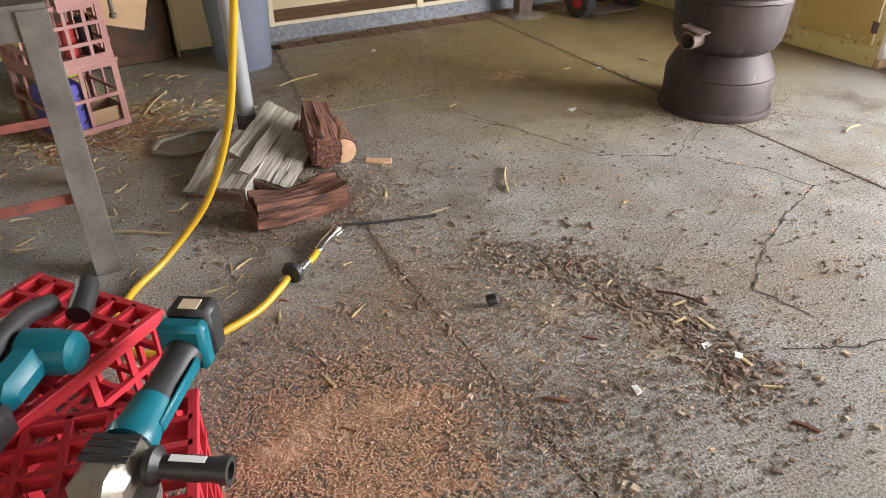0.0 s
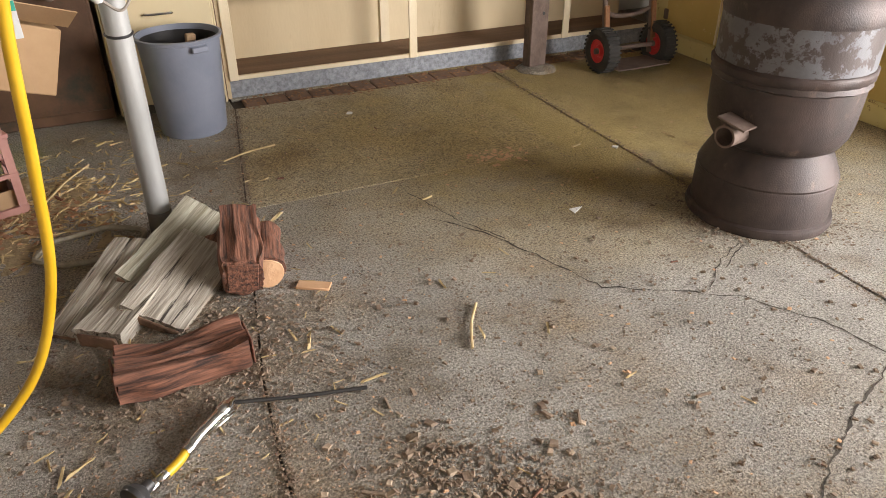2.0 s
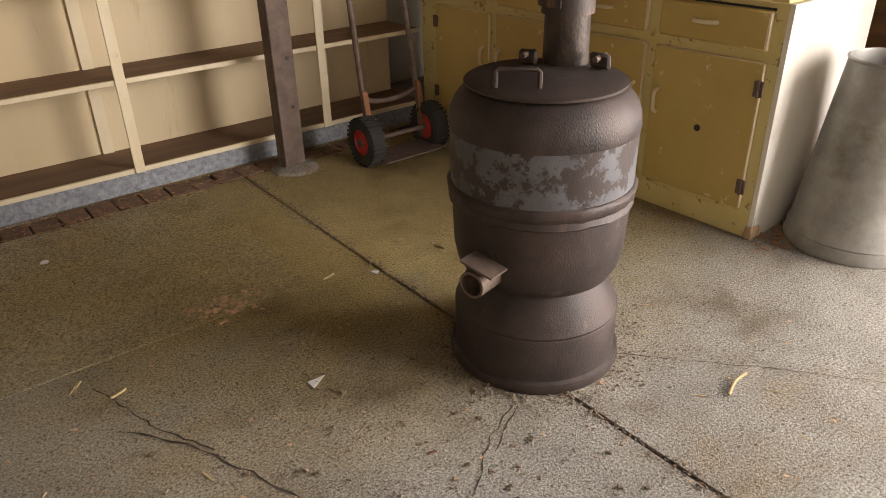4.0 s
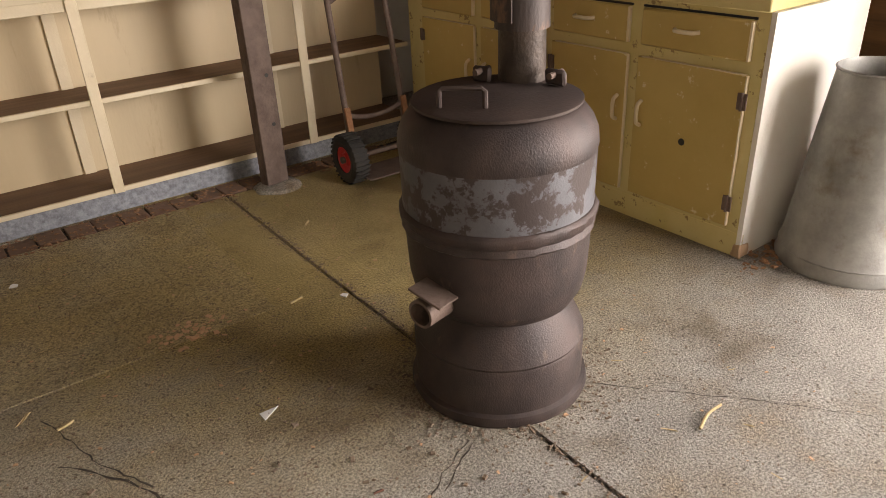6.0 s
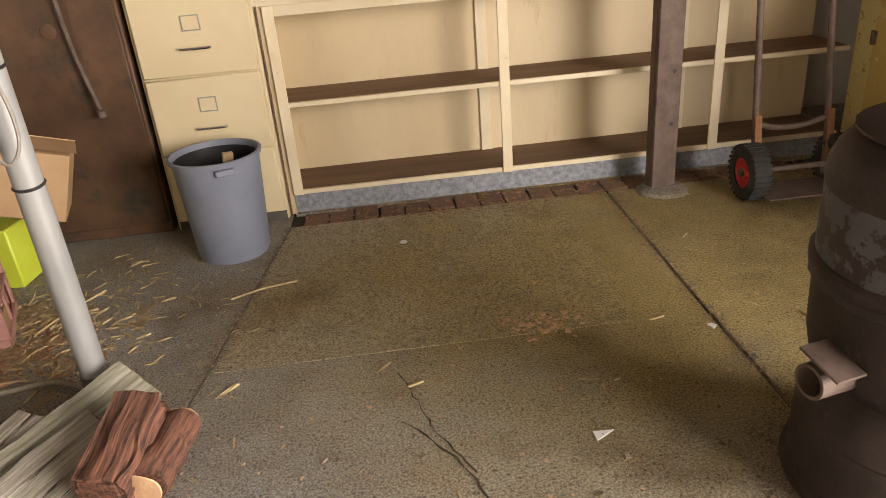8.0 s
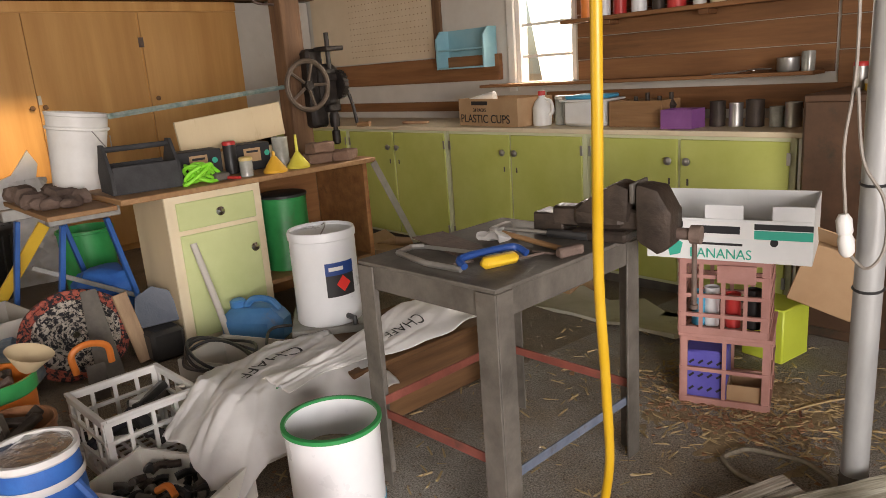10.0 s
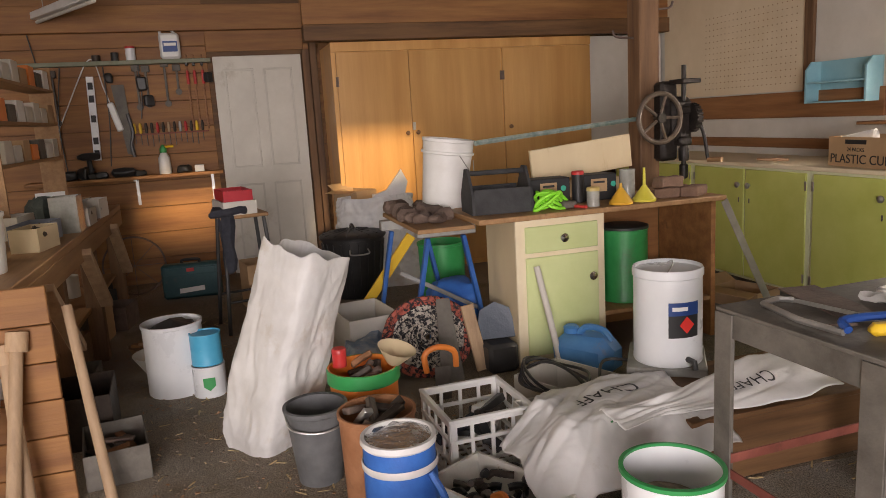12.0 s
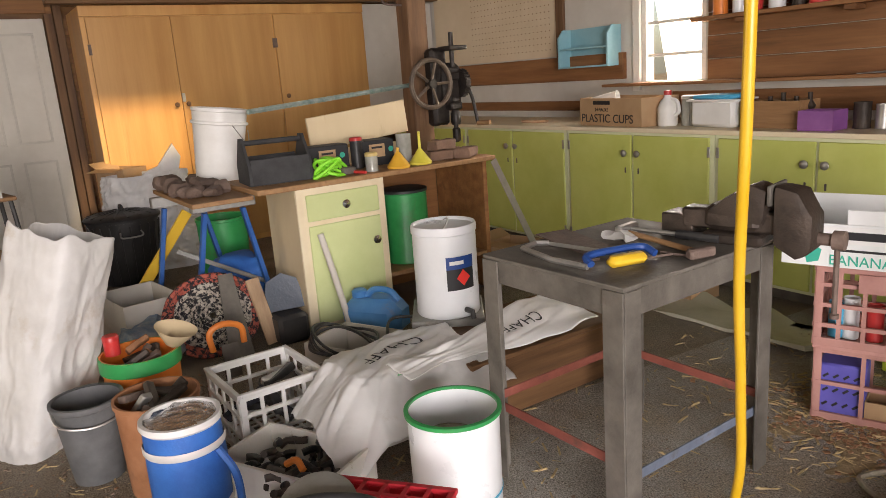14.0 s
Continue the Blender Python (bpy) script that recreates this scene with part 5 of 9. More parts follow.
part("nozzle", tube([(0.315, 0.0, 0.02), (0.40, -0.115, 0.012), (0.50, -0.245, 0.008)], 0.0045, 6), BLACK, gun)

# red crates with power tools
crate("red_crate", 2.015, 2.005, 0.0, -12, 0.40, 0.36, 0.28, RED, "red plastic crate upside down on the floor", 3, 4, group="red crates")
crate("red_crate", 1.99, 2.41, 0.0, 38, 0.36, 0.33, 0.30, RED, "red plastic crate turned at an angle on the floor", 3, 4, group="red crates")
for nm, w, d, h in (("red_crate", 0.40, 0.36, 0.282), ("red_crate.001", 0.36, 0.33, 0.302)):
    bm = bmesh.new()
    for k in range(1, 6):
        c = -w / 2 + w * k / 6
        box(bm, c - 0.006, c + 0.006, -d / 2, d / 2, h - 0.03, h)
        c = -d / 2 + d * k / 6
        box(bm, -w / 2, w / 2, c - 0.006, c + 0.006, h - 0.0305, h - 0.0005)
    part("grid_top", bm, RED, bpy.data.objects[nm], smooth=False)

ag = thing("angle_grinder", 2.10, 1.955, 0.285, 57, "cordless angle grinder, teal and black with an alloy gear head", "angle grinder")
part("gear_head", rough_up(B(-0.06, 0.07, -0.042, 0.042, 0.012, 0.085, 0.022), 0.003, 25), surf("bronze_alloy", (0.30, 0.27, 0.22), (0.44, 0.40, 0.34), 14, 0.35, 0.7, 0.08, dirt=(0.12, 0.1, 0.08)), ag, "bronze alloy gear head")
for k in range(4):
    part("vent", B(0.0, 0.012, -0.038, 0.038, 0.084, 0.087, 0.001, pose(0.015 + k * 0.014 - 0.02, 0, 0, 0, 0, 0)), BLACK, ag)
part("motor_housing", lathe([(0.040, 0.06), (0.042, 0.075), (0.036, 0.10), (0.034, 0.15)], 24, m=pose(0, 0, 0.047, 0, 90, 0)), TEAL, ag)
part("grip", lathe([(0.033, 0.145), (0.028, 0.18), (0.030, 0.25), (0.036, 0.285)], 24, m=pose(0, 0, 0.047, 0, 90, 0)), BLACK, ag)
part("side_stripe", B(0.10, 0.26, -0.038, -0.030, 0.035, 0.06, 0.003), TEAL, ag)
part("battery_foot", B(0.275, 0.315, -0.043, 0.043, 0.008, 0.105, 0.010), TEAL, ag)
bt = part("battery", B(0.316, 0.375, -0.041, 0.041, 0.004, 0.11, 0.010), BLACK, ag)
part("battery_plate", B(0.325, 0.355, -0.018, 0.018, 0.1102, 0.1125, 0.001), CREAM, bt)
part("battery_label", B(0.3752, 0.3765, -0.02, 0.02, 0.03, 0.085), PAPER, bt)
part("side_handle", lathe([(0.012, 0.04), (0.030, 0.055), (0.030, 0.065), (0.018, 0.075), (0.020, 0.12), (0.0185, 0.15), (0.021, 0.165), (0.021, 0.175), (0.013, 0.176), (0.013, 0.165)], 20, m=pose(0.02, 0.0, 0.055, 90, 0, 0)), BLACK, ag)
part("handle_mark", B(-0.006, 0.006, -0.142, -0.088, 0.0195, 0.0205, 0, pose(0.02, 0.0, 0.055)), PAPER, ag)
part("disc_guard", lathe([(0.066, -0.016), (0.066, 0.006), (0.02, 0.010)], 28, m=pose(-0.005, 0, 0.012)), STEEL_DARK, ag)

cs = thing("circular_saw", 2.01, 2.27, 0.304, 58, "cordless circular saw, teal and black, lying on a red crate", "circular saw")
part("blade_guard", lathe([(0.088, -0.014), (0.095, -0.010), (0.095, 0.012), (0.08, 0.018), (0.03, 0.020)], 36, m=pose(0.01, 0.085, 0.04, 24, 0, 0)), surf("dull_alloy", (0.34, 0.32, 0.27), (0.46, 0.44, 0.39), 10, 0.4, 0.6, 0.06, dirt=(0.2, 0.16, 0.1)), cs, "dull alloy blade guard")
part("base_plate", B(-0.15, 0.13, 0.045, 0.13, 0.001, 0.006, 0.002), STEEL, cs)
part("motor", lathe([(0.040, 0.0), (0.042, 0.05), (0.038, 0.09), (0.028, 0.10)], 24, m=pose(0.03, 0.02, 0.046, 90, 0, 0)), TEAL, cs)
part("handle", tube([(0.17, 0.05, 0.045), (0.10, 0.055, 0.07), (0.0, 0.05, 0.078), (-0.10, 0.035, 0.06)], 0.020, 12), BLACK, cs)
part("front_knob", tube([(0.15, -0.01, 0.035), (0.205, 0.0, 0.045), (0.235, 0.01, 0.05)], 0.023, 12), BLACK, cs)
part("body", rough_up(B(-0.10, 0.06, -0.035, 0.03, 0.012, 0.075, 0.018), 0.006, 18), TEAL, cs)
sb = part("battery", B(-0.20, -0.11, -0.045, 0.035, 0.004, 0.066, 0.010), BLACK, cs)
part("battery_plate", B(-0.175, -0.135, -0.02, 0.012, 0.0662, 0.068, 0.001), CREAM, sb)

# ---- north wall over the green cupboards ----
GLOW = part("garden_backdrop", B(-6.0, 6.0, 14.0, 14.05, -1.0, 7.0), GARDEN)
tagged(GLOW, "bright sunlit garden outside the window", "backdrop", kind="structure")
win = thing("window_1", -0.2, NORTH, 1.14, 0, "small white-framed sash window, bright outside", "window", kind="structure")
for a in ((0.0, 0.53, -0.02, 0.08, 0.0, 0.035), (0.0, 0.53, 0.0, 0.08, 0.685, 0.72), (0.0, 0.035, 0.0, 0.08, 0.0355, 0.6845), (0.495, 0.53, 0.0, 0.08, 0.0355, 0.6845), (0.036, 0.494, 0.02, 0.05, 0.20, 0.222), (0.036, 0.494, 0.02, 0.05, 0.42, 0.442)):
    part("frame", B(*a), WHITE_PAINT, win)
part("architrave", B(-0.065, -0.002, -0.03, -0.003, -0.03, 0.9, 0.003), WHITE_PAINT, win)
glass = part("pane", B(0.036, 0.494, 0.034, 0.037, 0.036, 0.684), plain("window_glass", (1, 1, 1), 0.02), win)
glass.data.materials[0].node_tree.nodes["Principled BSDF"].inputs["Transmission Weight"].default_value = 1.0
glass.visible_shadow = False

peg = thing("pegboard", -2.82, NORTH - 0.004, 1.40, 0, "cream perforated pegboard on the wall", "pegboard")
part("board", B(0, 1.76, -0.008, 0, 0, 1.2), PEGBOARD, peg)
holes = bmesh.new()
for i in range(22):
    for j in range(13):
        box(holes, 0.62 + i * 0.05 - 0.004, 0.62 + i * 0.05 + 0.004, -0.0095, -0.0082, 0.06 + j * 0.05 - 0.004, 0.06 + j * 0.05 + 0.004)
tagged(part("holes", holes, BOARD_X, peg, smooth=False), kind="stuff")
part("batten", B(1.765, 1.85, -0.03, -0.0, -0.03, 1.2, 0.003), TIMBER, peg, "dark timber batten")
bm_ = thing("wall_rail", -2.82, NORTH - 0.004, 1.20, 0, "rough dark red-brown timber rail along the wall", "timber rail")
part("rail", B(0, 2.48, -0.045, -0.001, 0.0, 0.19, 0.004), BOARD_X, bm_)
lr = thing("low_wall_rail", -2.82, NORTH - 0.004, 0.97, 0, "low dark timber rail behind the worktop", "timber rail")
part("rail", B(0, 2.3, -0.03, -0.001, 0.0, 0.075, 0.003), BOARD_X, lr)
part("rail", B(2.9, 4.9, -0.02, -0.001, 0.0, 0.13, 0.003), BOARD_X, lr)
ws = thing("wall_shelf", -0.42, NORTH - 0.03, 1.150, 0, "long narrow red-brown shelf board under the window", "shelf")
part("board", B(0, 2.36, -0.16, 0.0, 0.0, 0.02, 0.003), BOARD_X, ws)
hs = thing("wall_shelf", 0.34, NORTH - 0.03, 1.535, 0, "high weathered shelf holding a row of old tins", "shelf")
part("board", B(0, 1.55, -0.15, 0.0, 0.0, 0.025, 0.003), BOARD_X, hs)
for x in (0.3, 0.95):
    part("bracket", B(x, x + 0.06, -0.12, -0.01, -0.03, -0.001, 0.003), BOARD_X, hs)
rnd = random.Random(12)
x = 0.46
for k in range(9):
    r = rnd.uniform(0.035, 0.055)
    tin(x + r, NORTH - 0.10, 1.561, r, rnd.uniform(0.11, 0.19), (ORANGE, WHITE_TIN, RED_PAINT, WHITE_TIN, IRON, RED_PAINT, WHITE_PLASTIC, CREAM, STEEL)[k], "old_tin", ("old orange-labelled tin on the high shelf", "old white tin on the high shelf", "old red tin on the high shelf", "dusty white tin on the high shelf", "dark rusty tin on the high shelf", "red and white tin on the high shelf", "white plastic tub on the high shelf", "cream tin on the high shelf", "dull steel tin on the high shelf")[k], "tin", group="tins on the high shelf")
    x += 2 * r + rnd.uniform(0.02, 0.06)

bs = thing("blue_wall_shelf", -0.90, NORTH - 0.02, 1.30, 0, "small pale blue painted wooden wall shelf with two tiers", "wall shelf")
part("back", B(0, 0.52, -0.012, 0.0, 0, 0.29), PALE_BLUE, bs)
for x0 in (0.0, 0.505):
    part("side", prism([(0.0, 0.0), (-0.13, 0.0), (-0.13, 0.23), (-0.08, 0.29), (0.0, 0.29)], x0, x0 + 0.015, m=Matrix(((0, 0, 1, 0), (1, 0, 0, -0.0125), (0, 1, 0, 0), (0, 0, 0, 1)))), PALE_BLUE, bs)
for z in (0.0, 0.135):
    part("shelf", B(0.0155, 0.5045, -0.14, -0.0125, z, z + 0.012, 0.002), PALE_BLUE, bs)

# things on the worktop
ZT = 0.916
def open_carton(name, x, y, z, rz, w, d, h, material, label, category="carton", th=0.004, flaps=True):
    t = thing(name, x, y, z, rz, label, category)
    for a in ((-w / 2, w / 2, -d / 2, -d / 2 + th, 0, h), (-w / 2, w / 2, d / 2 - th, d / 2, 0, h), (-w / 2, -w / 2 + th, -d / 2 + th, d / 2 - th, 0, h), (w / 2 - th, w / 2, -d / 2 + th, d / 2 - th, 0, h), (-w / 2 + th, w / 2 - th, -d / 2 + th, d / 2 - th, 0, th)):
        part("wall", B(*a), material, t)
    if flaps:
        part("flap", B(-w / 2, w / 2, -0.002, 0.002, 0, d * 0.4, 0, pose(0, -d / 2 + 0.002, h, 100, 0, 0)), material, t)
        part("flap", B(-0.002, 0.002, -d / 2, d / 2, 0, d * 0.4, 0, pose(-w / 2 + 0.002, 0, h, 0, -60, 0)), material, t)
    return t


cups = open_carton("cup_carton", 0.04, 5.52, ZT, -9, 0.64, 0.30, 0.18, CARD, "open brown carton printed with plastic cups lettering", flaps=False)
words("PLASTIC CUPS", 0.078, INK, cups, pose(-0.03, -0.1515, 0.045, 90, 0, 0), "print", 1.1)
words("24 PACKS", 0.034, INK, cups, pose(-0.08, -0.1515, 0.104, 90, 0, 0), "print")
part("print_bar", B(-0.17, 0.01, -0.1525, -0.1512, 0.138, 0.164), INK, cups)
cp = thing("paper_cups", -0.22, 5.50, ZT + 0.006, 0, "stack of white paper cups lying in the carton", "paper cups")
part("cups", lathe([(0.03, 0), (0.04, 0.2), (0.036, 0.2), (0.0, 0.01)], 18, m=pose(-0.05, 0, 0.14, 0, 80, 20)), WHITE_PLASTIC, cp)
wd = thing("wooden_mallet", -0.85, 5.48, ZT, 12, "pale wooden offcut lying on the worktop", "offcut")
part("wood", B(-0.12, 0.12, -0.02, 0.02, 0.001, 0.02, 0.006), SAWN, wd)
jug = thing("bottle", 0.42, 5.46, ZT, 0, "white plastic bottle with handle and red cap", "bottle")
part("body", lathe([(0.055, 0), (0.06, 0.01), (0.06, 0.11), (0.045, 0.15), (0.022, 0.175), (0.02, 0.19)], 20), WHITE_PLASTIC, jug)
part("cap", lathe([(0.024, 0.188), (0.024, 0.215), (0, 0.217)], 16), RED_PAINT, jug)
part("handle", tube([(0.05, 0, 0.06), (0.085, 0, 0.09), (0.07, 0, 0.15), (0.02, 0, 0.165)], 0.011, 8), WHITE_PLASTIC, jug)
for x, m in ((0.53, GLASSY), (0.585, GLASSY)):
    tin(x, 5.52, ZT, 0.042, 0.16, m, "glass_jar", "glass jar of small shells on the worktop", "jar", STEEL, "jars on the worktop")
tb_ = thing("plastic_tub", 0.775, 5.50, ZT, 0, "white plastic tub with a blue lid", "tub")
part("body", B(-0.145, 0.145, -0.1, 0.1, 0, 0.16, 0.02), WHITE_PLASTIC, tb_)
part("lid", B(-0.13, 0.13, -0.10, 0.10, 0.161, 0.185, 0.008), CYAN, tb_)
part("rim", B(-0.165, 0.165, -0.11, 0.11, 0.148, 0.160, 0.003), WHITE_PLASTIC, tb_)
open_carton("wooden_box", 1.12, 5.52, ZT, 0, 0.34, 0.2, 0.145, WOOD, "open brown wooden box of small parts", "box", 0.012, False)
open_carton("purple_tub", 1.415, 5.42, ZT, 0, 0.18, 0.14, 0.10, MAGENTA, "small purple plastic tub", "tub", 0.006, False)
for k, (x, r, h) in enumerate(((1.56, 0.04, 0.13), (1.66, 0.035, 0.12), (1.76, 0.045, 0.135), (1.87, 0.035, 0.10), (1.95, 0.04, 0.12))):
    tin(x, 5.52, ZT, r, h, (IRON, STEEL, IRON, GLASSY, STEEL)[k], "old_tin", "old dull tin of parts on the worktop", "tin", group="tins on the worktop")
for k in range(4):
    oc = thing("pump_part", 1.06 + k * 0.075, 5.53, ZT + 0.013, k * 40, "greasy metal part standing in the wooden box", "machine part", "parts in the wooden box")
    part("body", lathe([(0.02, 0), (0.02, 0.08), (0.03, 0.10), (0.012, 0.13), (0.012, 0.15 + 0.02 * (k % 2))], 12), IRON, oc)
pot = thing("steel_pot", 1.80, 5.80, 1.172, 0, "small dull steel pot on the narrow shelf", "pot")
part("body", lathe([(0.05, 0), (0.056, 0.008), (0.056, 0.07), (0.06, 0.072), (0.052, 0.066), (0, 0.06)], 20), STEEL, pot)
for k in range(5):
    sp_ = thing("spanner", 1.45 + k * 0.05, 5.81, 1.171 + 0.004 * k, 20 + 35 * k, "loose steel spanner on the narrow shelf", "spanner", "spanners on the shelf")
    part("body", B(-0.07, 0.07, -0.008, 0.008, 0, 0.006, 0.002), STEEL, sp_)
gj = thing("screw_jar", 1.90, 5.80, 1.171, 0, "glass jar of screws", "jar")
part("body", lathe([(0.032, 0), (0.034, 0.09), (0.03, 0.10)], 16), GLASSY, gj)
floor_box = open_carton("floor_carton", -0.55, 5.02, 0.0, 15, 0.34, 0.24, 0.12, CARD, "open brown carton of scraps on the floor")
open_carton("floor_carton", 0.85, 5.08, 0.0, -5, 0.30, 0.22, 0.16, CARD, "brown carton on the floor by the cupboards")

# papers on the shelf unit
pp = thing("paper_stack", 3.42, 5.42, 0.926, 5, "loose stack of papers in a plastic sleeve", "papers")
part("papers", B(-0.15, 0.15, -0.11, 0.11, 0, 0.012, 0.002), surf("faded_paper", (0.50, 0.54, 0.46), (0.64, 0.66, 0.58), 9, 0.4, bump=0.1), pp)

# ---- west end: cupboard, door, tool wall ----
wr = thing("plywood_wardrobe", -2.86, 2.72, 0, 0, "tall varnished orange plywood cupboard with three doors", "cupboard")
part("body", B(-0.6, 0.0, 0.0, 2.43, 0.0, 2.02), PLY, wr)
part("stile", B(0.0005, 0.018, 0.0, 0.035, 0.0, 1.94, 0.002), PLY, wr)
part("header", B(0.0005, 0.022, 0.0, 2.43, 1.945, 2.025, 0.003), PLY, wr)
for k, (a, b, s) in enumerate(((0.04, 0.665, 1), (0.672, 1.525, -1), (1.545, 2.425, 1))):
    d = part("door", B(0.001, 0.019, a, b, 0.05, 1.938, 0.002), PLY, wr)
    ky = {0: b - 0.045, 1: a + 0.04, 2: a + 0.05}[k]
    part("knob", lathe([(0.008, 0.0), (0.008, 0.012), (0.018, 0.018), (0.02, 0.03), (0.012, 0.038), (0.0, 0.039)], 16, m=pose(0.019, ky, 1.24, 0, 90, 0)), TIMBER, d)
    for z in (0.3, 1.7):
        part("hinge", B(0.019, 0.022, (a if s > 0 else b) - 0.012, (a if s > 0 else b) + 0.012, z - 0.04, z + 0.04), STEEL_RUSTY, d)
part("hasp", B(0.0195, 0.026, 0.672, 0.70, 1.26, 1.33, 0.003), STEEL, wr)
wp = thing("lining_board", -2.88, 5.155, 0, 0, "plain off-white lining board beside the plywood cupboard", "panel")
part("panel", B(-0.02, 0.0, 0.0, 0.78, 0.92, 2.02), LINING, wp)

hd = thing("roof_beam", -2.80, 2.5, 2.03, 0, "heavy rough-sawn pine beam above the plywood cupboard", "beam", kind="structure")
part("beam", B(-0.06, 0.06, 0.0, NORTH - 2.51, 0.0, 0.13, 0.004), TIMBER_Y, hd)
part("beam", B(-0.03, 0.03, 0.0, NORTH - 2.51, 0.132, 0.36, 0.004), BOARD, hd)
tw = thing("tool_wall_boards", WEST + 0.002, -1.2, 0.0, 0, "wide orange-brown pine boards lining the tool wall", "wall boards", kind="structure")
z = 0.0
k = 0
while z < 2.7:
    h = 0.235
    part("board", B(0.0, 0.018 + 0.003 * (k % 2), 0.0, 2.93, z + 0.002, min(z + h, 2.7) - 0.002, 0.003), BOARD, tw)
    part("board", B(0.0, 0.018, 3.80, 4.4, z + 0.002, min(z + h, 2.7) - 0.002, 0.003), BOARD, tw)
    z += h
    k += 1
part("board", B(0.0, 0.022, 2.931, 3.80, 2.06, 2.27, 0.003), BOARD, tw)
wplate = thing("wall_plate", WEST + 0.03, -1.2, 2.24, 0, "rough pine wall plate above the tool wall", "beam", kind="structure")
part("beam", B(0.0, 0.09, 0.0, 3.85, 0.0, 0.22, 0.004), BOARD, wplate)
dr1 = thing("door_1", WEST + 0.025, 1.775, 0.0, 0, "old white-painted panelled timber door, closed and grubby", "door", kind="structure")
part("leaf", B(0.0, 0.03, 0.0, 0.79, 0.01, 2.015, 0.003), DOOR_WHITE, dr1)
for y0, y1, z0, z1 in ((0.09, 0.35, 0.15, 0.85), (0.44, 0.70, 0.15, 0.85), (0.09, 0.35, 1.0, 1.9), (0.44, 0.70, 1.0, 1.9)):
    pn = bmesh.new()
    for a in ((y0, y1, z0, z0 + 0.018), (y0, y1, z1 - 0.018, z1), (y0, y0 + 0.018, z0 + 0.018, z1 - 0.018), (y1 - 0.018, y1, z0 + 0.018, z1 - 0.018)):
        box(pn, 0.0305, 0.040, a[0], a[1], a[2], a[3], 0.002)
    part("panel_moulding", pn, DOOR_WHITE, dr1)
part("jamb", B(0.0, 0.07, 0.80, 0.865, 0.0, 2.05, 0.003), TIMBER, dr1)
part("jamb", B(0.02, 0.11, 0.868, 0.93, 0.0, 2.25, 0.003), TIMBER, dr1)

# tool rack
XW = WEST + 0.03
rk = thing("tool_rail_shelf", XW, 0.0, 1.965, 0, "greenish painted narrow shelf rail with hooks along the tool wall", "shelf rail")
part("board", B(0.0, 0.10, -0.6, 1.76, 0.0, 0.035, 0.003), surf("old_green_paint", (0.20, 0.22, 0.15), (0.28, 0.29, 0.21), 8, 0.7, bump=0.1, dirt=(0.2, 0.12, 0.07)), rk)
jg = thing("oil_jug", XW + 0.06, 1.43, 2.001, 90, "dusty white plastic oil jug with a blue label", "jug")
part("body", B(-0.085, 0.085, -0.05, 0.05, 0, 0.22, 0.02), WHITE_PLASTIC, jg)
part("handle", tube([(-0.07, 0, 0.21), (-0.065, 0, 0.265), (0.0, 0, 0.275), (0.05, 0, 0.215)], 0.013, 8), WHITE_PLASTIC, jg)
part("label", B(-0.055, 0.065, -0.0525, -0.0508, 0.06, 0.15), INK_BLUE, jg)
part("label_bar", B(-0.045, 0.055, -0.0545, -0.0532, 0.11, 0.135), PAPER, jg)
tin(XW + 0.06, 1.10, 2.001, 0.04, 0.10, WHITE_TIN, "small_tin", "small white tin with red lid on the rail", "tin", RED_PAINT)
tin(XW + 0.06, 0.97, 2.001, 0.03, 0.07, BLACK, "small_tin", "small dark tin on the rail", "tin")
tin(XW + 0.06, 0.82, 2.001, 0.035, 0.05, IRON, "small_tin", "small rusty tin on the rail", "tin")
tsx = thing("tool_shelf", XW, 0.15, 0.975, 0, "pale pine shelf on steel brackets below the tools", "shelf")
part("board", B(0.0, 0.20, 0.0, 1.61, 0.0, 0.028, 0.003), BOARD, tsx)
for y in (0.85, 1.5):
    part("bracket", B(0.0, 0.012, y, y + 0.025, -0.24, -0.001), STEEL, tsx)
    part("bracket", B(0.0125, 0.17, y, y + 0.025, -0.014, -0.001), STEEL, tsx)
sb_ = thing("spray_bottle", XW + 0.11, 1.27, 1.004, 0, "cloudy pump spray bottle with a green head", "spray bottle")
part("body", lathe([(0.05, 0), (0.052, 0.01), (0.05, 0.14), (0.03, 0.18), (0.022, 0.19)], 20), WHITE_PLASTIC, sb_)
part("head", lathe([(0.03, 0.188), (0.03, 0.22), (0.015, 0.25), (0, 0.26)], 16), GREEN, sb_)
part("spout", tube([(0, 0, 0.235), (0.0, 0.05, 0.24), (0, 0.09, 0.238)], 0.010, 8), YELLOW, sb_)
sbx_ = thing("small_box", XW + 0.10, 1.56, 1.004, 0, "small white carton on the tool shelf", "carton")
part("box", B(-0.03, 0.03, -0.04, 0.04, 0, 0.06, 0.002), PAPER, sbx_)
for k, (y, h) in enumerate(((0.50, 0.07), (0.62, 0.10), (0.74, 0.05), (0.95, 0.06), (1.05, 0.05), (1.43, 0.06))):
    cl = thing("shelf_clutter", XW + 0.10, y, 1.004, k * 50, "dark greasy tool part lying on the tool shelf", "tool part", "clutter on the tool shelf")
    part("lump", rough_up(B(-0.05, 0.05, -0.05, 0.05, 0, h, 0.01), 0.02, 18, 2, k * 3.1), BLACK, cl)
sr = thing("screwdriver_rack", XW, 1.02, 1.355, 0, "red strip rack holding a row of screwdrivers and punches", "tool rack")
part("strip", B(0.0, 0.03, 0.0, 0.66, 0.0, 0.012, 0.002), RED_BAR, sr)
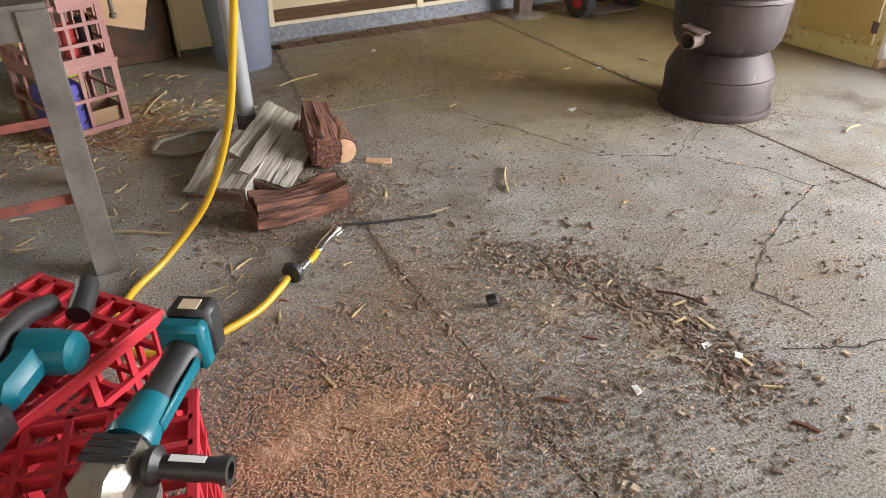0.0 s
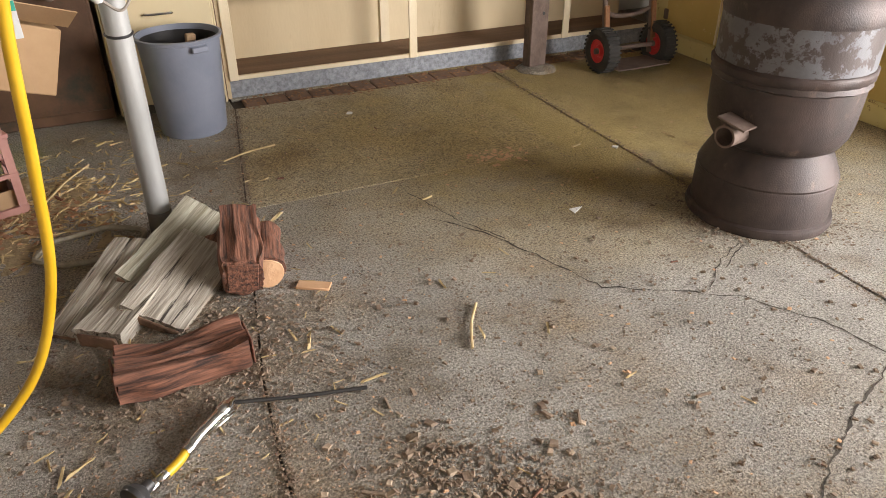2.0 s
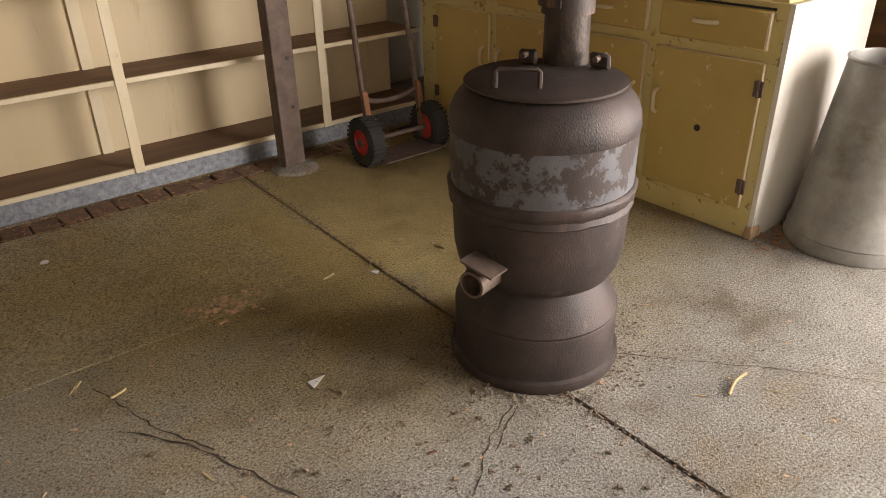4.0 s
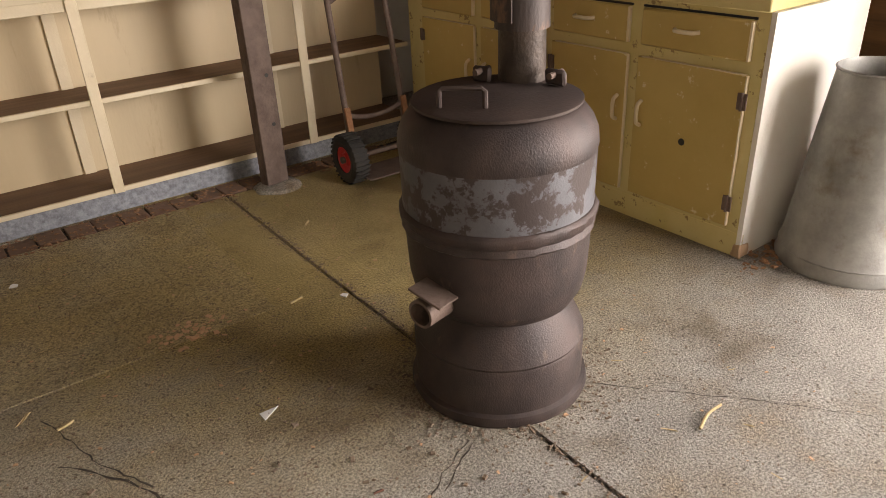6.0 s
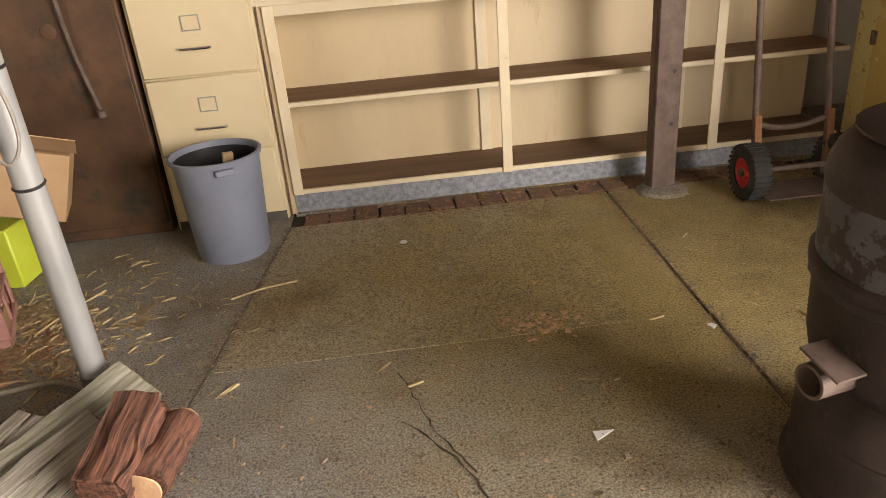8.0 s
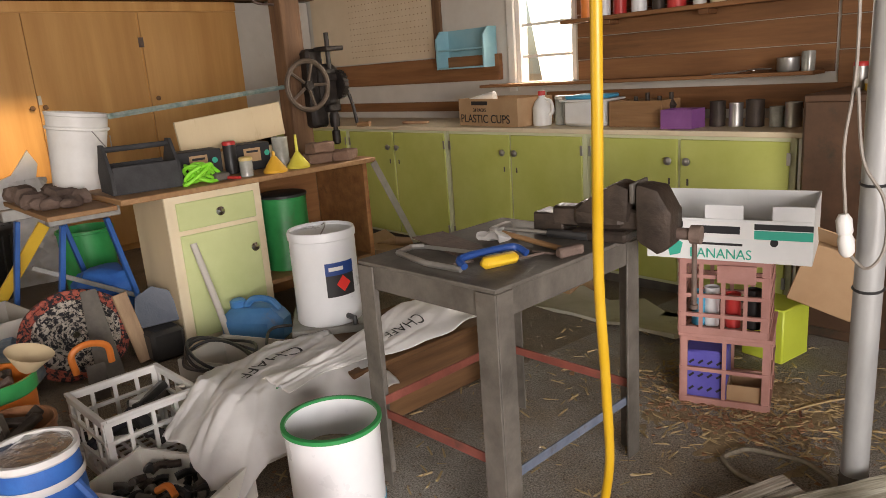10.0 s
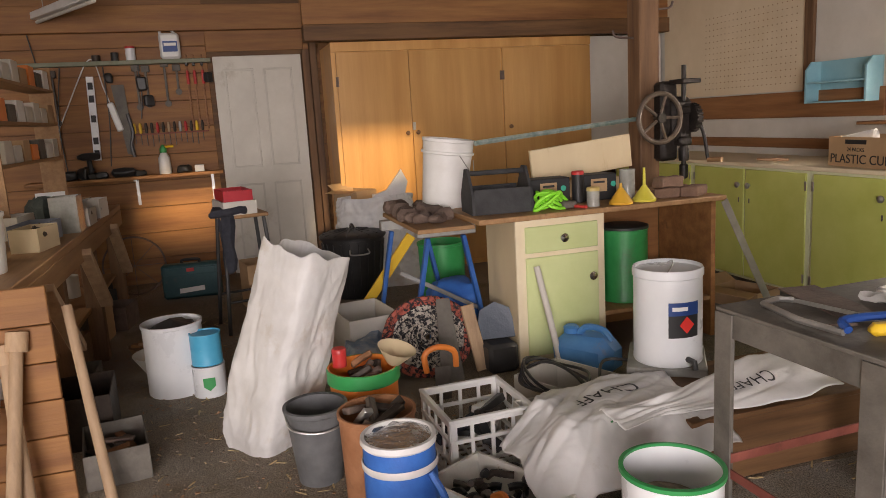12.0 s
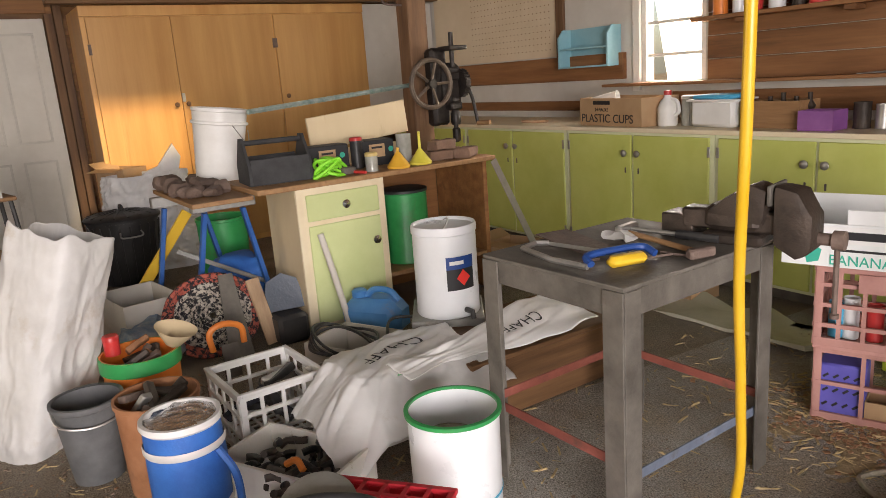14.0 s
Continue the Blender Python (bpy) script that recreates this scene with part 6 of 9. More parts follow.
for k in range(13):
    c = (YELLOW, YELLOW, IRON, IRON, RED_PAINT, IRON, WOOD_Z, IRON, STEEL, RED_PAINT, IRON, YELLOW, IRON)[k]
    sd = thing("screwdriver", XW + 0.02, 1.05 + k * 0.048, 1.37, 0, ("screwdriver with a yellow handle in the rack" if c is YELLOW else "screwdriver with a dark handle in the rack"), "screwdriver", "screwdrivers in the rack")
    part("handle", lathe([(0.008, 0), (0.013, 0.01), (0.014, 0.06), (0.009, 0.09), (0, 0.092)], 10), c, sd)
    part("blade", tube([(0, 0, 0.0), (0, 0, -0.09 - 0.01 * (k % 4))], 0.004, 6), STEEL_DARK, sd)
lv = thing("spirit_level", XW + 0.02, 0.72, 1.16, 0, "aluminium spirit level with black windows hanging on the wall", "spirit level", rx=-2)
part("body", B(0.0, 0.02, -0.03, 0.03, 0, 0.72, 0.002), WHITE_TIN, lv)
for z in (0.06, 0.17, 0.36, 0.53, 0.64):
    part("window", B(0.0205, 0.022, -0.02, 0.02, z - 0.03, z + 0.03), INK, lv)
for k, (y0_, z0_, y1_, z1_, sag) in enumerate(((0.30, 2.3, 0.42, 1.05, 0.03), (0.52, 1.96, 0.47, 1.02, -0.04), (0.86, 1.96, 0.82, 1.1, 0.02), (1.14, 1.96, 1.12, 1.5, 0.02))):
    ck = thing("hanging_cord", XW + 0.03, 0, 0, 0, "thin black cord hanging down the tool wall", "cord", "cords on the tool wall")
    part("cord", tube([(0, y0_, z0_), (0.01, (y0_ + y1_) / 2 + sag, (z0_ + z1_) / 2), (0, y1_, z1_)], 0.005, 6), BLACK, ck)
for k, (y, z, h) in enumerate(((1.16, 1.86, 0.12), (1.20, 1.70, 0.10), (1.72, 1.88, 0.09), (0.90, 1.90, 0.08))):
    gk = thing("spring_clamp", XW + 0.05, y, z - h, k * 30, "black spring clamp gripping the rail shelf", "clamp", "spring clamps")
    part("body", rough_up(B(-0.03, 0.03, -0.04, 0.04, 0, h, 0.012), 0.012, 22, 1, k), BLACK, gk)
cdr = thing("cordless_drill", XW + 0.11, 0.66, 1.004, 20, "dark cordless drill standing on its battery on the tool shelf", "drill")
part("battery", B(-0.05, 0.05, -0.035, 0.035, 0.0, 0.05, 0.008), BLACK, cdr)
part("grip", B(-0.02, 0.02, -0.02, 0.02, 0.05, 0.17, 0.010), BLACK, cdr)
part("motor", lathe([(0.03, -0.09), (0.034, -0.02), (0.03, 0.06), (0.016, 0.10), (0.0, 0.105)], 16, m=pose(0, 0, 0.195, 90, 0, 20)), BLACK, cdr)
bbg = thing("blower_bag", XW + 0.12, 0.93, 1.004, 0, "black cloth pouch slumped on the tool shelf", "pouch")
part("pouch", rough_up(B(-0.06, 0.06, -0.11, 0.11, 0.0, 0.075, 0.03), 0.015, 14, 1), BLACK, bbg)
hsw = thing("chainsaw_bar", XW + 0.03, 0.95, 1.25, 0, "dark greasy chainsaw bar with its chain hanging on the tool wall", "chainsaw bar")
part("blade", prism([(0.05, -0.06), (0.085, -0.05), (0.06, 0.55), (-0.045, 0.55), (0.02, -0.05)], 0, 0.006, m=pose(0.003, 0, 0, 90, 0, 90)), STEEL_DARK, hsw)
part("chain", tube([(0.015, 0.075, -0.08), (0.015, 0.06, 0.02), (0.015, 0.085, 0.14), (0.015, 0.06, 0.30)], 0.016, 6), BLACK, hsw)
for k, (y, z, L_, mtl, lb) in enumerate(((1.12, 1.60, 0.33, STEEL_DARK, "long steel wrench hanging on the tool wall"), (1.20, 1.62, 0.30, STEEL_DARK, "open-ended spanner hanging on the tool wall"), (1.36, 1.62, 0.34, STEEL_DARK, "dark spanner hanging on the tool wall"), (1.46, 1.72, 0.2, STEEL_DARK, "short steel bracket hanging on the tool wall"), (0.45, 1.5, 0.4, IRON, "rusty iron tool hanging on the tool wall"))):
    t = thing("wrench", XW + 0.015, y, z, 0, lb, "wrench", "tools on the wall")
    part("shaft", B(0.0, 0.012, -0.010, 0.010, 0.0, L_, 0.003), mtl, t)
    part("jaw", lathe([(0.028, 0), (0.028, 0.014)], 14, m=pose(0, 0, 0, 0, 90, 0)), mtl, t)
    part("head", B(0.0, 0.016, -0.035, 0.035, L_ - 0.02, L_ + 0.04, 0.006), mtl, t)
for k, y in enumerate((1.55, 1.61, 1.68)):
    t = thing("sash_clamp", XW + 0.02, y, 1.38, 0, "long thin bar clamp with a red grip hanging on the rail", "clamp", "bar clamps")
    part("bar", B(0.0, 0.008, -0.008, 0.008, 0.0, 0.66, 0.002), RUST_RED, t)
    part("grip", lathe([(0.012, 0), (0.014, 0.02), (0.012, 0.12)], 10, m=pose(0.03, 0.0, 0.40)), RED_PAINT, t)
    part("jaw", B(0.0, 0.07, -0.012, 0.012, 0.56, 0.60, 0.004), BLACK, t)
cd = thing("extension_lead", XW + 0.02, 0.60, 1.40, 0, "white power cord looped over the rail with a socket block", "power cord")
part("cord", tube([(0, -0.18, 0.0), (0, -0.10, 0.15), (0.0, 0.05, 0.45), (0.02, 0.14, 0.60), (0.02, 0.20, 0.60), (0.01, 0.24, 0.40), (0.01, 0.28, 0.25)], 0.006, 6), WHITE_PLASTIC, cd)
part("block", B(-0.0, 0.03, -0.03, 0.03, 0, 0.26, 0.012, pose(0, 0.34, 0.0, 14, 0, 0)), WHITE_PLASTIC, cd)
so = thing("power_socket", XW, 0.38, 1.35, 0, "white double power socket on the tool wall", "socket")
part("plate", B(0, 0.02, -0.07, 0.07, 0, 0.09, 0.004), WHITE_PLASTIC, so)
part("plug", B(0.0205, 0.06, -0.05, -0.005, 0.02, 0.065, 0.008), BLACK, so)

# fluorescent lamp, unlit
fl = thing("batten_light", -3.0, 0.72, 2.34, 30, "unlit white fluorescent batten hanging from the rafters", "lamp")
part("body", B(-0.6, 0.6, -0.04, 0.04, 0.0, 0.06, 0.006), WHITE_PLASTIC, fl)
part("tube", tube([(-0.58, 0, -0.02), (0.58, 0, -0.02)], 0.014, 10), LINING, fl)
part("rod", tube([(-0.4, 0, 0.06), (-0.4, 0, 0.44)], 0.004, 6), STEEL, fl)
part("rod", tube([(0.4, 0, 0.06), (0.4, 0, 0.44)], 0.004, 6), STEEL, fl)

# case by the wall
mc = thing("tool_case", -2.85, 1.41, 0.0, 84, "dark teal plastic power tool case standing on the floor", "tool case")
part("shell", B(-0.235, 0.235, 0.0, 0.11, 0.0, 0.29, 0.02), TEAL_DARK, mc)
part("rib", B(-0.20, 0.20, -0.006, -0.0005, 0.20, 0.26, 0.004), TEAL_DARK, mc)
part("handle", tube([(-0.07, 0.055, 0.285), (-0.06, 0.055, 0.315), (0.06, 0.055, 0.315), (0.07, 0.055, 0.285)], 0.012, 8), BLACK, mc)
part("latch", B(-0.03, 0.03, -0.010, -0.0065, 0.225, 0.255, 0.002), RED_PAINT, mc)
part("mark", prism([(-0.10, 0.0), (0.10, 0.015), (0.10, 0.055), (-0.10, 0.04)], 0, 0.002, m=pose(0.0, -0.0008, 0.045, 90, 0, 0)), PAPER, mc)
hoop = thing("wheel_rim", -3.2, 0.95, 0.0, 0, "thin old wheel rim leaning on the tool wall", "wheel rim")
part("hoop", tube([(0.0, 0.25 * math.cos(a), 0.26 + 0.25 * math.sin(a)) for a in [i * math.pi / 12 for i in range(25)]], 0.008, 6, steps=2), STEEL_RUSTY, hoop)
for k in range(4):
    a = k * math.pi / 4
    part("spoke", tube([(0, 0.245 * math.cos(a), 0.26 + 0.245 * math.sin(a)), (0, -0.245 * math.cos(a), 0.26 - 0.245 * math.sin(a))], 0.003, 5), STEEL_RUSTY, hoop)

# ---- left workbench ----
lb_ = thing("timber_workbench", 0.52, 1.02, 0.0, 0, "long old pine workbench with a boarded end panel, full of clutter", "workbench")
part("top", B(-3.1, 0.0, -0.75, -0.04, 0.81, 0.85, 0.004), WOOD, lb_)
part("front_rail", B(-3.1, -0.02, -0.055, -0.041, 0.70, 0.808, 0.003), WOOD, lb_)
part("lower_shelf", B(-3.0, -0.05, -0.72, -0.12, 0.32, 0.345, 0.003), WOOD, lb_)
for x in (-3.0, -1.9, -0.95):
    part("leg", B(x - 0.045, x + 0.045, -0.15, -0.06, 0.0, 0.809, 0.004), TIMBER, lb_)
    part("leg", B(x - 0.045, x + 0.045, -0.72, -0.63, 0.0, 0.809, 0.004), TIMBER, lb_)
    part("brace", B(-0.02, 0.02, -0.035, 0.035, 0, 0.62, 0.003, pose(x + 0.05, -0.03, 0.36, 0, 50, 0)), WOOD_Z, lb_)
for k in range(6):
    part("end_board", B(0.004, 0.026, -0.72, 0.075 - 0.002 * (k % 2), 0.002 + k * 0.142, 0.14 + k * 0.142, 0.003), BOARD, lb_, "")

def bucket(name, x, y, z, r0, r1, h, material, label, category="bucket", th=0.004, inside=None, rx=0, ry=0, group=""):
    t = thing(name, x, y, z, 0, label, category, group, rx=rx, ry=ry)
    part("body", lathe([(r0, 0.0), (r0 * 1.01, 0.008), (r1, h - 0.02), (r1 * 1.04, h - 0.016), (r1 * 1.04, h), (r1 - th, h), (r1 - th, h - 0.02), (r0 - th, 0.012), (0.0, 0.011)], 36), material, t)
    return t


bucket("white_tub", 0.15, 0.76, 0.851, 0.12, 0.135, 0.24, WHITE_PLASTIC, "white plastic tub on the pine workbench", "tub", group="tubs on the pine workbench")
bucket("white_tub", -0.15, 0.68, 0.851, 0.09, 0.10, 0.32, WHITE_PLASTIC, "tall white plastic pail on the pine workbench", "pail", group="tubs on the pine workbench")
part("blue_band", lathe([(0.101, 0.24), (0.103, 0.27)], 28, caps=False), INK_BLUE, bpy.data.objects["white_tub.001"])
bag_ = thing("tool_bag", -1.55, 0.72, 0.851, 25, "dark green canvas tool bag slumped on the workbench", "bag")
part("bag", rough_up(B(-0.22, 0.22, -0.12, 0.12, 0, 0.16, 0.05), 0.05, 6, 3), surf("dark_green_canvas", (0.02, 0.03, 0.028), (0.05, 0.06, 0.055), 16, 0.9, bump=0.3), bag_)
for v in bag_.children[0].data.vertices:
    v.co.z = max(v.co.z, 0.001)
part("mark", B(-0.08, 0.08, -0.001, 0.001, 0, 0.035, 0, pose(0.12, -0.02, 0.17, 20, 0, 80)), PAPER, bag_)
rnd = random.Random(31)
clut = ((-0.45, 0.86, 0.22, 0.13, 0.11, CREAM, "cream plastic tray of oddments on the workbench"), (-0.75, 0.80, 0.28, 0.16, 0.10, GREY_PLASTIC, "blue-grey plastic parts tray on the workbench"), (-1.0, 0.62, 0.24, 0.18, 0.12, LINING, "white tray of screws on the workbench"),
        (-1.05, 0.90, 0.16, 0.14, 0.20, GLASSY, "cloudy plastic bin of fittings on the workbench"), (-1.35, 0.92, 0.22, 0.12, 0.10, LINING, "pale plastic tray on the workbench"), (-1.75, 0.93, 0.2, 0.12, 0.12, LINING, "pale parts box on the workbench"),
        (-0.62, 0.55, 0.25, 0.16, 0.16, STEEL_DARK, "dark steel tray of scrap on the workbench"), (-2.1, 0.75, 0.26, 0.2, 0.10, CARD, "low cardboard tray on the workbench"))
for k, (x, y, w, d, h, m, lb) in enumerate(clut):
    open_carton("parts_tray", x, y, 0.851, rnd.uniform(-12, 12), w, d, h, m, lb, "tray", 0.006, False)
    fill = bmesh.new()
    for j in range(9):
        box(fill, -0.035, 0.035, -0.008, 0.008, -0.008, 0.008, 0, pose(x + rnd.uniform(-w, w) * 0.32, y + rnd.uniform(-d, d) * 0.3, 0.851 + h * 0.6 + rnd.uniform(-0.02, 0.02), rnd.uniform(-30, 30), rnd.uniform(-30, 30), rnd.uniform(0, 180)))
    sc_ = part("scrap_parts", fill, (IRON, STEEL_RUSTY, STEEL)[k % 3], smooth=False)
    tagged(sc_, "loose metal scraps in a workbench tray", "scraps", kind="stuff")
sh_ = thing("small_parts_rack", -1.97, 0.46, 1.22, 0, "pale parts rack of small drawers over the workbench", "parts rack")
for r in range(3):
    part("shelf", B(-0.7, 0.9, 0.0, 0.16, r * 0.24, r * 0.24 + 0.018), WOOD, sh_)
    for c in range(7):
        part("drawer", B(-0.66 + c * 0.21, -0.50 + c * 0.21, 0.02, 0.15, r * 0.24 + 0.019, r * 0.24 + 0.15 - 0.03 * (c % 2), 0.004), (LINING, CARD, WHITE_PLASTIC, LINING, STEEL_DARK, LINING, ORANGE)[(c * 2 + r) % 7], sh_)
part("side", B(-0.72, -0.702, 0.0, 0.16, -0.37, 0.66), WOOD, sh_)
part("side", B(0.902, 0.92, 0.0, 0.16, -0.37, 0.66), WOOD, sh_)

# handles leaning on the end panel
def handle_tool(name, foot, top, r0, r1, material, label, knob=False):
    f = Vector(foot)
    t = thing(name, f.x, f.y, 0.0, 0, label, "tool handle", "tool handles")
    a, b = Vector((0, 0, f.z)), Vector(top) - Vector((f.x, f.y, 0))
    part("handle", tube([a, (a + b) / 2 + Vector((0.004, 0, 0)), b], r0, 12, taper=r1), material, t)
    if knob:
        d = (b - a).normalized()
        part("head", tube([b - d * 0.03, b + d * 0.01, b + d * 0.04], r1 * 1.7, 12), material, t)
    return t


handle_tool("axe_handle", (0.80, 0.93, 0.0), (0.575, 0.985, 0.66), 0.026, 0.022, WOOD_Z, "long pale wooden axe handle leaning on the workbench", True)
handle_tool("axe_handle", (0.72, 0.98, 0.02), (0.575, 0.94, 0.62), 0.028, 0.020, WOOD_Z, "second wooden handle leaning on the workbench", True)
handle_tool("sledge_handle", (0.60, 1.22, 0.0), (0.40, 1.125, 0.74), 0.021, 0.019, WOOD_Z, "straight worn wooden handle leaning on the bench end")
handle_tool("post_tool", (0.83, 0.85, 0.0), (0.58, 0.90, 0.50), 0.022, 0.014, STEEL, "steel post tool leaning on the workbench", True)

# boxes on the floor by the workbench
open_carton("steel_tray", 0.27, 1.20, 0.0, 9, 0.34, 0.24, 0.145, STEEL_DARK, "grimy steel box of iron offcuts on the floor", "box", 0.004, False)
for k in range(8):
    rr = random.Random(40 + k)
    ic = thing("iron_offcut", 0.27 + rr.uniform(-0.1, 0.1), 1.20 + rr.uniform(-0.06, 0.06), 0.05 + 0.008 * k, rr.uniform(0, 180), "rusty iron offcut in the steel box", "offcut", "iron offcuts", rx=rr.uniform(-15, 15), ry=rr.uniform(-15, 15))
    part("offcut", B(-0.08, 0.08, -0.018, 0.018, 0, 0.014, 0.003), (RUST_RED, STEEL_RUSTY, IRON)[k % 3], ic)
open_carton("steel_tray", -0.15, 1.02, 0.0, 4, 0.36, 0.26, 0.24, IRON, "dark steel box of scrap under the workbench", "box", 0.005, False)
for k in range(6):
    rr = random.Random(60 + k)
    w_, d_, h_ = rr.uniform(0.2, 0.4), rr.uniform(0.15, 0.28), rr.uniform(0.10, 0.26)
    open_carton("scrap_box", -0.75 - k * 0.36, 0.80 + rr.uniform(-0.1, 0.12), 0.0, rr.uniform(-10, 10), min(w_, 0.32), d_, h_, (STEEL_DARK, TIMBER, IRON, CARD, STEEL_RUSTY, BLACK)[k], ("grimy steel box under the workbench", "old wooden box under the workbench", "dark iron box under the workbench", "worn carton under the workbench", "rusty steel box under the workbench", "black plastic box under the workbench")[k], "box", 0.006, False)
    tin(-0.62 - k * 0.37, 0.72, 0.346, 0.05 + 0.01 * (k % 2), 0.14 + 0.03 * (k % 3), (IRON, BLACK, STEEL, LINING, RUST_RED, STEEL_DARK)[k], "paint_tin", ("dark tin on the lower bench shelf", "black tin on the lower bench shelf", "steel tin on the lower bench shelf", "pale tin on the lower bench shelf", "rusty tin on the lower bench shelf", "grimy tin on the lower bench shelf")[k], "tin", group="tins on the lower shelf")

# ---- west end: heap in the middle ----
# white sack
def sack(name, x, y, rz, w, d, h, material, label, lean=(0, 0), seed=1.0):
    t = thing(name, x, y, 0, rz, label, "sack")
    bm = bmesh.new()
    n, lev = 128, 90
    rings = []
    for j in range(lev):
        f = j / (lev - 1)
        ring = []
        sq = 3.2 - 1.2 * f
        for i in range(n):
            a = 2 * math.pi * i / n
            ca, sa = math.cos(a), math.sin(a)
            k = (abs(ca) ** sq + abs(sa) ** sq) ** (-1 / sq)
            bulge = 1.0 + 0.10 * math.sin(f * 3.0) + 0.16 * max(0, 0.3 - f) - 0.12 * max(0, f - 0.8) * 5 * 0.2
            fold = 1 + 0.10 * noise.noise(Vector((ca * 2.2, sa * 2.2, f * 3 + seed))) + 0.05 * noise.noise(Vector((ca * 5 + f * 2, sa * 5, f * 11 + seed))) + 0.10 * (0.25 - abs(noise.noise(Vector((ca * 3.5 + f * 4, sa * 3.5, f * 6 + seed))))) + 0.08 * (0.25 - abs(noise.noise(Vector((ca * 8 - f * 5, sa * 8 + f * 6, f * 14 + seed)))))
            z = h * f * (1 + 0.04 * noise.noise(Vector((ca, sa, seed))) * f)
            ring.append(bm.verts.new((w / 2 * k * ca * bulge * fold + lean[0] * f, d / 2 * k * sa * bulge * fold + lean[1] * f, z)))
        rings.append(ring)
    inner = [bm.verts.new((v.co.x * 0.96, v.co.y * 0.94, v.co.z - 0.004)) for v in rings[-1]]
    low = [bm.verts.new((v.co.x * 0.85, v.co.y * 0.8, v.co.z - h * 0.25)) for v in rings[-1]]
    rings += [inner, low]
    for a, b in zip(rings, rings[1:]):
        for i in range(n):
            bm.faces.new((a[i], a[(i + 1) % n], b[(i + 1) % n], b[i]))
    bm.faces.new(rings[0][::-1])
    bm.faces.new(rings[-1])
    part("bag", bm, material, t)
    return t


def open_sack(name, x, y, rz, label):
    """A tall four-cornered woven sack, its mouth open, one corner towards the aisle, slumped folds and a turned rim."""
    t = thing(name, x, y, 0, rz, label, "sack")
    bm = bmesh.new()
    n, lev, hgt = 160, 96, 0.83
    back = Matrix.Rotation(-radians(rz), 3, "Z")
    rings = []
    for j in range(lev):
        f = j / (lev - 1)
        ring = []
        for i in range(n):
            a = 2 * math.pi * i / n
            ca, sa = math.cos(a), math.sin(a)
            sq = 7.0 - 3.4 * f
            k = (abs(ca) ** sq + abs(sa) ** sq) ** (-1 / sq)
            half = 0.165 - 0.02 * f + 0.022 * math.sin(f * 2.6) - 0.02 * max(0, 0.08 - f) * 12
            p = Vector((ca * k, sa * k * 0.92, 0)) * half
            # long slanting folds, short creases, slack towards the foot
            q1 = noise.noise(Vector((ca * 1.6 + f * 1.2, sa * 1.6, f * 2.2 + 3.0)))
            q2 = abs(noise.noise(Vector((ca * 3.2 + f * 3.5, sa * 3.2 - f * 2.0, f * 5.5))))
            q3 = abs(noise.noise(Vector((ca * 7 - f * 6, sa * 7 + f * 5, f * 13))))
            slack = 1.0 - 0.45 * f
            p *= 1 + 0.13 * (1 - 0.6 * f) * q1 + slack * (0.09 * (0.22 - q2) + 0.03 * (0.2 - q3))
            out = 0.05 * max(0, 0.16 - f) / 0.16 * (1 if ca * k > 0.6 and sa * k > 0.6 else 0.4)
            p *= 1 + out
            lean = back @ Vector((0.01 * f, 0.24 * f ** 1.15, 0))
            wide = back @ Vector((0, 1, 0))
            z = hgt * f * (1 + f * f * (-0.38 * wide.dot(p) + 0.05 * noise.noise(Vector((ca * 2, sa * 2, 9)))))
            ring.append(bm.verts.new((p.x + lean.x, p.y + lean.y, max(0.001, z))))
        rings.append(ring)
    c = sum((v.co for v in rings[-1]), Vector()) / n
    for kx, dz in ((0.985, 0.003), (0.955, -0.004), (0.93, -0.05), (0.86, -0.22), (0.80, -0.34)):
        sh = back @ Vector((0, 0.30 * dz, 0))
        rings.append([bm.verts.new((c.x + sh.x + (v.co.x - c.x) * kx, c.y + sh.y + (v.co.y - c.y) * kx, v.co.z + dz)) for v in rings[lev - 1]])
    for a, b in zip(rings, rings[1:]):
        for i in range(n):
            bm.faces.new((a[i], a[(i + 1) % n], b[(i + 1) % n], b[i]))
    bm.faces.new(rings[0][::-1])
    bm.faces.new(rings[-1])
    part("bag", bm, SACK, t)
    return t


ws_ = open_sack("white_sack", 0.26, 1.815, 38, "tall open white woven plastic sack standing on the floor")

# drums and tins on the aisle floor
wc_ = bucket("white_drum", -0.60, 1.40, 0.0, 0.15, 0.15, 0.38, WHITE_TIN, "dented white steel drum of rubbish on the floor", "drum")
jf = thing("black_bag", -0.60, 1.40, 0.20, 0, "black rubbish stuffed in the white drum", "rubbish")
part("bag", rough_up(lathe([(0.12, 0), (0.135, 0.1), (0.11, 0.16), (0.0, 0.18)], 20), 0.03, 12), BLACK, jf)
tin(-0.46, 1.565, 0.0, 0.083, 0.165, WHITE_TIN, "paint_tin", "stained white tin with a green shield mark", "tin")
part("green_mark", prism([(-0.03, 0.035), (0.03, 0.035), (0.03, -0.01), (0.0, -0.035), (-0.03, -0.01)], 0, 0.002, m=pose(0.0826, 0.0, 0.075, 90, 0, 90)), GREEN, bpy.data.objects[[o.name for o in bpy.data.objects if o.name.startswith("paint_tin")][-1]])
tin(-0.46, 1.565, 0.170, 0.078, 0.165, CYAN, "paint_tin", "light blue tin stacked on a white tin", "tin")
bw = thing("old_bowl", -0.98, 1.30, 0.0, 0, "old enamel bowls and scraps on the floor", "bowl")
part("bowl", lathe([(0.10, 0.0), (0.16, 0.10), (0.165, 0.11), (0.155, 0.105), (0.09, 0.012), (0, 0.01)], 28), LINING, bw)
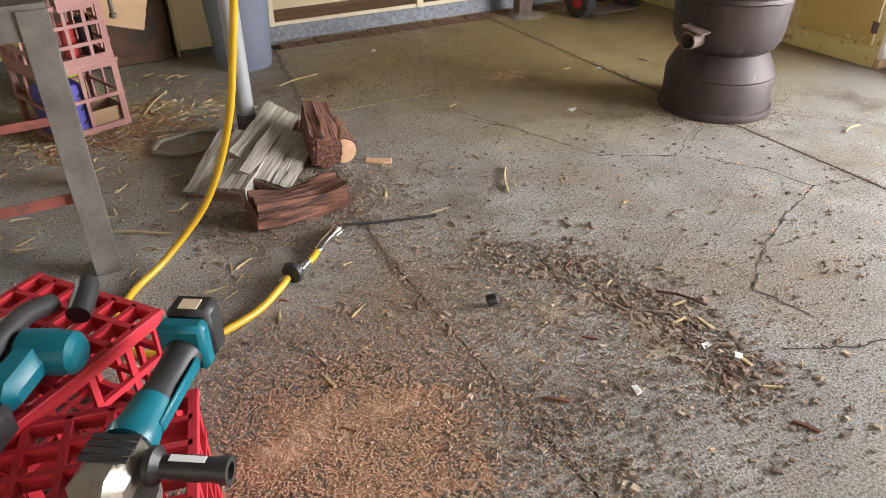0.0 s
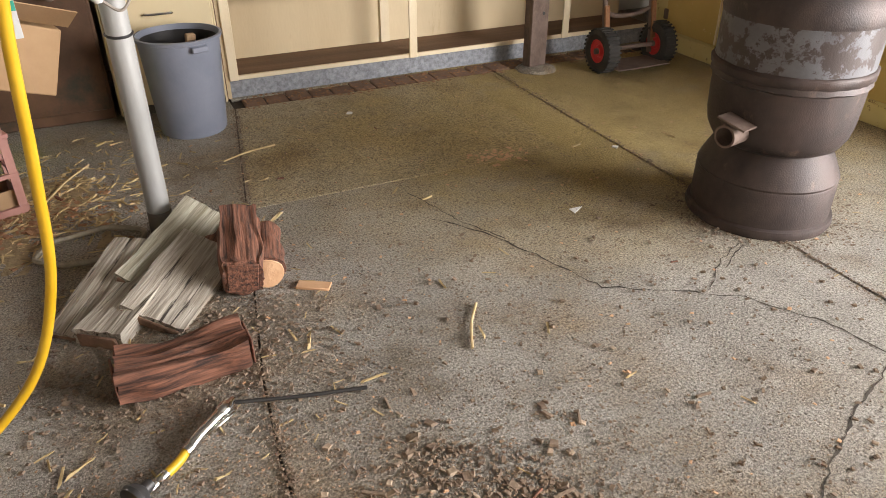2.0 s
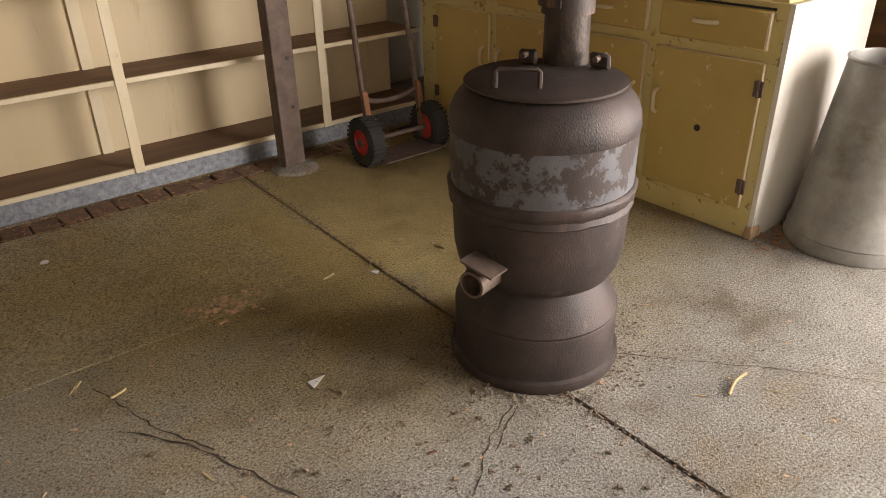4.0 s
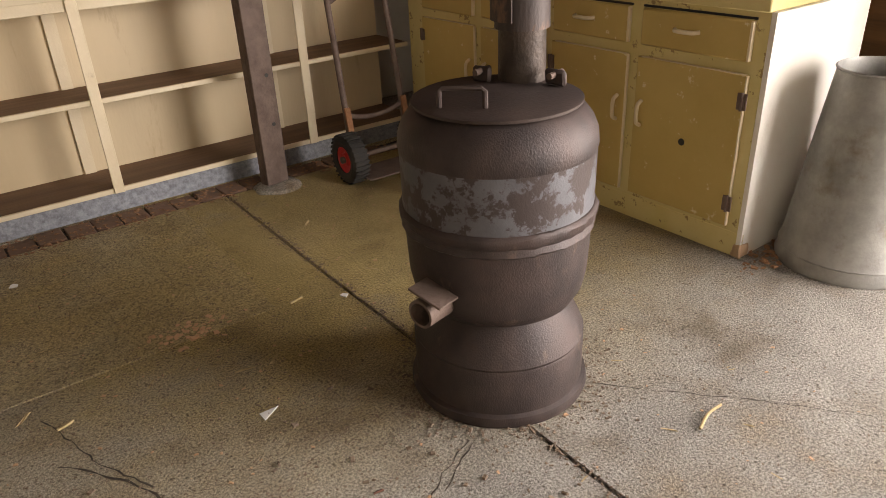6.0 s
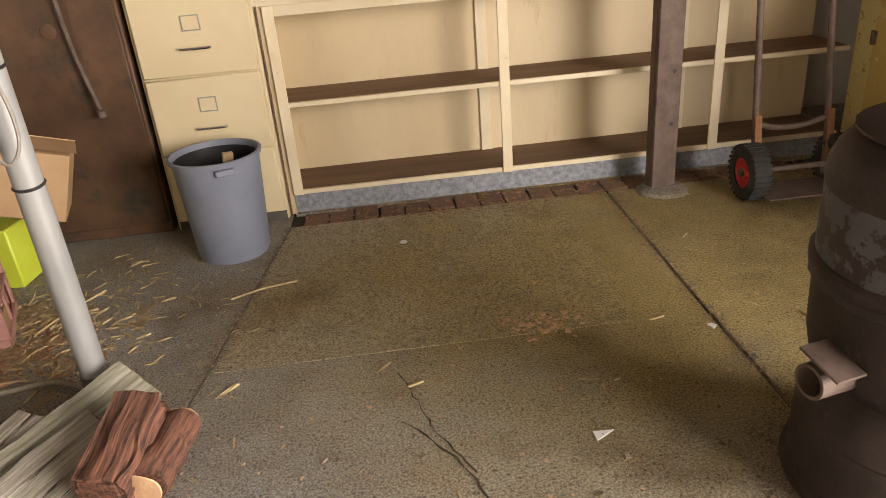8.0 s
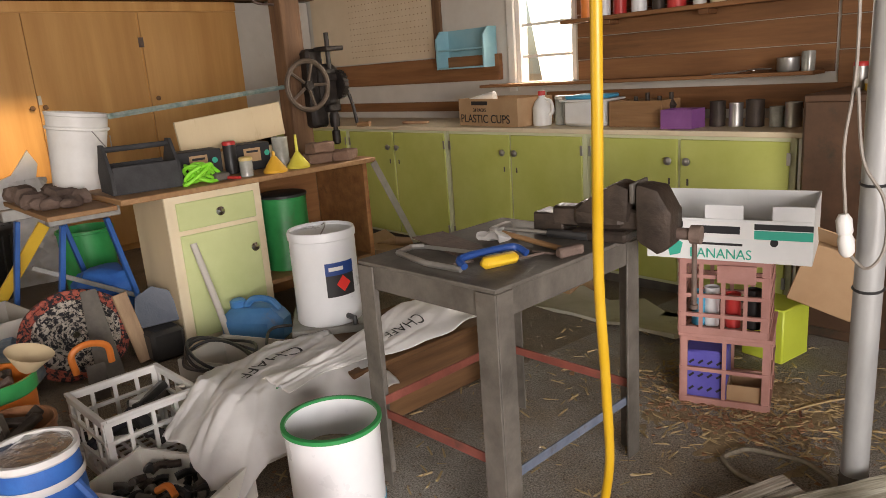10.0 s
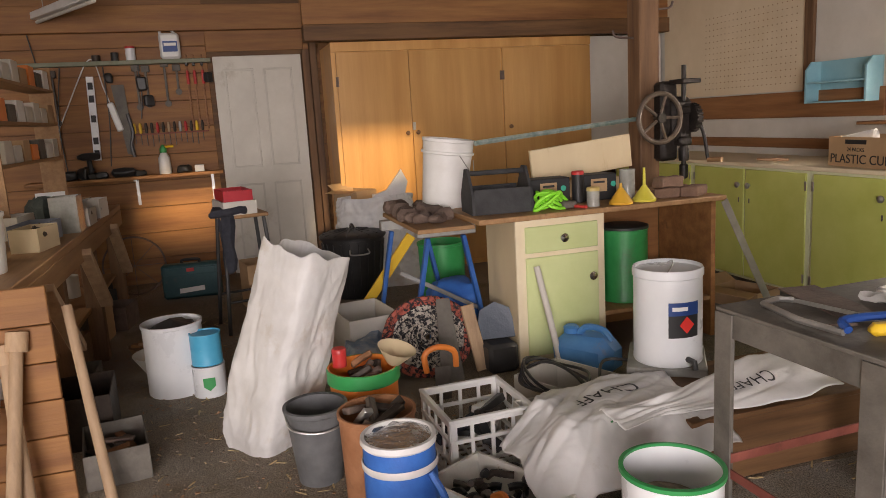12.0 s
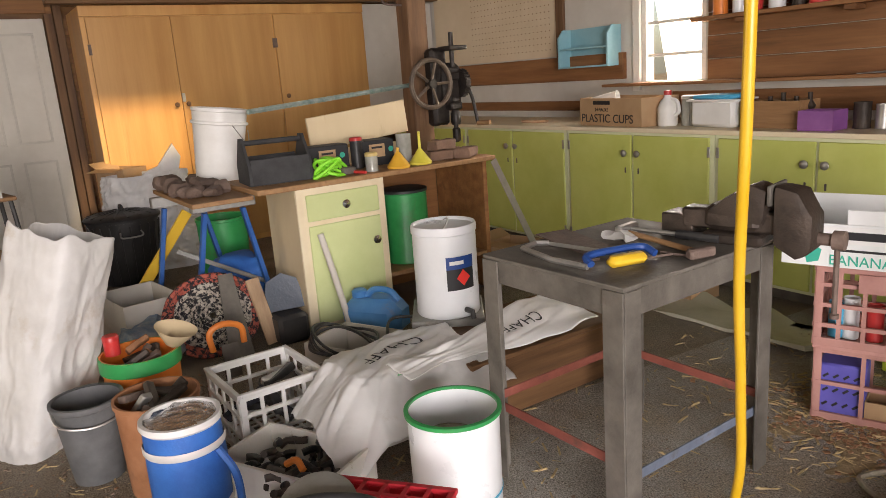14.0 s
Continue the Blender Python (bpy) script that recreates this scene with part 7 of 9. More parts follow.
rs = thing("wooden_scraps", -1.35, 1.28, 0.0, 20, "heap of wooden scraps by the workbench", "scraps")
for k in range(7):
    part("scrap", B(-0.15, 0.15, -0.03, 0.03, 0, 0.02, 0.002, pose(0, 0.05 * (k - 3), 0.02 * k, 6 * (k - 3), 5, 25 * k)), (WOOD, TIMBER, BOARD)[k % 3], rs)

# stool
sl = thing("bar_stool", -1.72, 1.83, 0.0, 10, "tall black steel stool used as a stand", "stool")
part("seat", B(-0.16, 0.16, -0.16, 0.16, 0.775, 0.80, 0.006), WOOD, sl)
for sx in (-1, 1):
    for sy in (-1, 1):
        part("leg", tube([(sx * 0.18, sy * 0.18, 0.0), (sx * 0.13, sy * 0.13, 0.774)], 0.013, 8), BLACK, sl)
    part("rung", tube([(sx * 0.165, -0.165, 0.22), (sx * 0.165, 0.165, 0.22)], 0.009, 8), BLACK, sl)
open_carton("clear_tray", -1.72, 1.80, 0.801, 12, 0.34, 0.22, 0.09, LINING, "translucent white plastic tray on the stool", "tray", 0.005, False)
open_carton("red_tray", -1.72, 1.80, 0.892, 10, 0.33, 0.19, 0.07, RED, "red plastic tray stacked on the stool", "tray", 0.005, False)
jk = thing("dark_jacket", -1.56, 1.74, 0.42, 0, "dark jacket sleeve hanging off the stool", "jacket")
part("cloth", rough_up(B(-0.03, 0.03, -0.05, 0.04, 0, 0.40, 0.02), 0.03, 9, 4), RAG, jk)
part("cloth", rough_up(B(-0.08, 0.05, -0.10, 0.14, 0.385, 0.43, 0.015), 0.03, 9, 4), RAG, jk)
cbx = open_carton("tall_carton", -2.25, 1.95, 0.0, 10, 0.30, 0.26, 0.36, CARD, "brown carton standing by the door", flaps=False)

# black bin and bag
bl = thing("dustbin", -2.25, 2.68, 0.0, 0, "black ribbed plastic dustbin with a domed lid", "dustbin")
part("body", lathe([(0.19, 0.0), (0.195, 0.01), (0.245, 0.46), (0.255, 0.462), (0.255, 0.48)], 48), BLACK, bl)
for k in range(22):
    a = 2 * math.pi * k / 22
    part("rib", tube([(0.198 * math.cos(a), 0.198 * math.sin(a), 0.02), (0.246 * math.cos(a), 0.246 * math.sin(a), 0.44)], 0.006, 6), BLACK, bl)
ld = part("lid", lathe([(0.262, 0.47), (0.266, 0.485), (0.255, 0.497), (0.20, 0.515), (0.05, 0.53), (0.0, 0.532)], 48), BLACK, bl)
for k in range(16):
    a = 2 * math.pi * k / 16
    part("lid_rib", tube([(0.06 * math.cos(a), 0.06 * math.sin(a), 0.532), (0.24 * math.cos(a), 0.24 * math.sin(a), 0.504)], 0.006, 6), BLACK, ld)
part("knob", tube([(-0.04, 0, 0.53), (-0.03, 0, 0.56), (0.03, 0, 0.56), (0.04, 0, 0.53)], 0.012, 8), BLACK, ld)
part("bail", tube([(0.245, -0.07, 0.40), (0.285, -0.065, 0.37), (0.285, 0.065, 0.37), (0.245, 0.07, 0.40)], 0.006, 8), STEEL, bl, "wire bail handle")
wb2 = sack("feed_sack", -2.50, 2.97, 80, 0.60, 0.3, 0.76, SACK, "half-full white sack leaning on the plywood cupboard", (-0.04, -0.1), 5.0)
part("peak", rough_up(prism([(-0.14, 0.0), (0.14, 0.0), (0.17, 0.16), (0.12, 0.26), (0.0, 0.10), (-0.10, 0.06)], -0.02, 0.02, m=pose(0.06, -0.10, 0.70, 90, 0, 0)), 0.02, 9), SACK, wb2)
open_carton("torn_carton", -2.66, 2.80, 0.62, 30, 0.30, 0.22, 0.18, CARD, "torn open carton resting on the sacks", flaps=True)

# trestle with rocks
tr = thing("folding_trestle", -0.54, 2.815, 0.0, 0, "folding sawhorse with blue steel legs and a board on top", "sawhorse")
part("board", B(-0.42, 0.40, -0.155, 0.155, 0.775, 0.798, 0.003), WOOD, tr)
for jx, jy in ((-0.26, -0.04), (0.14, 0.07)):
    part("jaw", B(jx - 0.03, jx + 0.03, jy - 0.17, jy + 0.17, 0.715, 0.774, 0.004), GALV, tr, "grey steel jaw")
BLUE_STEEL = surf("blue_enamelled_steel", (0.02, 0.10, 0.36), (0.035, 0.14, 0.44), 8, 0.4, 0.2, 0.05, dirt=(0.15, 0.13, 0.1), dirt_amount=0.2)
for jx, jy in ((-0.26, -0.04), (0.14, 0.07)):
    for k in (-1, 1):
        part("leg", B(-0.020, 0.020, -0.012, 0.012, 0, 0.72, 0.003, pose(jx, jy + k * 0.24, 0.0, k * 11, 0, 0)), BLUE_STEEL, tr, "blue enamelled steel leg")
part("strut", B(-0.008, 0.008, -0.012, 0.012, 0, 0.62, 0.002, pose(0.12, 0.34, 0.22, 60, 0, 0)), GALV, tr, "flat grey folding strut")
rnd = random.Random(5)
for k in range(11):
    rk_ = thing("rock", -0.60 + rnd.uniform(-0.30, 0.30), 2.80 + rnd.uniform(-0.12, 0.11), 0.799, rnd.uniform(0, 360), "rough brown lump of broken rock on the trestle board", "rock", "rocks on the trestle")
    s = rnd.uniform(0.045, 0.08)
    part("rock", rough_up(B(-s, s, -s * 0.7, s * 0.7, 0, s * 0.95, s * 0.3), 0.025, 11, 2, k * 2.3), STONE, rk_)
bkt = bucket("white_pail", -0.74, 2.985, 0.815, 0.125, 0.15, 0.42, WHITE_PLASTIC, "tall white plastic pail leaning on the trestle", "pail", rx=-7, ry=3)
part("band", lathe([(0.150, 0.33), (0.158, 0.335), (0.158, 0.345), (0.150, 0.35)], 36, caps=False), WHITE_PLASTIC, bkt)
part("wire_handle", tube([(0.15, 0.02, 0.34), (0.17, 0.08, 0.26), (0.12, 0.13, 0.23), (0.0, 0.165, 0.30)], 0.003, 6), STEEL, bkt)
lvl = thing("yellow_level", -0.92, 2.72, 0.0, 0, "yellow aluminium level leaning against the trestle", "spirit level")
part("body", B(-0.012, 0.012, -0.03, 0.03, 0, 0.62, 0.002, pose(0.0, -0.28, 0.16, -38, 0, 0)), YELLOW, lvl)
gsb = bucket("green_pail", -1.15, 3.08, 0.0, 0.14, 0.155, 0.55, GREEN, "bright green drum behind the trestle", "drum")
bx = thing("blue_crumpled_bag", -0.62, 2.98, 0.0, 0, "crumpled bright blue bag behind the trestle", "bag")
part("bag", rough_up(B(-0.14, 0.14, -0.14, 0.14, 0, 0.40, 0.05), 0.05, 6, 3), BLUE, bx)
for v in bx.children[0].data.vertices:
    v.co.z = max(v.co.z, 0.001)

# green cabinet with bench behind
gc = thing("green_cabinet", -0.085, 3.165, 0.0, 0, "old cream cabinet with a lime-green drawer and door", "cabinet")
part("body", B(-0.42, -0.002, 0.0, 0.52, 0.0, 0.80), CREAM, gc)
part("face_frame", B(-0.001, 0.014, 0.0, 0.52, 0.02, 0.80, 0.002), CREAM_TRIM, gc)
part("drawer", B(0.0145, 0.028, 0.05, 0.475, 0.625, 0.765, 0.004), LIME_PALE, gc)
dd = part("door", B(0.0145, 0.028, 0.05, 0.475, 0.06, 0.60, 0.004), LIME_PALE, gc)
for y, z in ((0.265, 0.695), (0.43, 0.47)):
    part("knob", lathe([(0.009, 0.0), (0.009, 0.012), (0.022, 0.017), (0.023, 0.026), (0.0, 0.031)], 20, m=pose(0.028, y, z, 0, 90, 0)), CHROME, gc, "round chrome knob")
stk = handle_tool("broken_shaft", (0.10, 3.32, 0.06), (-0.03, 3.26, 0.56), 0.017, 0.017, LINING, "short grey broomstick leaning on the green cabinet")
tbn = thing("plank_bench", -0.32, 2.96, 0.802, 0, "long brown timber bench top resting on the green cabinet", "bench")
part("top", B(-0.30, 0.27, 0.0, 1.50, 0.0, 0.028, 0.004), WOOD, tbn)
part("leg_panel", B(-0.28, 0.24, 1.42, 1.45, -0.80, -0.001, 0.003), BOARD, tbn)
part("back_panel", B(-0.295, -0.28, 0.73, 1.415, -0.80, -0.001), BOARD, tbn)
part("low_shelf", B(-0.28, 0.24, 0.73, 1.415, -0.58, -0.555, 0.003), WOOD, tbn)
ZB = 0.831
gd = tin(-0.28, 3.93, 0.248, 0.135, 0.42, GREEN, "green_drum", "bright green steel drum with black lid under the bench", "drum", BLACK)
tin(-0.14, 4.22, 0.248, 0.07, 0.17, CYAN, "blue_tin", "blue paint tin under the bench", "tin")
rul = thing("steel_rule", -0.02, 4.42, 0.0, 0, "long perforated steel strip leaning on the bench end", "steel strip")
part("strip", B(-0.003, 0.003, -0.022, 0.022, 0, 0.86, 0.001, pose(0.14, 0.30, 0.02, 22, 0, 0) @ pose(0, 0, 0, 0, -8, 0)), STEEL, rul)

TOTE = surf("black_grey_wood", (0.018, 0.018, 0.019), (0.05, 0.05, 0.052), 9, 0.7, bump=0.15, dirt=(0.065, 0.06, 0.055), dirt_amount=0.3)
to = thing("tool_tote", -0.33, 3.17, ZB, 84, "dark grey wooden tool tote with gabled ends", "tool tote")
for x0 in (-0.17, 0.155):
    part("end", prism([(-0.13, 0.0), (0.13, 0.0), (0.13, 0.10), (0.03, 0.24), (-0.03, 0.24), (-0.13, 0.10)], x0, x0 + 0.015, m=Matrix(((0, 0, 1, 0), (1, 0, 0, 0), (0, 1, 0, 0), (0, 0, 0, 1)))), TOTE, to)
part("side", B(-0.1545, 0.1545, -0.13, -0.118, 0.0, 0.135), TOTE, to)
part("side", B(-0.1545, 0.1545, 0.118, 0.13, 0.0, 0.135), TOTE, to)
part("floor", B(-0.1545, 0.1545, -0.1175, 0.1175, 0.0, 0.012), TOTE, to)
part("bar", tube([(-0.16, 0, 0.215), (0.16, 0, 0.215)], 0.014, 8), TOTE, to)
sg = thing("neon_strap", -0.18, 3.42, ZB, 0, "bundled neon green ratchet strap", "strap")
for k in range(5):
    a0 = k * 1.1
    part("loop", tube([(0.03 * math.cos(a0) + 0.055 * math.cos(a) * (0.6 + 0.1 * k), 0.075 * math.sin(a) + 0.015 * k - 0.03, 0.05 + 0.045 * math.sin(a + a0)) for a in [i * math.pi / 5 for i in range(11)]], 0.010, 6, steps=3), NEON, sg)
part("ratchet", B(-0.02, 0.05, 0.06, 0.14, 0.001, 0.04, 0.008), STEEL_DARK, sg)
rp = thing("red_pliers", -0.12, 3.55, ZB, 30, "red-handled pliers on the bench", "pliers")
part("body", tube([(-0.06, 0.02, 0.012), (0.0, 0, 0.012), (0.07, -0.015, 0.012)], 0.009, 8), RED_PAINT, rp)
for k, (y, w, lb) in enumerate(((3.50, 0.26, "black printed carton with a cream label on the bench"), (3.82, 0.22, "smaller black carton with a cream label on the bench"))):
    bk = thing("black_carton", -0.42, y, ZB, 86, lb, "carton", "black cartons")
    part("box", B(-w / 2, w / 2, -0.07, 0.07, 0.0, 0.15, 0.003), INK, bk)
    part("label", B(-0.05, 0.05, -0.0725, -0.0705, 0.05, 0.125), CARD, bk)
    part("label_bar", B(-0.035, 0.035, -0.074, -0.0728, 0.10, 0.112), INK, bk)
    part("green_mark", lathe([(0.016, 0), (0.016, 0.001)], 14, m=pose(0.09, -0.0705, 0.09, 90, 0, 0)), INK_GREEN, bk)
tin(-0.35, 3.68, ZB, 0.035, 0.16, BLACK, "dark_bottle", "dark bottle with a red cap behind the cartons", "bottle", RED_PAINT)
tin(-0.14, 3.66, ZB, 0.035, 0.085, GLASSY, "screw_jar", "small glass jar of screws with a brass lid", "jar", OCHRE)
tin(-0.30, 3.97, ZB, 0.045, 0.17, GLASSY, "glass_jar", "tall empty clear glass jar", "jar")
def funnel(x, y, material, label, h=0.12):
    t = thing("funnel", x, y, ZB, 0, label, "funnel", "upturned funnels")
    part("cone", lathe([(0.064, 0.0), (0.066, 0.012), (0.060, 0.02), (0.014, 0.085), (0.009, 0.09), (0.007, 0.09 + h * 0.6), (0.0, 0.09 + h * 0.6)], 28), material, t)
funnel(-0.12, 3.82, surf("orange_yellow_plastic", (0.70, 0.38, 0.03), (0.78, 0.44, 0.05), 8, 0.45, bump=0.04), "upturned orange-yellow plastic funnel", 0.04)
funnel(-0.14, 3.98, surf("lemon_plastic", (0.66, 0.58, 0.05), (0.74, 0.66, 0.09), 8, 0.45, bump=0.04), "upturned lemon-yellow plastic funnel", 0.16)
for k, (x, y, z) in enumerate(((-0.20, 4.15, 0), (-0.18, 4.16, 0.062), (-0.28, 4.26, 0), (-0.16, 4.32, 0))):
    br = thing("old_brick", x, y, ZB + z, 80 + 14 * k, "broken worn brown brick on the bench", "brick", "bricks on the bench")
    part("brick", rough_up(B(-0.075, 0.075, -0.05, 0.05, 0, 0.058, 0.006), 0.008, 20, 2, k), BRICK, br)
cpn = thing("painted_board", -0.62, 3.52, 0.93, 0, "cream painted board propped up behind the bench", "board")
part("board", B(-0.01, 0.01, 0.0, 0.68, 0.0, 0.20, 0.002, pose(0, 0, 0.0, 5, 0, 0)), CREAM, cpn)
part("leg", B(-0.05, -0.012, 0.02, 0.66, -0.93, -0.001), CREAM, cpn)
rl = thing("trim_length", -0.55, 3.12, 1.20, 0, "long thin green-edged metal trim lying across the bench", "metal trim")
part("trim", tube([(0.0, 0.02, 0.0), (-0.17, 0.65, 0.035), (-0.34, 1.28, 0.07)], 0.016, 6), surf("green_grey_trim", (0.16, 0.25, 0.22), (0.40, 0.46, 0.43), 20, 0.4, 0.3, 0.05), rl)

# post with hand drill
dp = thing("timber_post", -0.98, 4.52, 0.0, 0, "rough dark timber roof post", "post")
part("post", rough_up(B(-0.075, 0.075, -0.075, 0.075, 0, 2.73, 0.008), 0.003, 8), TIMBER, dp)
for z, s in ((1.98, 1), (1.80, -1)):
    part("peg", tube([(0.0, s * 0.07, z), (0.0, s * 0.2, z + 0.01), (0.0, s * 0.23, z + 0.05)], 0.008, 6), STEEL_RUSTY, dp)
CAST_BLACK = surf("black_cast_iron", (0.014, 0.012, 0.011), (0.05, 0.04, 0.034), 12, 0.5, 0.4, 0.2)
FLY = surf("brown_cast_iron", (0.07, 0.05, 0.035), (0.15, 0.11, 0.08), 12, 0.6, 0.2, 0.2)
dl = thing("post_drill", -0.86, 4.60, 0.0, 0, "antique cast-iron hand-cranked post drill with a spoked flywheel", "post drill")
part("frame", rough_up(B(-0.05, 0.06, -0.06, 0.07, 0.98, 1.50, 0.02), 0.008, 12, 3), CAST_BLACK, dl)
part("gear_case", rough_up(B(-0.03, 0.12, 0.0, 0.15, 1.10, 1.40, 0.04), 0.008, 12, 3), CAST_BLACK, dl)
part("collar", lathe([(0.03, 0.98), (0.034, 1.0), (0.034, 1.06), (0.024, 1.08)], 14, m=pose(0.10, 0.08, 0)), CAST_BLACK, dl)
part("spindle", tube([(0.10, 0.08, 0.92), (0.10, 0.08, 1.60)], 0.016, 10), CAST_BLACK, dl)
part("chuck", lathe([(0.012, 0.86), (0.028, 0.87), (0.028, 0.95), (0.018, 0.96)], 14, m=pose(0.10, 0.08, 0)), CAST_BLACK, dl)
part("arm", B(-0.04, 0.13, 0.03, 0.13, 1.28, 1.34, 0.012), CAST_BLACK, dl)
part("arm", B(-0.04, 0.13, 0.03, 0.13, 1.08, 1.14, 0.012), CAST_BLACK, dl)
part("top_plate", B(0.03, 0.19, 0.01, 0.15, 1.48, 1.51, 0.006), CAST_BLACK, dl)
fw = part("flywheel", tube([(0.0, 0.155 * math.cos(a), 0.155 * math.sin(a)) for a in [i * math.pi / 16 for i in range(33)]], 0.017, 8, steps=2), FLY, dl, m=pose(0.15, -0.135, 1.27))
for k in range(5):
    a = 2 * math.pi * k / 5
    part("spoke", tube([(0.0, 0.0, 0.0), (0.0, 0.15 * math.cos(a), 0.15 * math.sin(a))], 0.011, 6), FLY, fw)
part("hub", lathe([(0.03, -0.03), (0.03, 0.03)], 14, m=pose(0, 0, 0, 0, 90, 0)), CAST_BLACK, fw)
gear = bmesh.new()
lathe([(0.085, -0.02), (0.085, 0.02)], 28, gear, pose(0.12, 0.13, 1.26, 90, 0, 0))
for k in range(24):
    a = 2 * math.pi * k / 24
    box(gear, -0.006, 0.006, -0.018, 0.018, 0.082, 0.096, 0, pose(0.12, 0.13, 1.26) @ Matrix.Rotation(a, 4, "Y"))
part("gear", gear, CAST_BLACK, dl)
part("crank", tube([(0.14, 0.15, 1.26), (0.16, 0.19, 1.15), (0.18, 0.21, 0.98)], 0.012, 8), CAST_BLACK, dl)
part("crank_grip", tube([(0.18, 0.21, 0.98), (0.28, 0.24, 0.985)], 0.017, 8), WOOD, dl)

# white drum with label on a steel box
sbx = thing("steel_box", 0.80, 3.48, 0.0, -34, "dull square steel box on the floor", "box")
part("box", B(-0.17, 0.17, -0.16, 0.16, 0, 0.295, 0.006), GALV, sbx)
lab = thing("label_drum", 0.83, 3.465, 0.297, -35, "white steel drum with a hazard label and small black tap", "drum")
part("body", lathe([(0.150, 0.0), (0.155, 0.01), (0.152, 0.03), (0.152, 0.37), (0.157, 0.375), (0.157, 0.40), (0.152, 0.41), (0.146, 0.405), (0.145, 0.395), (0.0, 0.393)], 44), WHITE_TIN, lab)
def wrap(a0, a1, z0, z1, r, material, name):
    bm = bmesh.new()
    n = 10
    pv = None
    for i in range(n + 1):
        a = radians(a0 + (a1 - a0) * i / n)
        p, q = bm.verts.new((r * math.cos(a), r * math.sin(a), z0)), bm.verts.new((r * math.cos(a), r * math.sin(a), z1))
        if pv:
            bm.faces.new((pv[0], p, q, pv[1]))
        pv = (p, q)
    return part(name, bm, material, lab)
wrap(2, 56, 0.13, 0.28, 0.1535, INK, "label")
wrap(2, 56, 0.225, 0.28, 0.1545, INK_BLUE, "label_band")
wrap(8, 34, 0.245, 0.262, 0.1555, PAPER, "label_bar")
part("hazard_diamond", prism([(-0.036, 0), (0, -0.036), (0.036, 0), (0, 0.036)], 0, 0.002, m=pose(0.1545 * math.cos(radians(32)), 0.1545 * math.sin(radians(32)), 0.185, 90, 0, 122)), INK_RED, lab)
part("tap", tube([(0.15 * math.cos(radians(35)), 0.15 * math.sin(radians(35)), 0.035), (0.20 * math.cos(radians(35)), 0.20 * math.sin(radians(35)), 0.035), (0.205 * math.cos(radians(35)), 0.205 * math.sin(radians(35)), 0.005)], 0.013, 8, curve=False), BLACK, lab)
lab.scale = (0.92, 0.92, 0.98)
part("wire_handle", tube([(-0.12, 0.0, 0.40), (-0.05, 0.02, 0.42), (0.05, 0.02, 0.42), (0.12, 0, 0.40)], 0.003, 6), STEEL, lab)

jc = thing("jerry_can", 0.13, 3.46, 0.0, 35, "dusty blue plastic jerry can", "jerry can")
part("body", rough_up(B(-0.17, 0.17, -0.11, 0.11, 0, 0.21, 0.06), 0.012, 8), BLUE_PLASTIC, jc)
part("cap", lathe([(0.04, 0.20), (0.042, 0.235), (0.03, 0.245), (0, 0.246)], 18, m=pose(-0.09, 0, 0)), BLUE_PLASTIC, jc)
part("handle", tube([(-0.05, 0, 0.2), (0.0, 0, 0.245), (0.09, 0, 0.24), (0.14, 0, 0.19)], 0.018, 8), BLUE_PLASTIC, jc)
tb3 = open_carton("grey_tub", 0.62, 3.12, 0.0, 25, 0.42, 0.30, 0.20, LINING, "translucent white storage tub on the floor", "tub", 0.006, False)
hs2 = thing("black_hose", 0.60, 3.05, 0.19, 0, "tangled thin black hose draped over the tub", "hose")
for k in range(4):
    part("coil", tube([(0.22 * math.cos(a) + 0.03 * k, 0.12 * math.sin(a) - 0.02 * k, 0.03 + 0.02 * math.sin(2 * a + k)) for a in [i * math.pi / 6 for i in range(13)]], 0.007, 6, steps=3), BLACK, hs2)
part("lead", tube([(0.2, 0.1, 0.03), (0.0, 0.25, 0.05), (0.15, 0.40, 0.05), (0.3, 0.52, 0.02)], 0.007, 6), BLACK, hs2)

# braided rug, boards, handsaw
rug = thing("braided_mat", -0.16, 2.70, 0.0, 0, "oval braided rag mat in grey and red standing on edge", "mat")
RUGM = surf("braided_rag", (0.40, 0.36, 0.31), (0.60, 0.55, 0.48), 28, 0.95, bump=0.5, fine=40, dirt=(0.025, 0.025, 0.03), dirt_amount=0.66, dirt_scale=42, sharp=0.012)
RUGR = surf("red_braided_rag", (0.34, 0.07, 0.05), (0.55, 0.16, 0.11), 28, 0.95, bump=0.5, fine=40, dirt=(0.03, 0.025, 0.03), dirt_amount=0.64, dirt_scale=42, sharp=0.012)
for k in range(9):
    r = 0.03 + k * 0.023
    part("braid", tube([(0.012 * math.sin(a * 9 + k), 1.12 * r * math.cos(a), 0.215 + 0.95 * r * math.sin(a)) for a in [i * math.pi / 14 for i in range(29)]], 0.0155, 7, steps=2), RUGR if k >= 7 else RUGM, rug, m=pose(0, 0, 0, 0, -14, 0))
pk1 = thing("saw_blade", -0.02, 2.74, 0.0, 0, "dusty dark hand saw blade leaning on the mat", "saw")
part("plank", prism([(-0.062, 0.0), (0.062, 0.0), (0.042, 0.43), (-0.03, 0.43)], -0.003, 0.003, m=pose(0.02, 0.02, 0.02, 90, 0, 90) @ pose(0, 0, 0, -18, 0, 0)), STEEL_DARK, pk1)
pk2 = thing("wood_plank", -0.12, 2.97, 0.0, 0, "pale plank end leaning beside the mat", "plank")
part("plank", B(-0.012, 0.012, -0.035, 0.035, 0, 0.36, 0.003, pose(0, 0, 0.01, 8, -14, 0)), WOOD_Z, pk2)
ks = thing("black_kneeler", -0.18, 3.08, 0.0, 0, "dark ribbed plastic pedal bin lid and tub", "tub")
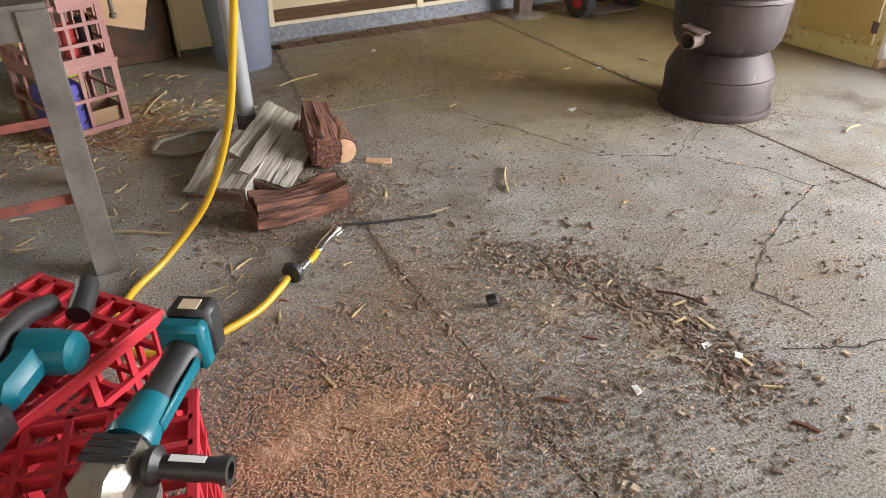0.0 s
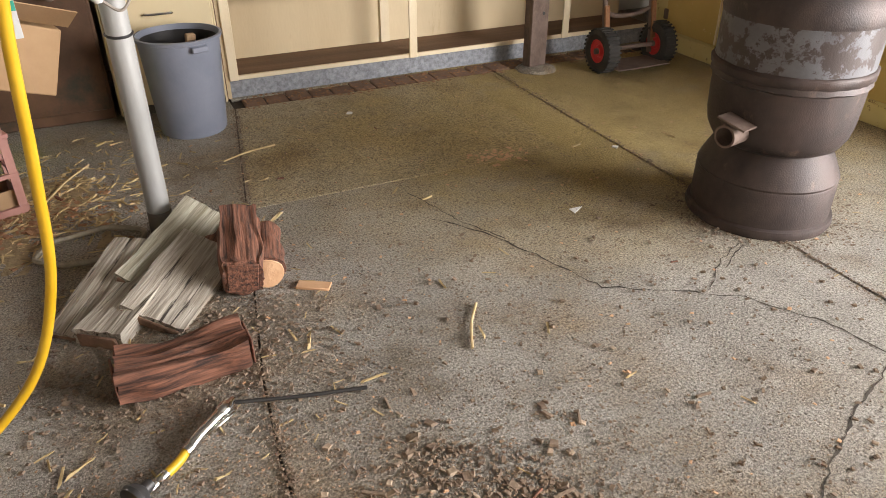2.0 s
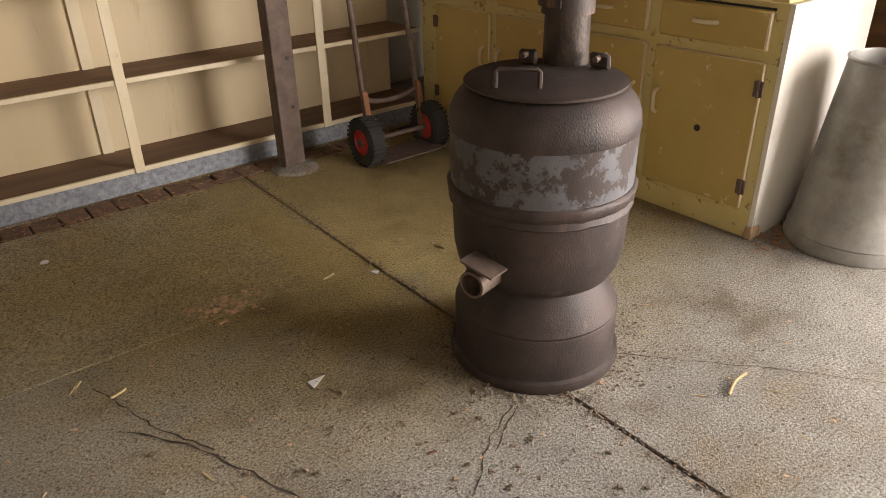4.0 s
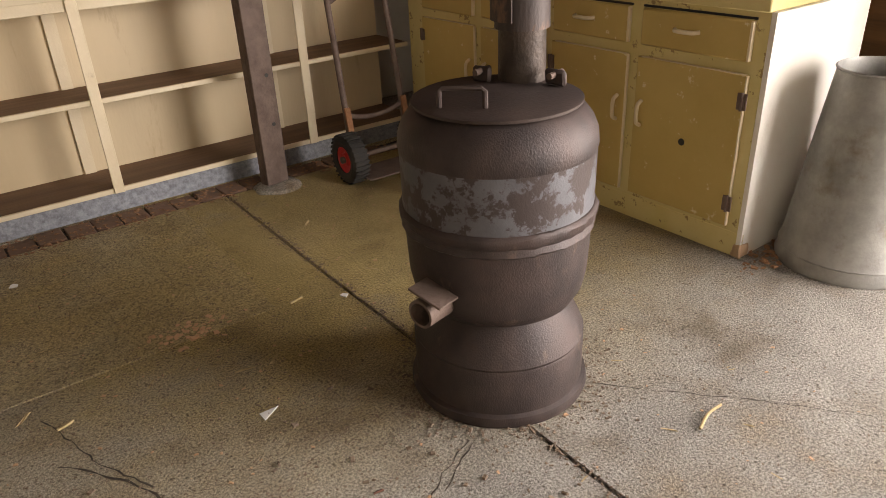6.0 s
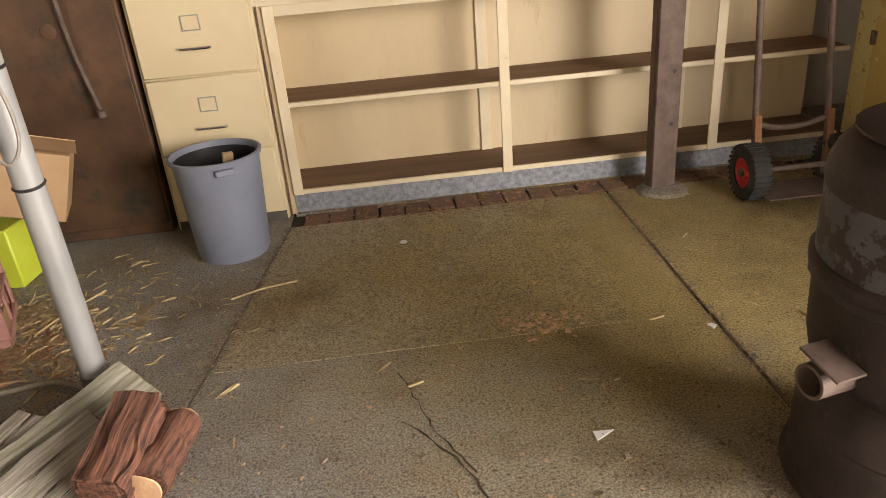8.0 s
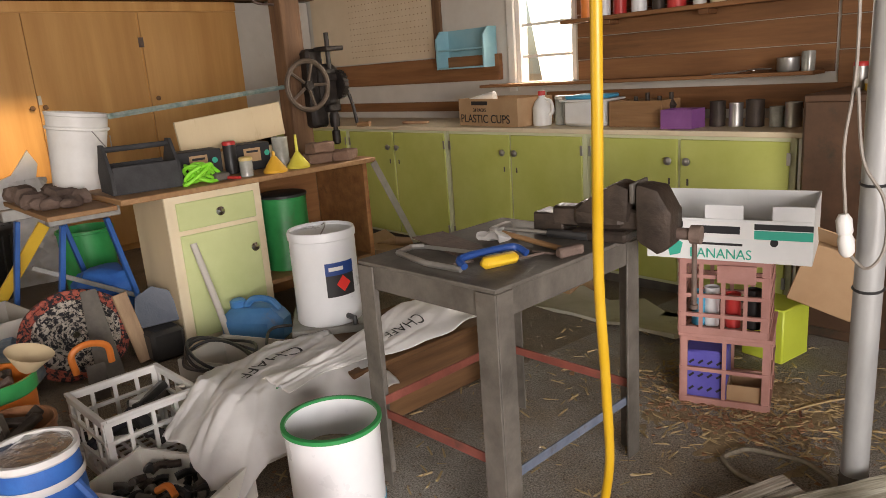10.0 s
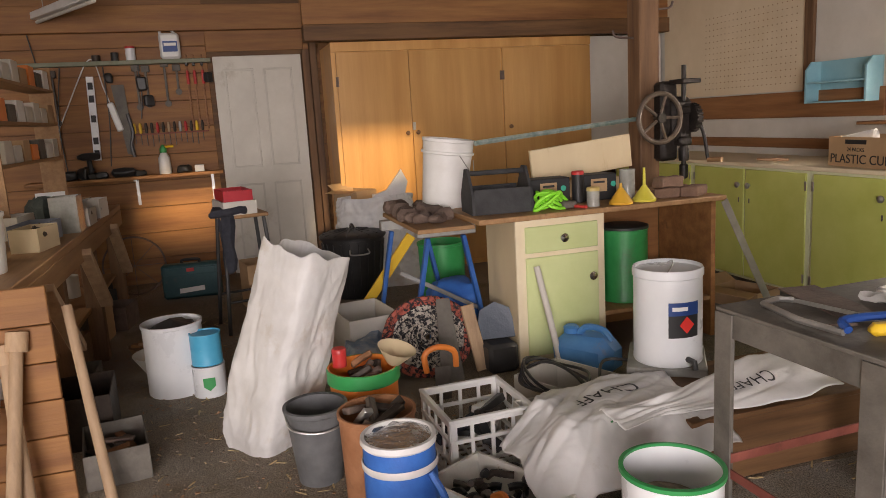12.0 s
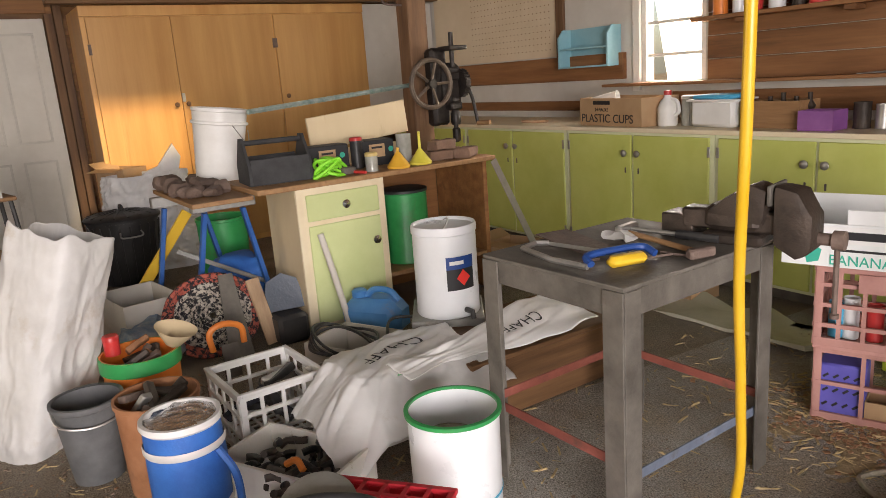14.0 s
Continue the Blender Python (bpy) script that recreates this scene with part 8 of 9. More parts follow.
part("tub", B(-0.14, 0.14, -0.10, 0.07, 0, 0.16, 0.02), BLACK, ks)
part("lid", rough_up(prism([(-0.12, 0.0), (0.12, 0.0), (0.08, 0.16), (0.0, 0.2), (-0.08, 0.16)], -0.02, 0.02, m=pose(0.02, -0.01, 0.16, 70, 0, 80)), 0.006, 10), surf("dark_blue_grey_plastic", (0.05, 0.07, 0.10), (0.09, 0.11, 0.15), 8, 0.4, bump=0.1), ks)
hs3 = thing("orange_saw", 0.16, 2.66, 0.10, 0, "bow handle of an orange plastic saw", "saw")
part("handle", tube([(0, -0.08, 0.05), (0, -0.085, 0.14), (0, -0.02, 0.17), (0, 0.06, 0.14), (0, 0.07, 0.06)], 0.015, 8), ORANGE, hs3)
part("blade", B(-0.001, 0.001, -0.04, 0.04, -0.1, 0.07), STEEL_DARK, hs3)
open_carton("clear_box", -0.62, 2.43, 0.0, 8, 0.42, 0.30, 0.30, LINING, "cloudy plastic storage box of rags on the floor", "storage box", 0.006, False)
clo = thing("rag_bundle", -0.30, 2.38, 0.0, 0, "bundle of blue and white rags", "rags")
part("rags", rough_up(B(-0.16, 0.16, -0.14, 0.14, 0, 0.2, 0.05), 0.05, 8, 3), surf("mixed_rags", (0.10, 0.20, 0.32), (0.50, 0.52, 0.52), 9, 0.9, bump=0.3, dirt=(0.2, 0.16, 0.12)), clo)
for v in clo.children[0].data.vertices:
    v.co.z = max(v.co.z, 0.001)

# orange pail with green rim
op = bucket("orange_pail", 0.505, 2.215, 0.0, 0.13, 0.145, 0.36, ORANGE, "orange plastic pail with a green band, full of scrap", "pail")
part("green_band", lathe([(0.1475, 0.30), (0.153, 0.305), (0.153, 0.358), (0.148, 0.362)], 36, caps=False), GREEN, op)
fn = thing("cream_funnel", 0.56, 2.33, 0.36, 0, "cream plastic funnel bowl resting on the pail", "funnel")
part("bowl", lathe([(0.012, 0.0), (0.03, 0.012), (0.078, 0.075), (0.082, 0.08), (0.074, 0.076), (0.02, 0.016)], 28, m=pose(0, 0, 0, -14, 12, 0)), CREAM, fn)
def scrap_fill(x, y, z, r, n, label, mats, seed, L_=0.07):
    rr = random.Random(seed)
    for k in range(n):
        a, q = rr.uniform(0, 6.28), r * math.sqrt(rr.random()) * 0.75
        t = thing("scrap_iron", x + q * math.cos(a), y + q * math.sin(a), z + rr.uniform(-0.02, 0.03), rr.uniform(0, 360), label, "scrap", "scrap iron in pails", rx=rr.uniform(-50, 50), ry=rr.uniform(-50, 50))
        part("piece", rough_up(B(-L_ * rr.uniform(0.5, 1), L_ * rr.uniform(0.5, 1), -0.018, 0.018, -0.012, 0.012, 0.004), 0.006, 20, 1, k), mats[k % len(mats)], t)
scrap_fill(0.505, 2.215, 0.34, 0.12, 7, "rusty scrap iron piece in the orange pail", (IRON, STEEL_RUSTY, RUST_RED), 71)
tin(0.43, 2.13, 0.345, 0.03, 0.06, RED_PAINT, "small_bottle", "small red-capped bottle in the pail", "bottle", RED_PAINT)

gbk = bucket("grey_bucket", 0.70, 1.985, 0.0, 0.085, 0.115, 0.30, BUCKET_GREY, "dusty grey rubber bucket on the floor", "bucket")
part("handle", tube([(0.0, -0.118, 0.28), (0.09, -0.10, 0.25), (0.125, 0.0, 0.235), (0.09, 0.10, 0.25), (0.0, 0.118, 0.28)], 0.004, 6), STEEL, gbk, "wire handle")
part("rim", lathe([(0.116, 0.292), (0.124, 0.294), (0.124, 0.304), (0.112, 0.305)], 36, caps=False), BUCKET_GREY, gbk)
bucket("rust_drum", 0.925, 2.18, 0.0, 0.128, 0.138, 0.335, surf("rust_orange_drum", (0.30, 0.12, 0.05), (0.46, 0.22, 0.11), 7, 0.75, 0.0, 0.15, dirt=(0.16, 0.08, 0.05), dirt_amount=0.4), "rust-orange tub full of scrap iron", "tub")
scrap_fill(0.925, 2.18, 0.30, 0.12, 10, "rusty scrap iron piece in the orange tub", (IRON, STEEL_RUSTY, STEEL), 72, 0.08)
cl_ = thing("cooler_bag", 1.295, 2.175, 0.0, 20, "round blue fabric cooler bag with white bands and foil lining", "cooler bag")
part("body", lathe([(0.112, 0.0), (0.115, 0.01), (0.117, 0.25), (0.112, 0.38)], 36, wob=0.02), BLUE, cl_)
for z in (0.10, 0.30):
    part("band", lathe([(0.118, z), (0.1205, z + 0.004), (0.1205, z + 0.020), (0.118, z + 0.024)], 36, caps=False), SACK, cl_)
part("rim", lathe([(0.113, 0.372), (0.12, 0.38), (0.118, 0.398), (0.106, 0.398), (0.104, 0.38)], 36, wob=0.02, caps=False), SACK, cl_)
part("lining", rough_up(lathe([(0.104, 0.39), (0.098, 0.30), (0.07, 0.26), (0.0, 0.25)], 30), 0.016, 26), FOIL, cl_)
part("strap", tube([(0.118, 0.03, 0.30), (0.16, 0.05, 0.22), (0.15, 0.06, 0.10), (0.118, 0.05, 0.06)], 0.012, 6), BLUE, cl_)
part("pocket", rough_up(B(-0.06, 0.06, -0.145, -0.11, 0.03, 0.14, 0.012), 0.01, 14), BLUE, cl_)

# white crate with scrap, chaff bag, planks
crate("white_crate", 0.80, 2.60, 0.0, 2, 0.35, 0.335, 0.26, WHITE_PLASTIC, "dusty white plastic crate full of tools", 3, 4)
for k in range(9):
    rr = random.Random(90 + k)
    it = thing("old_tool", 0.80 + rr.uniform(-0.10, 0.10), 2.60 + rr.uniform(-0.11, 0.11), 0.10 + 0.012 * k, rr.uniform(0, 360), "greasy old tool in the white crate", "tool", "tools in the crate", rx=rr.uniform(-20, 20), ry=rr.uniform(-20, 20))
    part("piece", rough_up(B(-0.10, 0.10, -0.02, 0.02, -0.012, 0.02, 0.006), 0.012, 14, 2, k), (BLACK, IRON, STEEL, BLACK, RAG)[k % 5], it)
cf = thing("chaff_bag", 1.12, 3.05, 0.0, 0, "empty white woven chaff bag with black lettering, draped over boxes", "bag")
def sheet(parent, f, nu, nv, material, name):
    bm = bmesh.new()
    g = [[bm.verts.new(f(i / nu, j / nv)) for j in range(nv + 1)] for i in range(nu + 1)]
    for i in range(nu):
        for j in range(nv):
            bm.faces.new((g[i][j], g[i + 1][j], g[i + 1][j + 1], g[i][j + 1]))
    ob = part(name, bm, material, parent)
    so_ = ob.modifiers.new("thickness", "SOLIDIFY")
    so_.thickness = 0.003
    return ob
def chaff_a(u, v):
    """The broad part: flat on the basin, its near edge and one corner falling towards the floor."""
    y = -0.46 + 0.76 * u
    x0 = -0.22 + 0.20 * min(1, max(0, (0.42 - u) / 0.42))
    x = x0 + (0.30 + 0.10 * max(0, 0.5 - u) - x0) * v
    z = 0.292 + 0.03 * math.sin(u * 3.0) * math.sin(v * 2.6)
    z -= 0.20 * (max(0, v - 0.60) / 0.40) ** 1.4 * (1.0 - 0.55 * u) + 0.09 * max(0, 0.25 - u) * 4
    q = Vector((u * 4, v * 4, 1.3))
    crease = 0.028 * abs(noise.noise(Vector((u * 5 + v * 6, v * 2 - u * 1.5, 2.0)))) + 0.008 * abs(noise.noise(Vector((u * 13 - v * 7, v * 9, 6.0))))
    return Vector((x + 0.02 * noise.noise(q), y + 0.03 * noise.noise(q + Vector((3, 3, 0))), max(0.006, z + 0.02 * noise.noise(q * 1.2) + crease - 0.015)))


def chaff_b(u, v):
    """The twisted tail running over the chest."""
    y = -0.16 + 0.97 * u
    w = 0.08 + 0.24 * min(1.0, abs(u - 0.22) * 1.7)
    x = 0.235 - 0.15 * u + (v - 0.5) * w
    q = Vector((u * 6, v * 3, 4.1))
    z = 0.335 + 0.01 * u + 0.016 * noise.noise(q) + 0.015 * abs(noise.noise(Vector((u * 4 + v * 5, v * 2, 1.0)))) - 0.045 * v * min(1, u * 2)
    return Vector((x, y + 0.04 * (v - 0.5) * noise.noise(q + Vector((7, 0, 0))), z))


sheet(cf, chaff_a, 110, 90, CHAFF_CLOTH, "bag")
sheet(cf, chaff_b, 120, 36, CHAFF_CLOTH, "tail")


def print_on(text, size, f, u0, v0, turn, squash=1.0):
    """Flat lettering laid onto the cloth f(u, v) with its middle at u0, v0."""
    cu = bpy.data.curves.new("lettering", "FONT")
    cu.body, cu.size, cu.align_x, cu.align_y = text, size, "CENTER", "CENTER"
    tmp = bpy.data.objects.new("lettering", cu)
    bpy.context.scene.collection.objects.link(tmp)
    bpy.context.view_layer.update()
    me = bpy.data.meshes.new_from_object(tmp.evaluated_get(bpy.context.evaluated_depsgraph_get()))
    bpy.data.objects.remove(tmp)
    bm = bmesh.new()
    bm.from_mesh(me)
    bmesh.ops.triangulate(bm, faces=bm.faces[:])
    bmesh.ops.subdivide_edges(bm, edges=[e for e in bm.edges if e.calc_length() > 0.012], cuts=2)
    c, du, dv = f(u0, v0), f(u0 + 0.02, v0) - f(u0 - 0.02, v0), f(u0, v0 + 0.02) - f(u0, v0 - 0.02)
    ku, kv = 0.04 / du.length, 0.04 / dv.length
    ca, sa = math.cos(math.radians(turn)), math.sin(math.radians(turn))
    for v in bm.verts:
        px, py = v.co.x * squash, v.co.y
        a, b = -px * ca + py * sa, px * sa + py * ca
        u, w = u0 + a * ku, v0 + b * kv
        p = f(u, w)
        nr = (f(u + 0.01, w) - f(u - 0.01, w)).cross(f(u, w + 0.01) - f(u, w - 0.01)).normalized()
        v.co = p + (nr if nr.z > 0 else -nr) * 0.005
    return part("lettering", bm, INK, cf, "black printed lettering")


print_on("CHAFF", 0.085, chaff_a, 0.56, 0.36, 10)
print_on("CHAFF", 0.075, chaff_b, 0.66, 0.5, 0)
gm = chaff_a(0.5, 0.72)
part("green_mark", prism([(-0.05, -0.018), (0.05, -0.018), (0.05, 0.018), (-0.05, 0.018)], 0, 0.002, m=pose(gm.x, gm.y, gm.z + 0.008, 6, 8, -80)), GREEN, cf)
bx2 = thing("wooden_chest", 1.10, 3.50, 0.0, 0, "low dark brown wooden chest under the bag", "chest")
part("body", B(-0.22, 0.24, -0.28, 0.50, 0.0, 0.24, 0.004), TIMBER_Y, bx2)
part("lid", B(-0.24, 0.26, -0.30, 0.52, 0.2405, 0.262, 0.004), TIMBER_Y, bx2)
wt = open_carton("white_basin", 1.06, 2.93, 0.0, 0, 0.36, 0.40, 0.25, LINING, "pale plastic basin beneath the chaff bag", "basin", 0.006, False)

gr = bucket("green_rim_drum", 1.755, 2.845, 0.0, 0.15, 0.155, 0.365, WHITE_TIN, "white plastic drum with a green rim", "drum")
part("green_rim", lathe([(0.155, 0.352), (0.164, 0.356), (0.164, 0.368), (0.150, 0.369), (0.150, 0.36)], 40, caps=False), GREEN, gr)
gr.scale = (0.89, 0.89, 1.0)
part("teal_line", lathe([(0.1545, 0.10), (0.1555, 0.102), (0.1555, 0.108), (0.1545, 0.11)], 40, caps=False), CYAN, gr)
part("contents", rough_up(lathe([(0.143, 0.245), (0.10, 0.265), (0.0, 0.275)], 24), 0.025, 14), CHIP, gr, "dark rubble in the drum")
op2 = open_carton("fittings_tray", 1.26, 2.52, 0.0, 28, 0.46, 0.28, 0.13, WHITE_PAINT, "white wooden drawer full of black fittings on the floor", "drawer", 0.012, False)
rr = random.Random(8)
for k in range(64):
    ft = thing("pipe_fitting", 1.26 + rr.uniform(-0.17, 0.17), 2.52 + rr.uniform(-0.12, 0.12), 0.035 + 0.0012 * k + rr.uniform(0, 0.012), rr.uniform(0, 360), "small black plastic pipe fitting in the drawer", "pipe fitting", "fittings in the drawer", rx=rr.uniform(-60, 60))
    part("body", tube([(-0.03, 0, 0), (0, 0, 0.004), (0.022, 0.022, 0.0)], 0.013, 8, steps=2), (BLACK, IRON, STEEL_DARK)[k % 3], ft)
oc_ = thing("orange_clip", 1.36, 2.48, 0.13, 20, "orange plastic clip on the drawer of fittings", "clip")
part("clip", tube([(-0.04, 0, 0), (0, 0.01, 0.02), (0.04, 0, 0)], 0.012, 8), ORANGE, oc_)

# ---- litter on the floor ----
def litter(name, label, n, place, size, material, seed, flat=0.35, long=1.0):
    """Many small irregular bits, each a little crooked wedge, lying on the floor."""
    rr = random.Random(seed)
    verts, faces = [], []
    for _ in range(n):
        x, y = place(rr)
        s = size * rr.uniform(0.35, 1.0) ** 1.5
        a = rr.uniform(0, 6.283)
        ca, sa = math.cos(a), math.sin(a)
        lx, ly, lz = s * long, s * rr.uniform(0.35, 0.9) if long == 1.0 else s * 0.16, s * flat * rr.uniform(0.5, 1.2)
        tilt = rr.uniform(-0.3, 0.3)
        k = len(verts)
        for px, py, pz in ((-1, -1, 0), (1, -0.8, 0), (0.8, 1, 0), (-0.9, 0.7, 0), (-0.7, -0.6, 1), (0.8, -0.7, 1.1), (0.5, 0.8, 0.8), (-0.6, 0.5, 1)):
            qx, qy = px * lx * rr.uniform(0.7, 1.1), py * ly * rr.uniform(0.7, 1.1)
            verts.append((x + qx * ca - qy * sa, y + qx * sa + qy * ca, max(0.0005, 0.0008 + pz * lz + (tilt * qx if pz else 0) + 0.002)))
        for f in ((0, 1, 5, 4), (1, 2, 6, 5), (2, 3, 7, 6), (3, 0, 4, 7), (4, 5, 6, 7)):
            faces.append(tuple(k + i for i in f))
    me = bpy.data.meshes.new(name)
    me.from_pydata(verts, [], faces)
    me.materials.append(material)
    return tagged(new(name, me), label, "litter", kind="stuff")


def blob(x, y, r, sx=1.0, sy=1.0):
    return lambda rr: (x + rr.gauss(0, r) * sx, y + rr.gauss(0, r) * sy)


def trail(pts, w):
    def pick(rr):
        i = rr.randrange(len(pts) - 1)
        t = rr.random()
        return (pts[i][0] + (pts[i + 1][0] - pts[i][0]) * t + rr.gauss(0, w), pts[i][1] + (pts[i + 1][1] - pts[i][1]) * t + rr.gauss(0, w))
    return pick


def area(x0, x1, y0, y1):
    return lambda rr: (rr.uniform(x0, x1), rr.uniform(y0, y1))


TRAIL = [(3.12, 2.68), (3.25, 2.60), (3.37, 2.48), (3.38, 2.36), (3.42, 2.21), (3.44, 2.05), (3.43, 1.93), (3.40, 1.82)]
TRAIL2 = [(3.02, 1.85), (3.0, 1.95), (2.98, 2.05), (3.06, 1.80), (3.0, 1.7)]
litter("sawdust", "scattered pinkish sawdust on the floor", 15000, blob(2.50, 2.12, 0.19, 1.0, 0.95), 0.0046, SAWDUST, 1, 0.5)
litter("sawdust", "thin drift of sawdust on the floor", 9000, blob(2.62, 2.35, 0.28), 0.0038, SAWDUST, 2, 0.5)
litter("sawdust", "line of pale sawdust swept by the saw", 2200, trail([(2.42, 2.36), (2.50, 2.15), (2.56, 1.98), (2.75, 2.12), (2.64, 2.26)], 0.02), 0.005, SAWDUST, 3, 0.6)
litter("bark_crumbs", "trail of crumbled bark and dirt on the floor", 1300, trail(TRAIL, 0.055), 0.0085, CHIP, 4, 0.55)
litter("bark_crumbs", "patch of crumbled bark on the floor", 420, trail(TRAIL2, 0.09), 0.0085, CHIP, 5, 0.55)
litter("bark_crumbs", "loose dirt crumbs scattered over the floor", 4200, blob(3.18, 2.2, 0.33), 0.0055, CHIP, 6, 0.6)
litter("bark_chips", "broken bark chips and splinters along the dirt trail", 130, trail(TRAIL, 0.09), 0.019, CHIP, 24, 0.3)
litter("bark_chips", "broken pale chips scattered over the floor", 240, blob(3.05, 2.15, 0.42), 0.015, PALE_CHIP, 25, 0.3)
litter("bark_chips", "dark bark chips scattered over the floor", 260, area(2.3, 4.4, 1.6, 3.6), 0.012, CHIP, 26, 0.35)
litter("dirt_grains", "fine brown soil grains over the floor", 9000, blob(3.15, 2.25, 0.38), 0.0032, surf("brown_soil", (0.22, 0.155, 0.095), (0.36, 0.27, 0.18), 40, 0.95, bump=0.2, vary=0), 7, 0.6)
litter("dirt_grains", "grit scattered all over the shed floor", 7000, area(2.0, 5.6, 1.5, 5.0), 0.0038, CHIP, 8, 0.6)
litter("dirt_grains", "grit scattered over the western floor", 4500, area(-2.5, 2.3, 1.1, 5.0), 0.006, CHIP, 9, 0.6)
litter("dirt_grains", "grit and crumbs lying along the slab joint", 1500, trail([(4.62, 1.6), (4.625, 3.3), (4.645, 5.0)], 0.012), 0.0055, CHIP, 41, 0.5)
litter("dirt_grains", "grit and crumbs lying along the older slab joint", 1800, trail([(2.905, 1.5), (2.905, 2.7), (2.935, 3.1), (3.093, 4.05), (3.25, 5.04)], 0.012), 0.0055, CHIP, 42, 0.5)
litter("dirt_grains", "soil grains scattered round the firewood and post", 5000, area(2.4, 4.4, 3.0, 5.0), 0.0045, CHIP, 43, 0.5)
litter("straw", "loose straw strewn round the milk crates", 900, blob(2.30, 4.35, 0.22, 1.1, 0.9), 0.032, STRAW, 10, 0.05, 1.2)
litter("straw", "loose straw strewn over the floor", 420, area(1.2, 3.2, 2.8, 5.0), 0.035, STRAW, 11, 0.05, 1.2)
litter("straw", "a few straws over the concrete", 90, area(2.6, 5.4, 1.6, 5.0), 0.03, STRAW, 12, 0.05, 1.2)
litter("straw", "straw and dust along the aisle", 320, area(-2.2, 1.2, 1.2, 2.2), 0.03, STRAW, 13, 0.05, 1.2)
litter("dry_leaves", "dry leaves and crumbs on the western floor", 900, area(-1.5, 2.3, 1.0, 2.9), 0.013, LEAF, 31, 0.25)
litter("bark_crumbs", "dark dirt crumbs on the western floor", 1600, area(-1.5, 2.3, 1.0, 3.2), 0.010, CHIP, 32, 0.4)
litter("dry_leaves", "pale crumbs and flakes over the concrete", 700, area(2.6, 5.4, 1.6, 4.9), 0.008, SAWN, 33, 0.3)
litter("bark_crumbs", "dark clods and bark crumbs over the concrete", 900, area(2.4, 4.6, 1.6, 3.4), 0.0095, CHIP, 34, 0.6)
litter("dry_leaves", "crumbled dry leaves round the crates", 380, blob(2.26, 4.20, 0.14, 1.4, 0.7), 0.018, LEAF, 14, 0.25)
litter("dry_leaves", "little heap of pale wood chips on the concrete", 60, blob(4.12, 4.03, 0.05, 1.3, 0.6), 0.016, SAWN, 15, 0.25)
litter("dry_leaves", "dry leaves and dirt at the foot of the shelves", 800, area(3.3, 5.6, 5.00, 5.19), 0.011, LEAF, 16, 0.3)
litter("dry_leaves", "rotten flakes at the foot of the cupboard", 120, blob(5.93, 3.12, 0.06, 1.4, 0.5), 0.016, LEAF, 17, 0.3)
litter("bark_crumbs", "bark crumbs round the firewood", 1500, blob(2.78, 3.30, 0.20), 0.009, CHIP, 18, 0.5)
litter("bark_crumbs", "soot and dirt round the stove foot", 500, lambda rr: (lambda a, q: (4.722 + q * math.cos(a), 3.245 + q * math.sin(a)))(rr.uniform(0, 6.283), 0.245 + abs(rr.gauss(0, 0.05))), 0.007, CHIP, 19, 0.5)

def drift(name, label, x0, x1, y0, y1, height, material, seed, cover):
    """A thin uneven drift of dust with a ragged edge."""
    bm = bmesh.new()
    step = 0.008
    nx, ny = int((x1 - x0) / step), int((y1 - y0) / step)
    pts = {}
    for i in range(nx + 1):
        for j in range(ny + 1):
            x, y = x0 + i * step, y0 + j * step
            u, v = 2 * i / nx - 1, 2 * j / ny - 1
            f = 1 - (u * u + v * v)
            h = f * 0.75 + 0.9 * noise.noise(Vector((x * 7, y * 7, seed))) + 0.5 * noise.noise(Vector((x * 22, y * 22, seed))) - cover
            pts[i, j] = (h, x, y)
    vs = {}
    for (i, j), (h, x, y) in pts.items():
        if h > -0.12:
            z = height * min(1.0, max(h, 0)) * (0.6 + 0.8 * noise.noise(Vector((x * 60, y * 60, seed)))) + 0.0022 * noise.noise(Vector((x * 140, y * 140, 1)))
            vs[i, j] = bm.verts.new((x, y, z + 0.0005 if h > 0 else -0.002))
    for i in range(nx):
        for j in range(ny):
            q = [vs.get(k) for k in ((i, j), (i + 1, j), (i + 1, j + 1), (i, j + 1))]
            if all(q):
                bm.faces.new(q)
    return tagged(part(name, bm, material), label, "sawdust", kind="stuff")


drift("sawdust_drift", "uneven drift of pinkish sawdust on the concrete", 2.15, 2.92, 1.72, 2.52, 0.012, SAWDUST, 3.0, 0.66)
drift("soil_drift", "thin drift of brown soil and bark on the concrete", 2.85, 3.62, 1.70, 2.75, 0.007, surf("brown_dust", (0.27, 0.215, 0.15), (0.42, 0.35, 0.26), 40, 0.95, bump=0.5, fine=200, vary=0, dirt=(0.12, 0.085, 0.055), dirt_amount=0.3, dirt_scale=30), 8.0, 0.86)
drift("straw_dust", "drift of chaff and dust under the milk crates", 1.75, 2.85, 3.85, 4.75, 0.012, surf("chaff_dust", (0.24, 0.18, 0.10), (0.40, 0.31, 0.18), 50, 0.95, bump=0.5, fine=160, vary=0, dirt=(0.13, 0.09, 0.05), dirt_amount=0.4, dirt_scale=30), 5.0, 0.55)

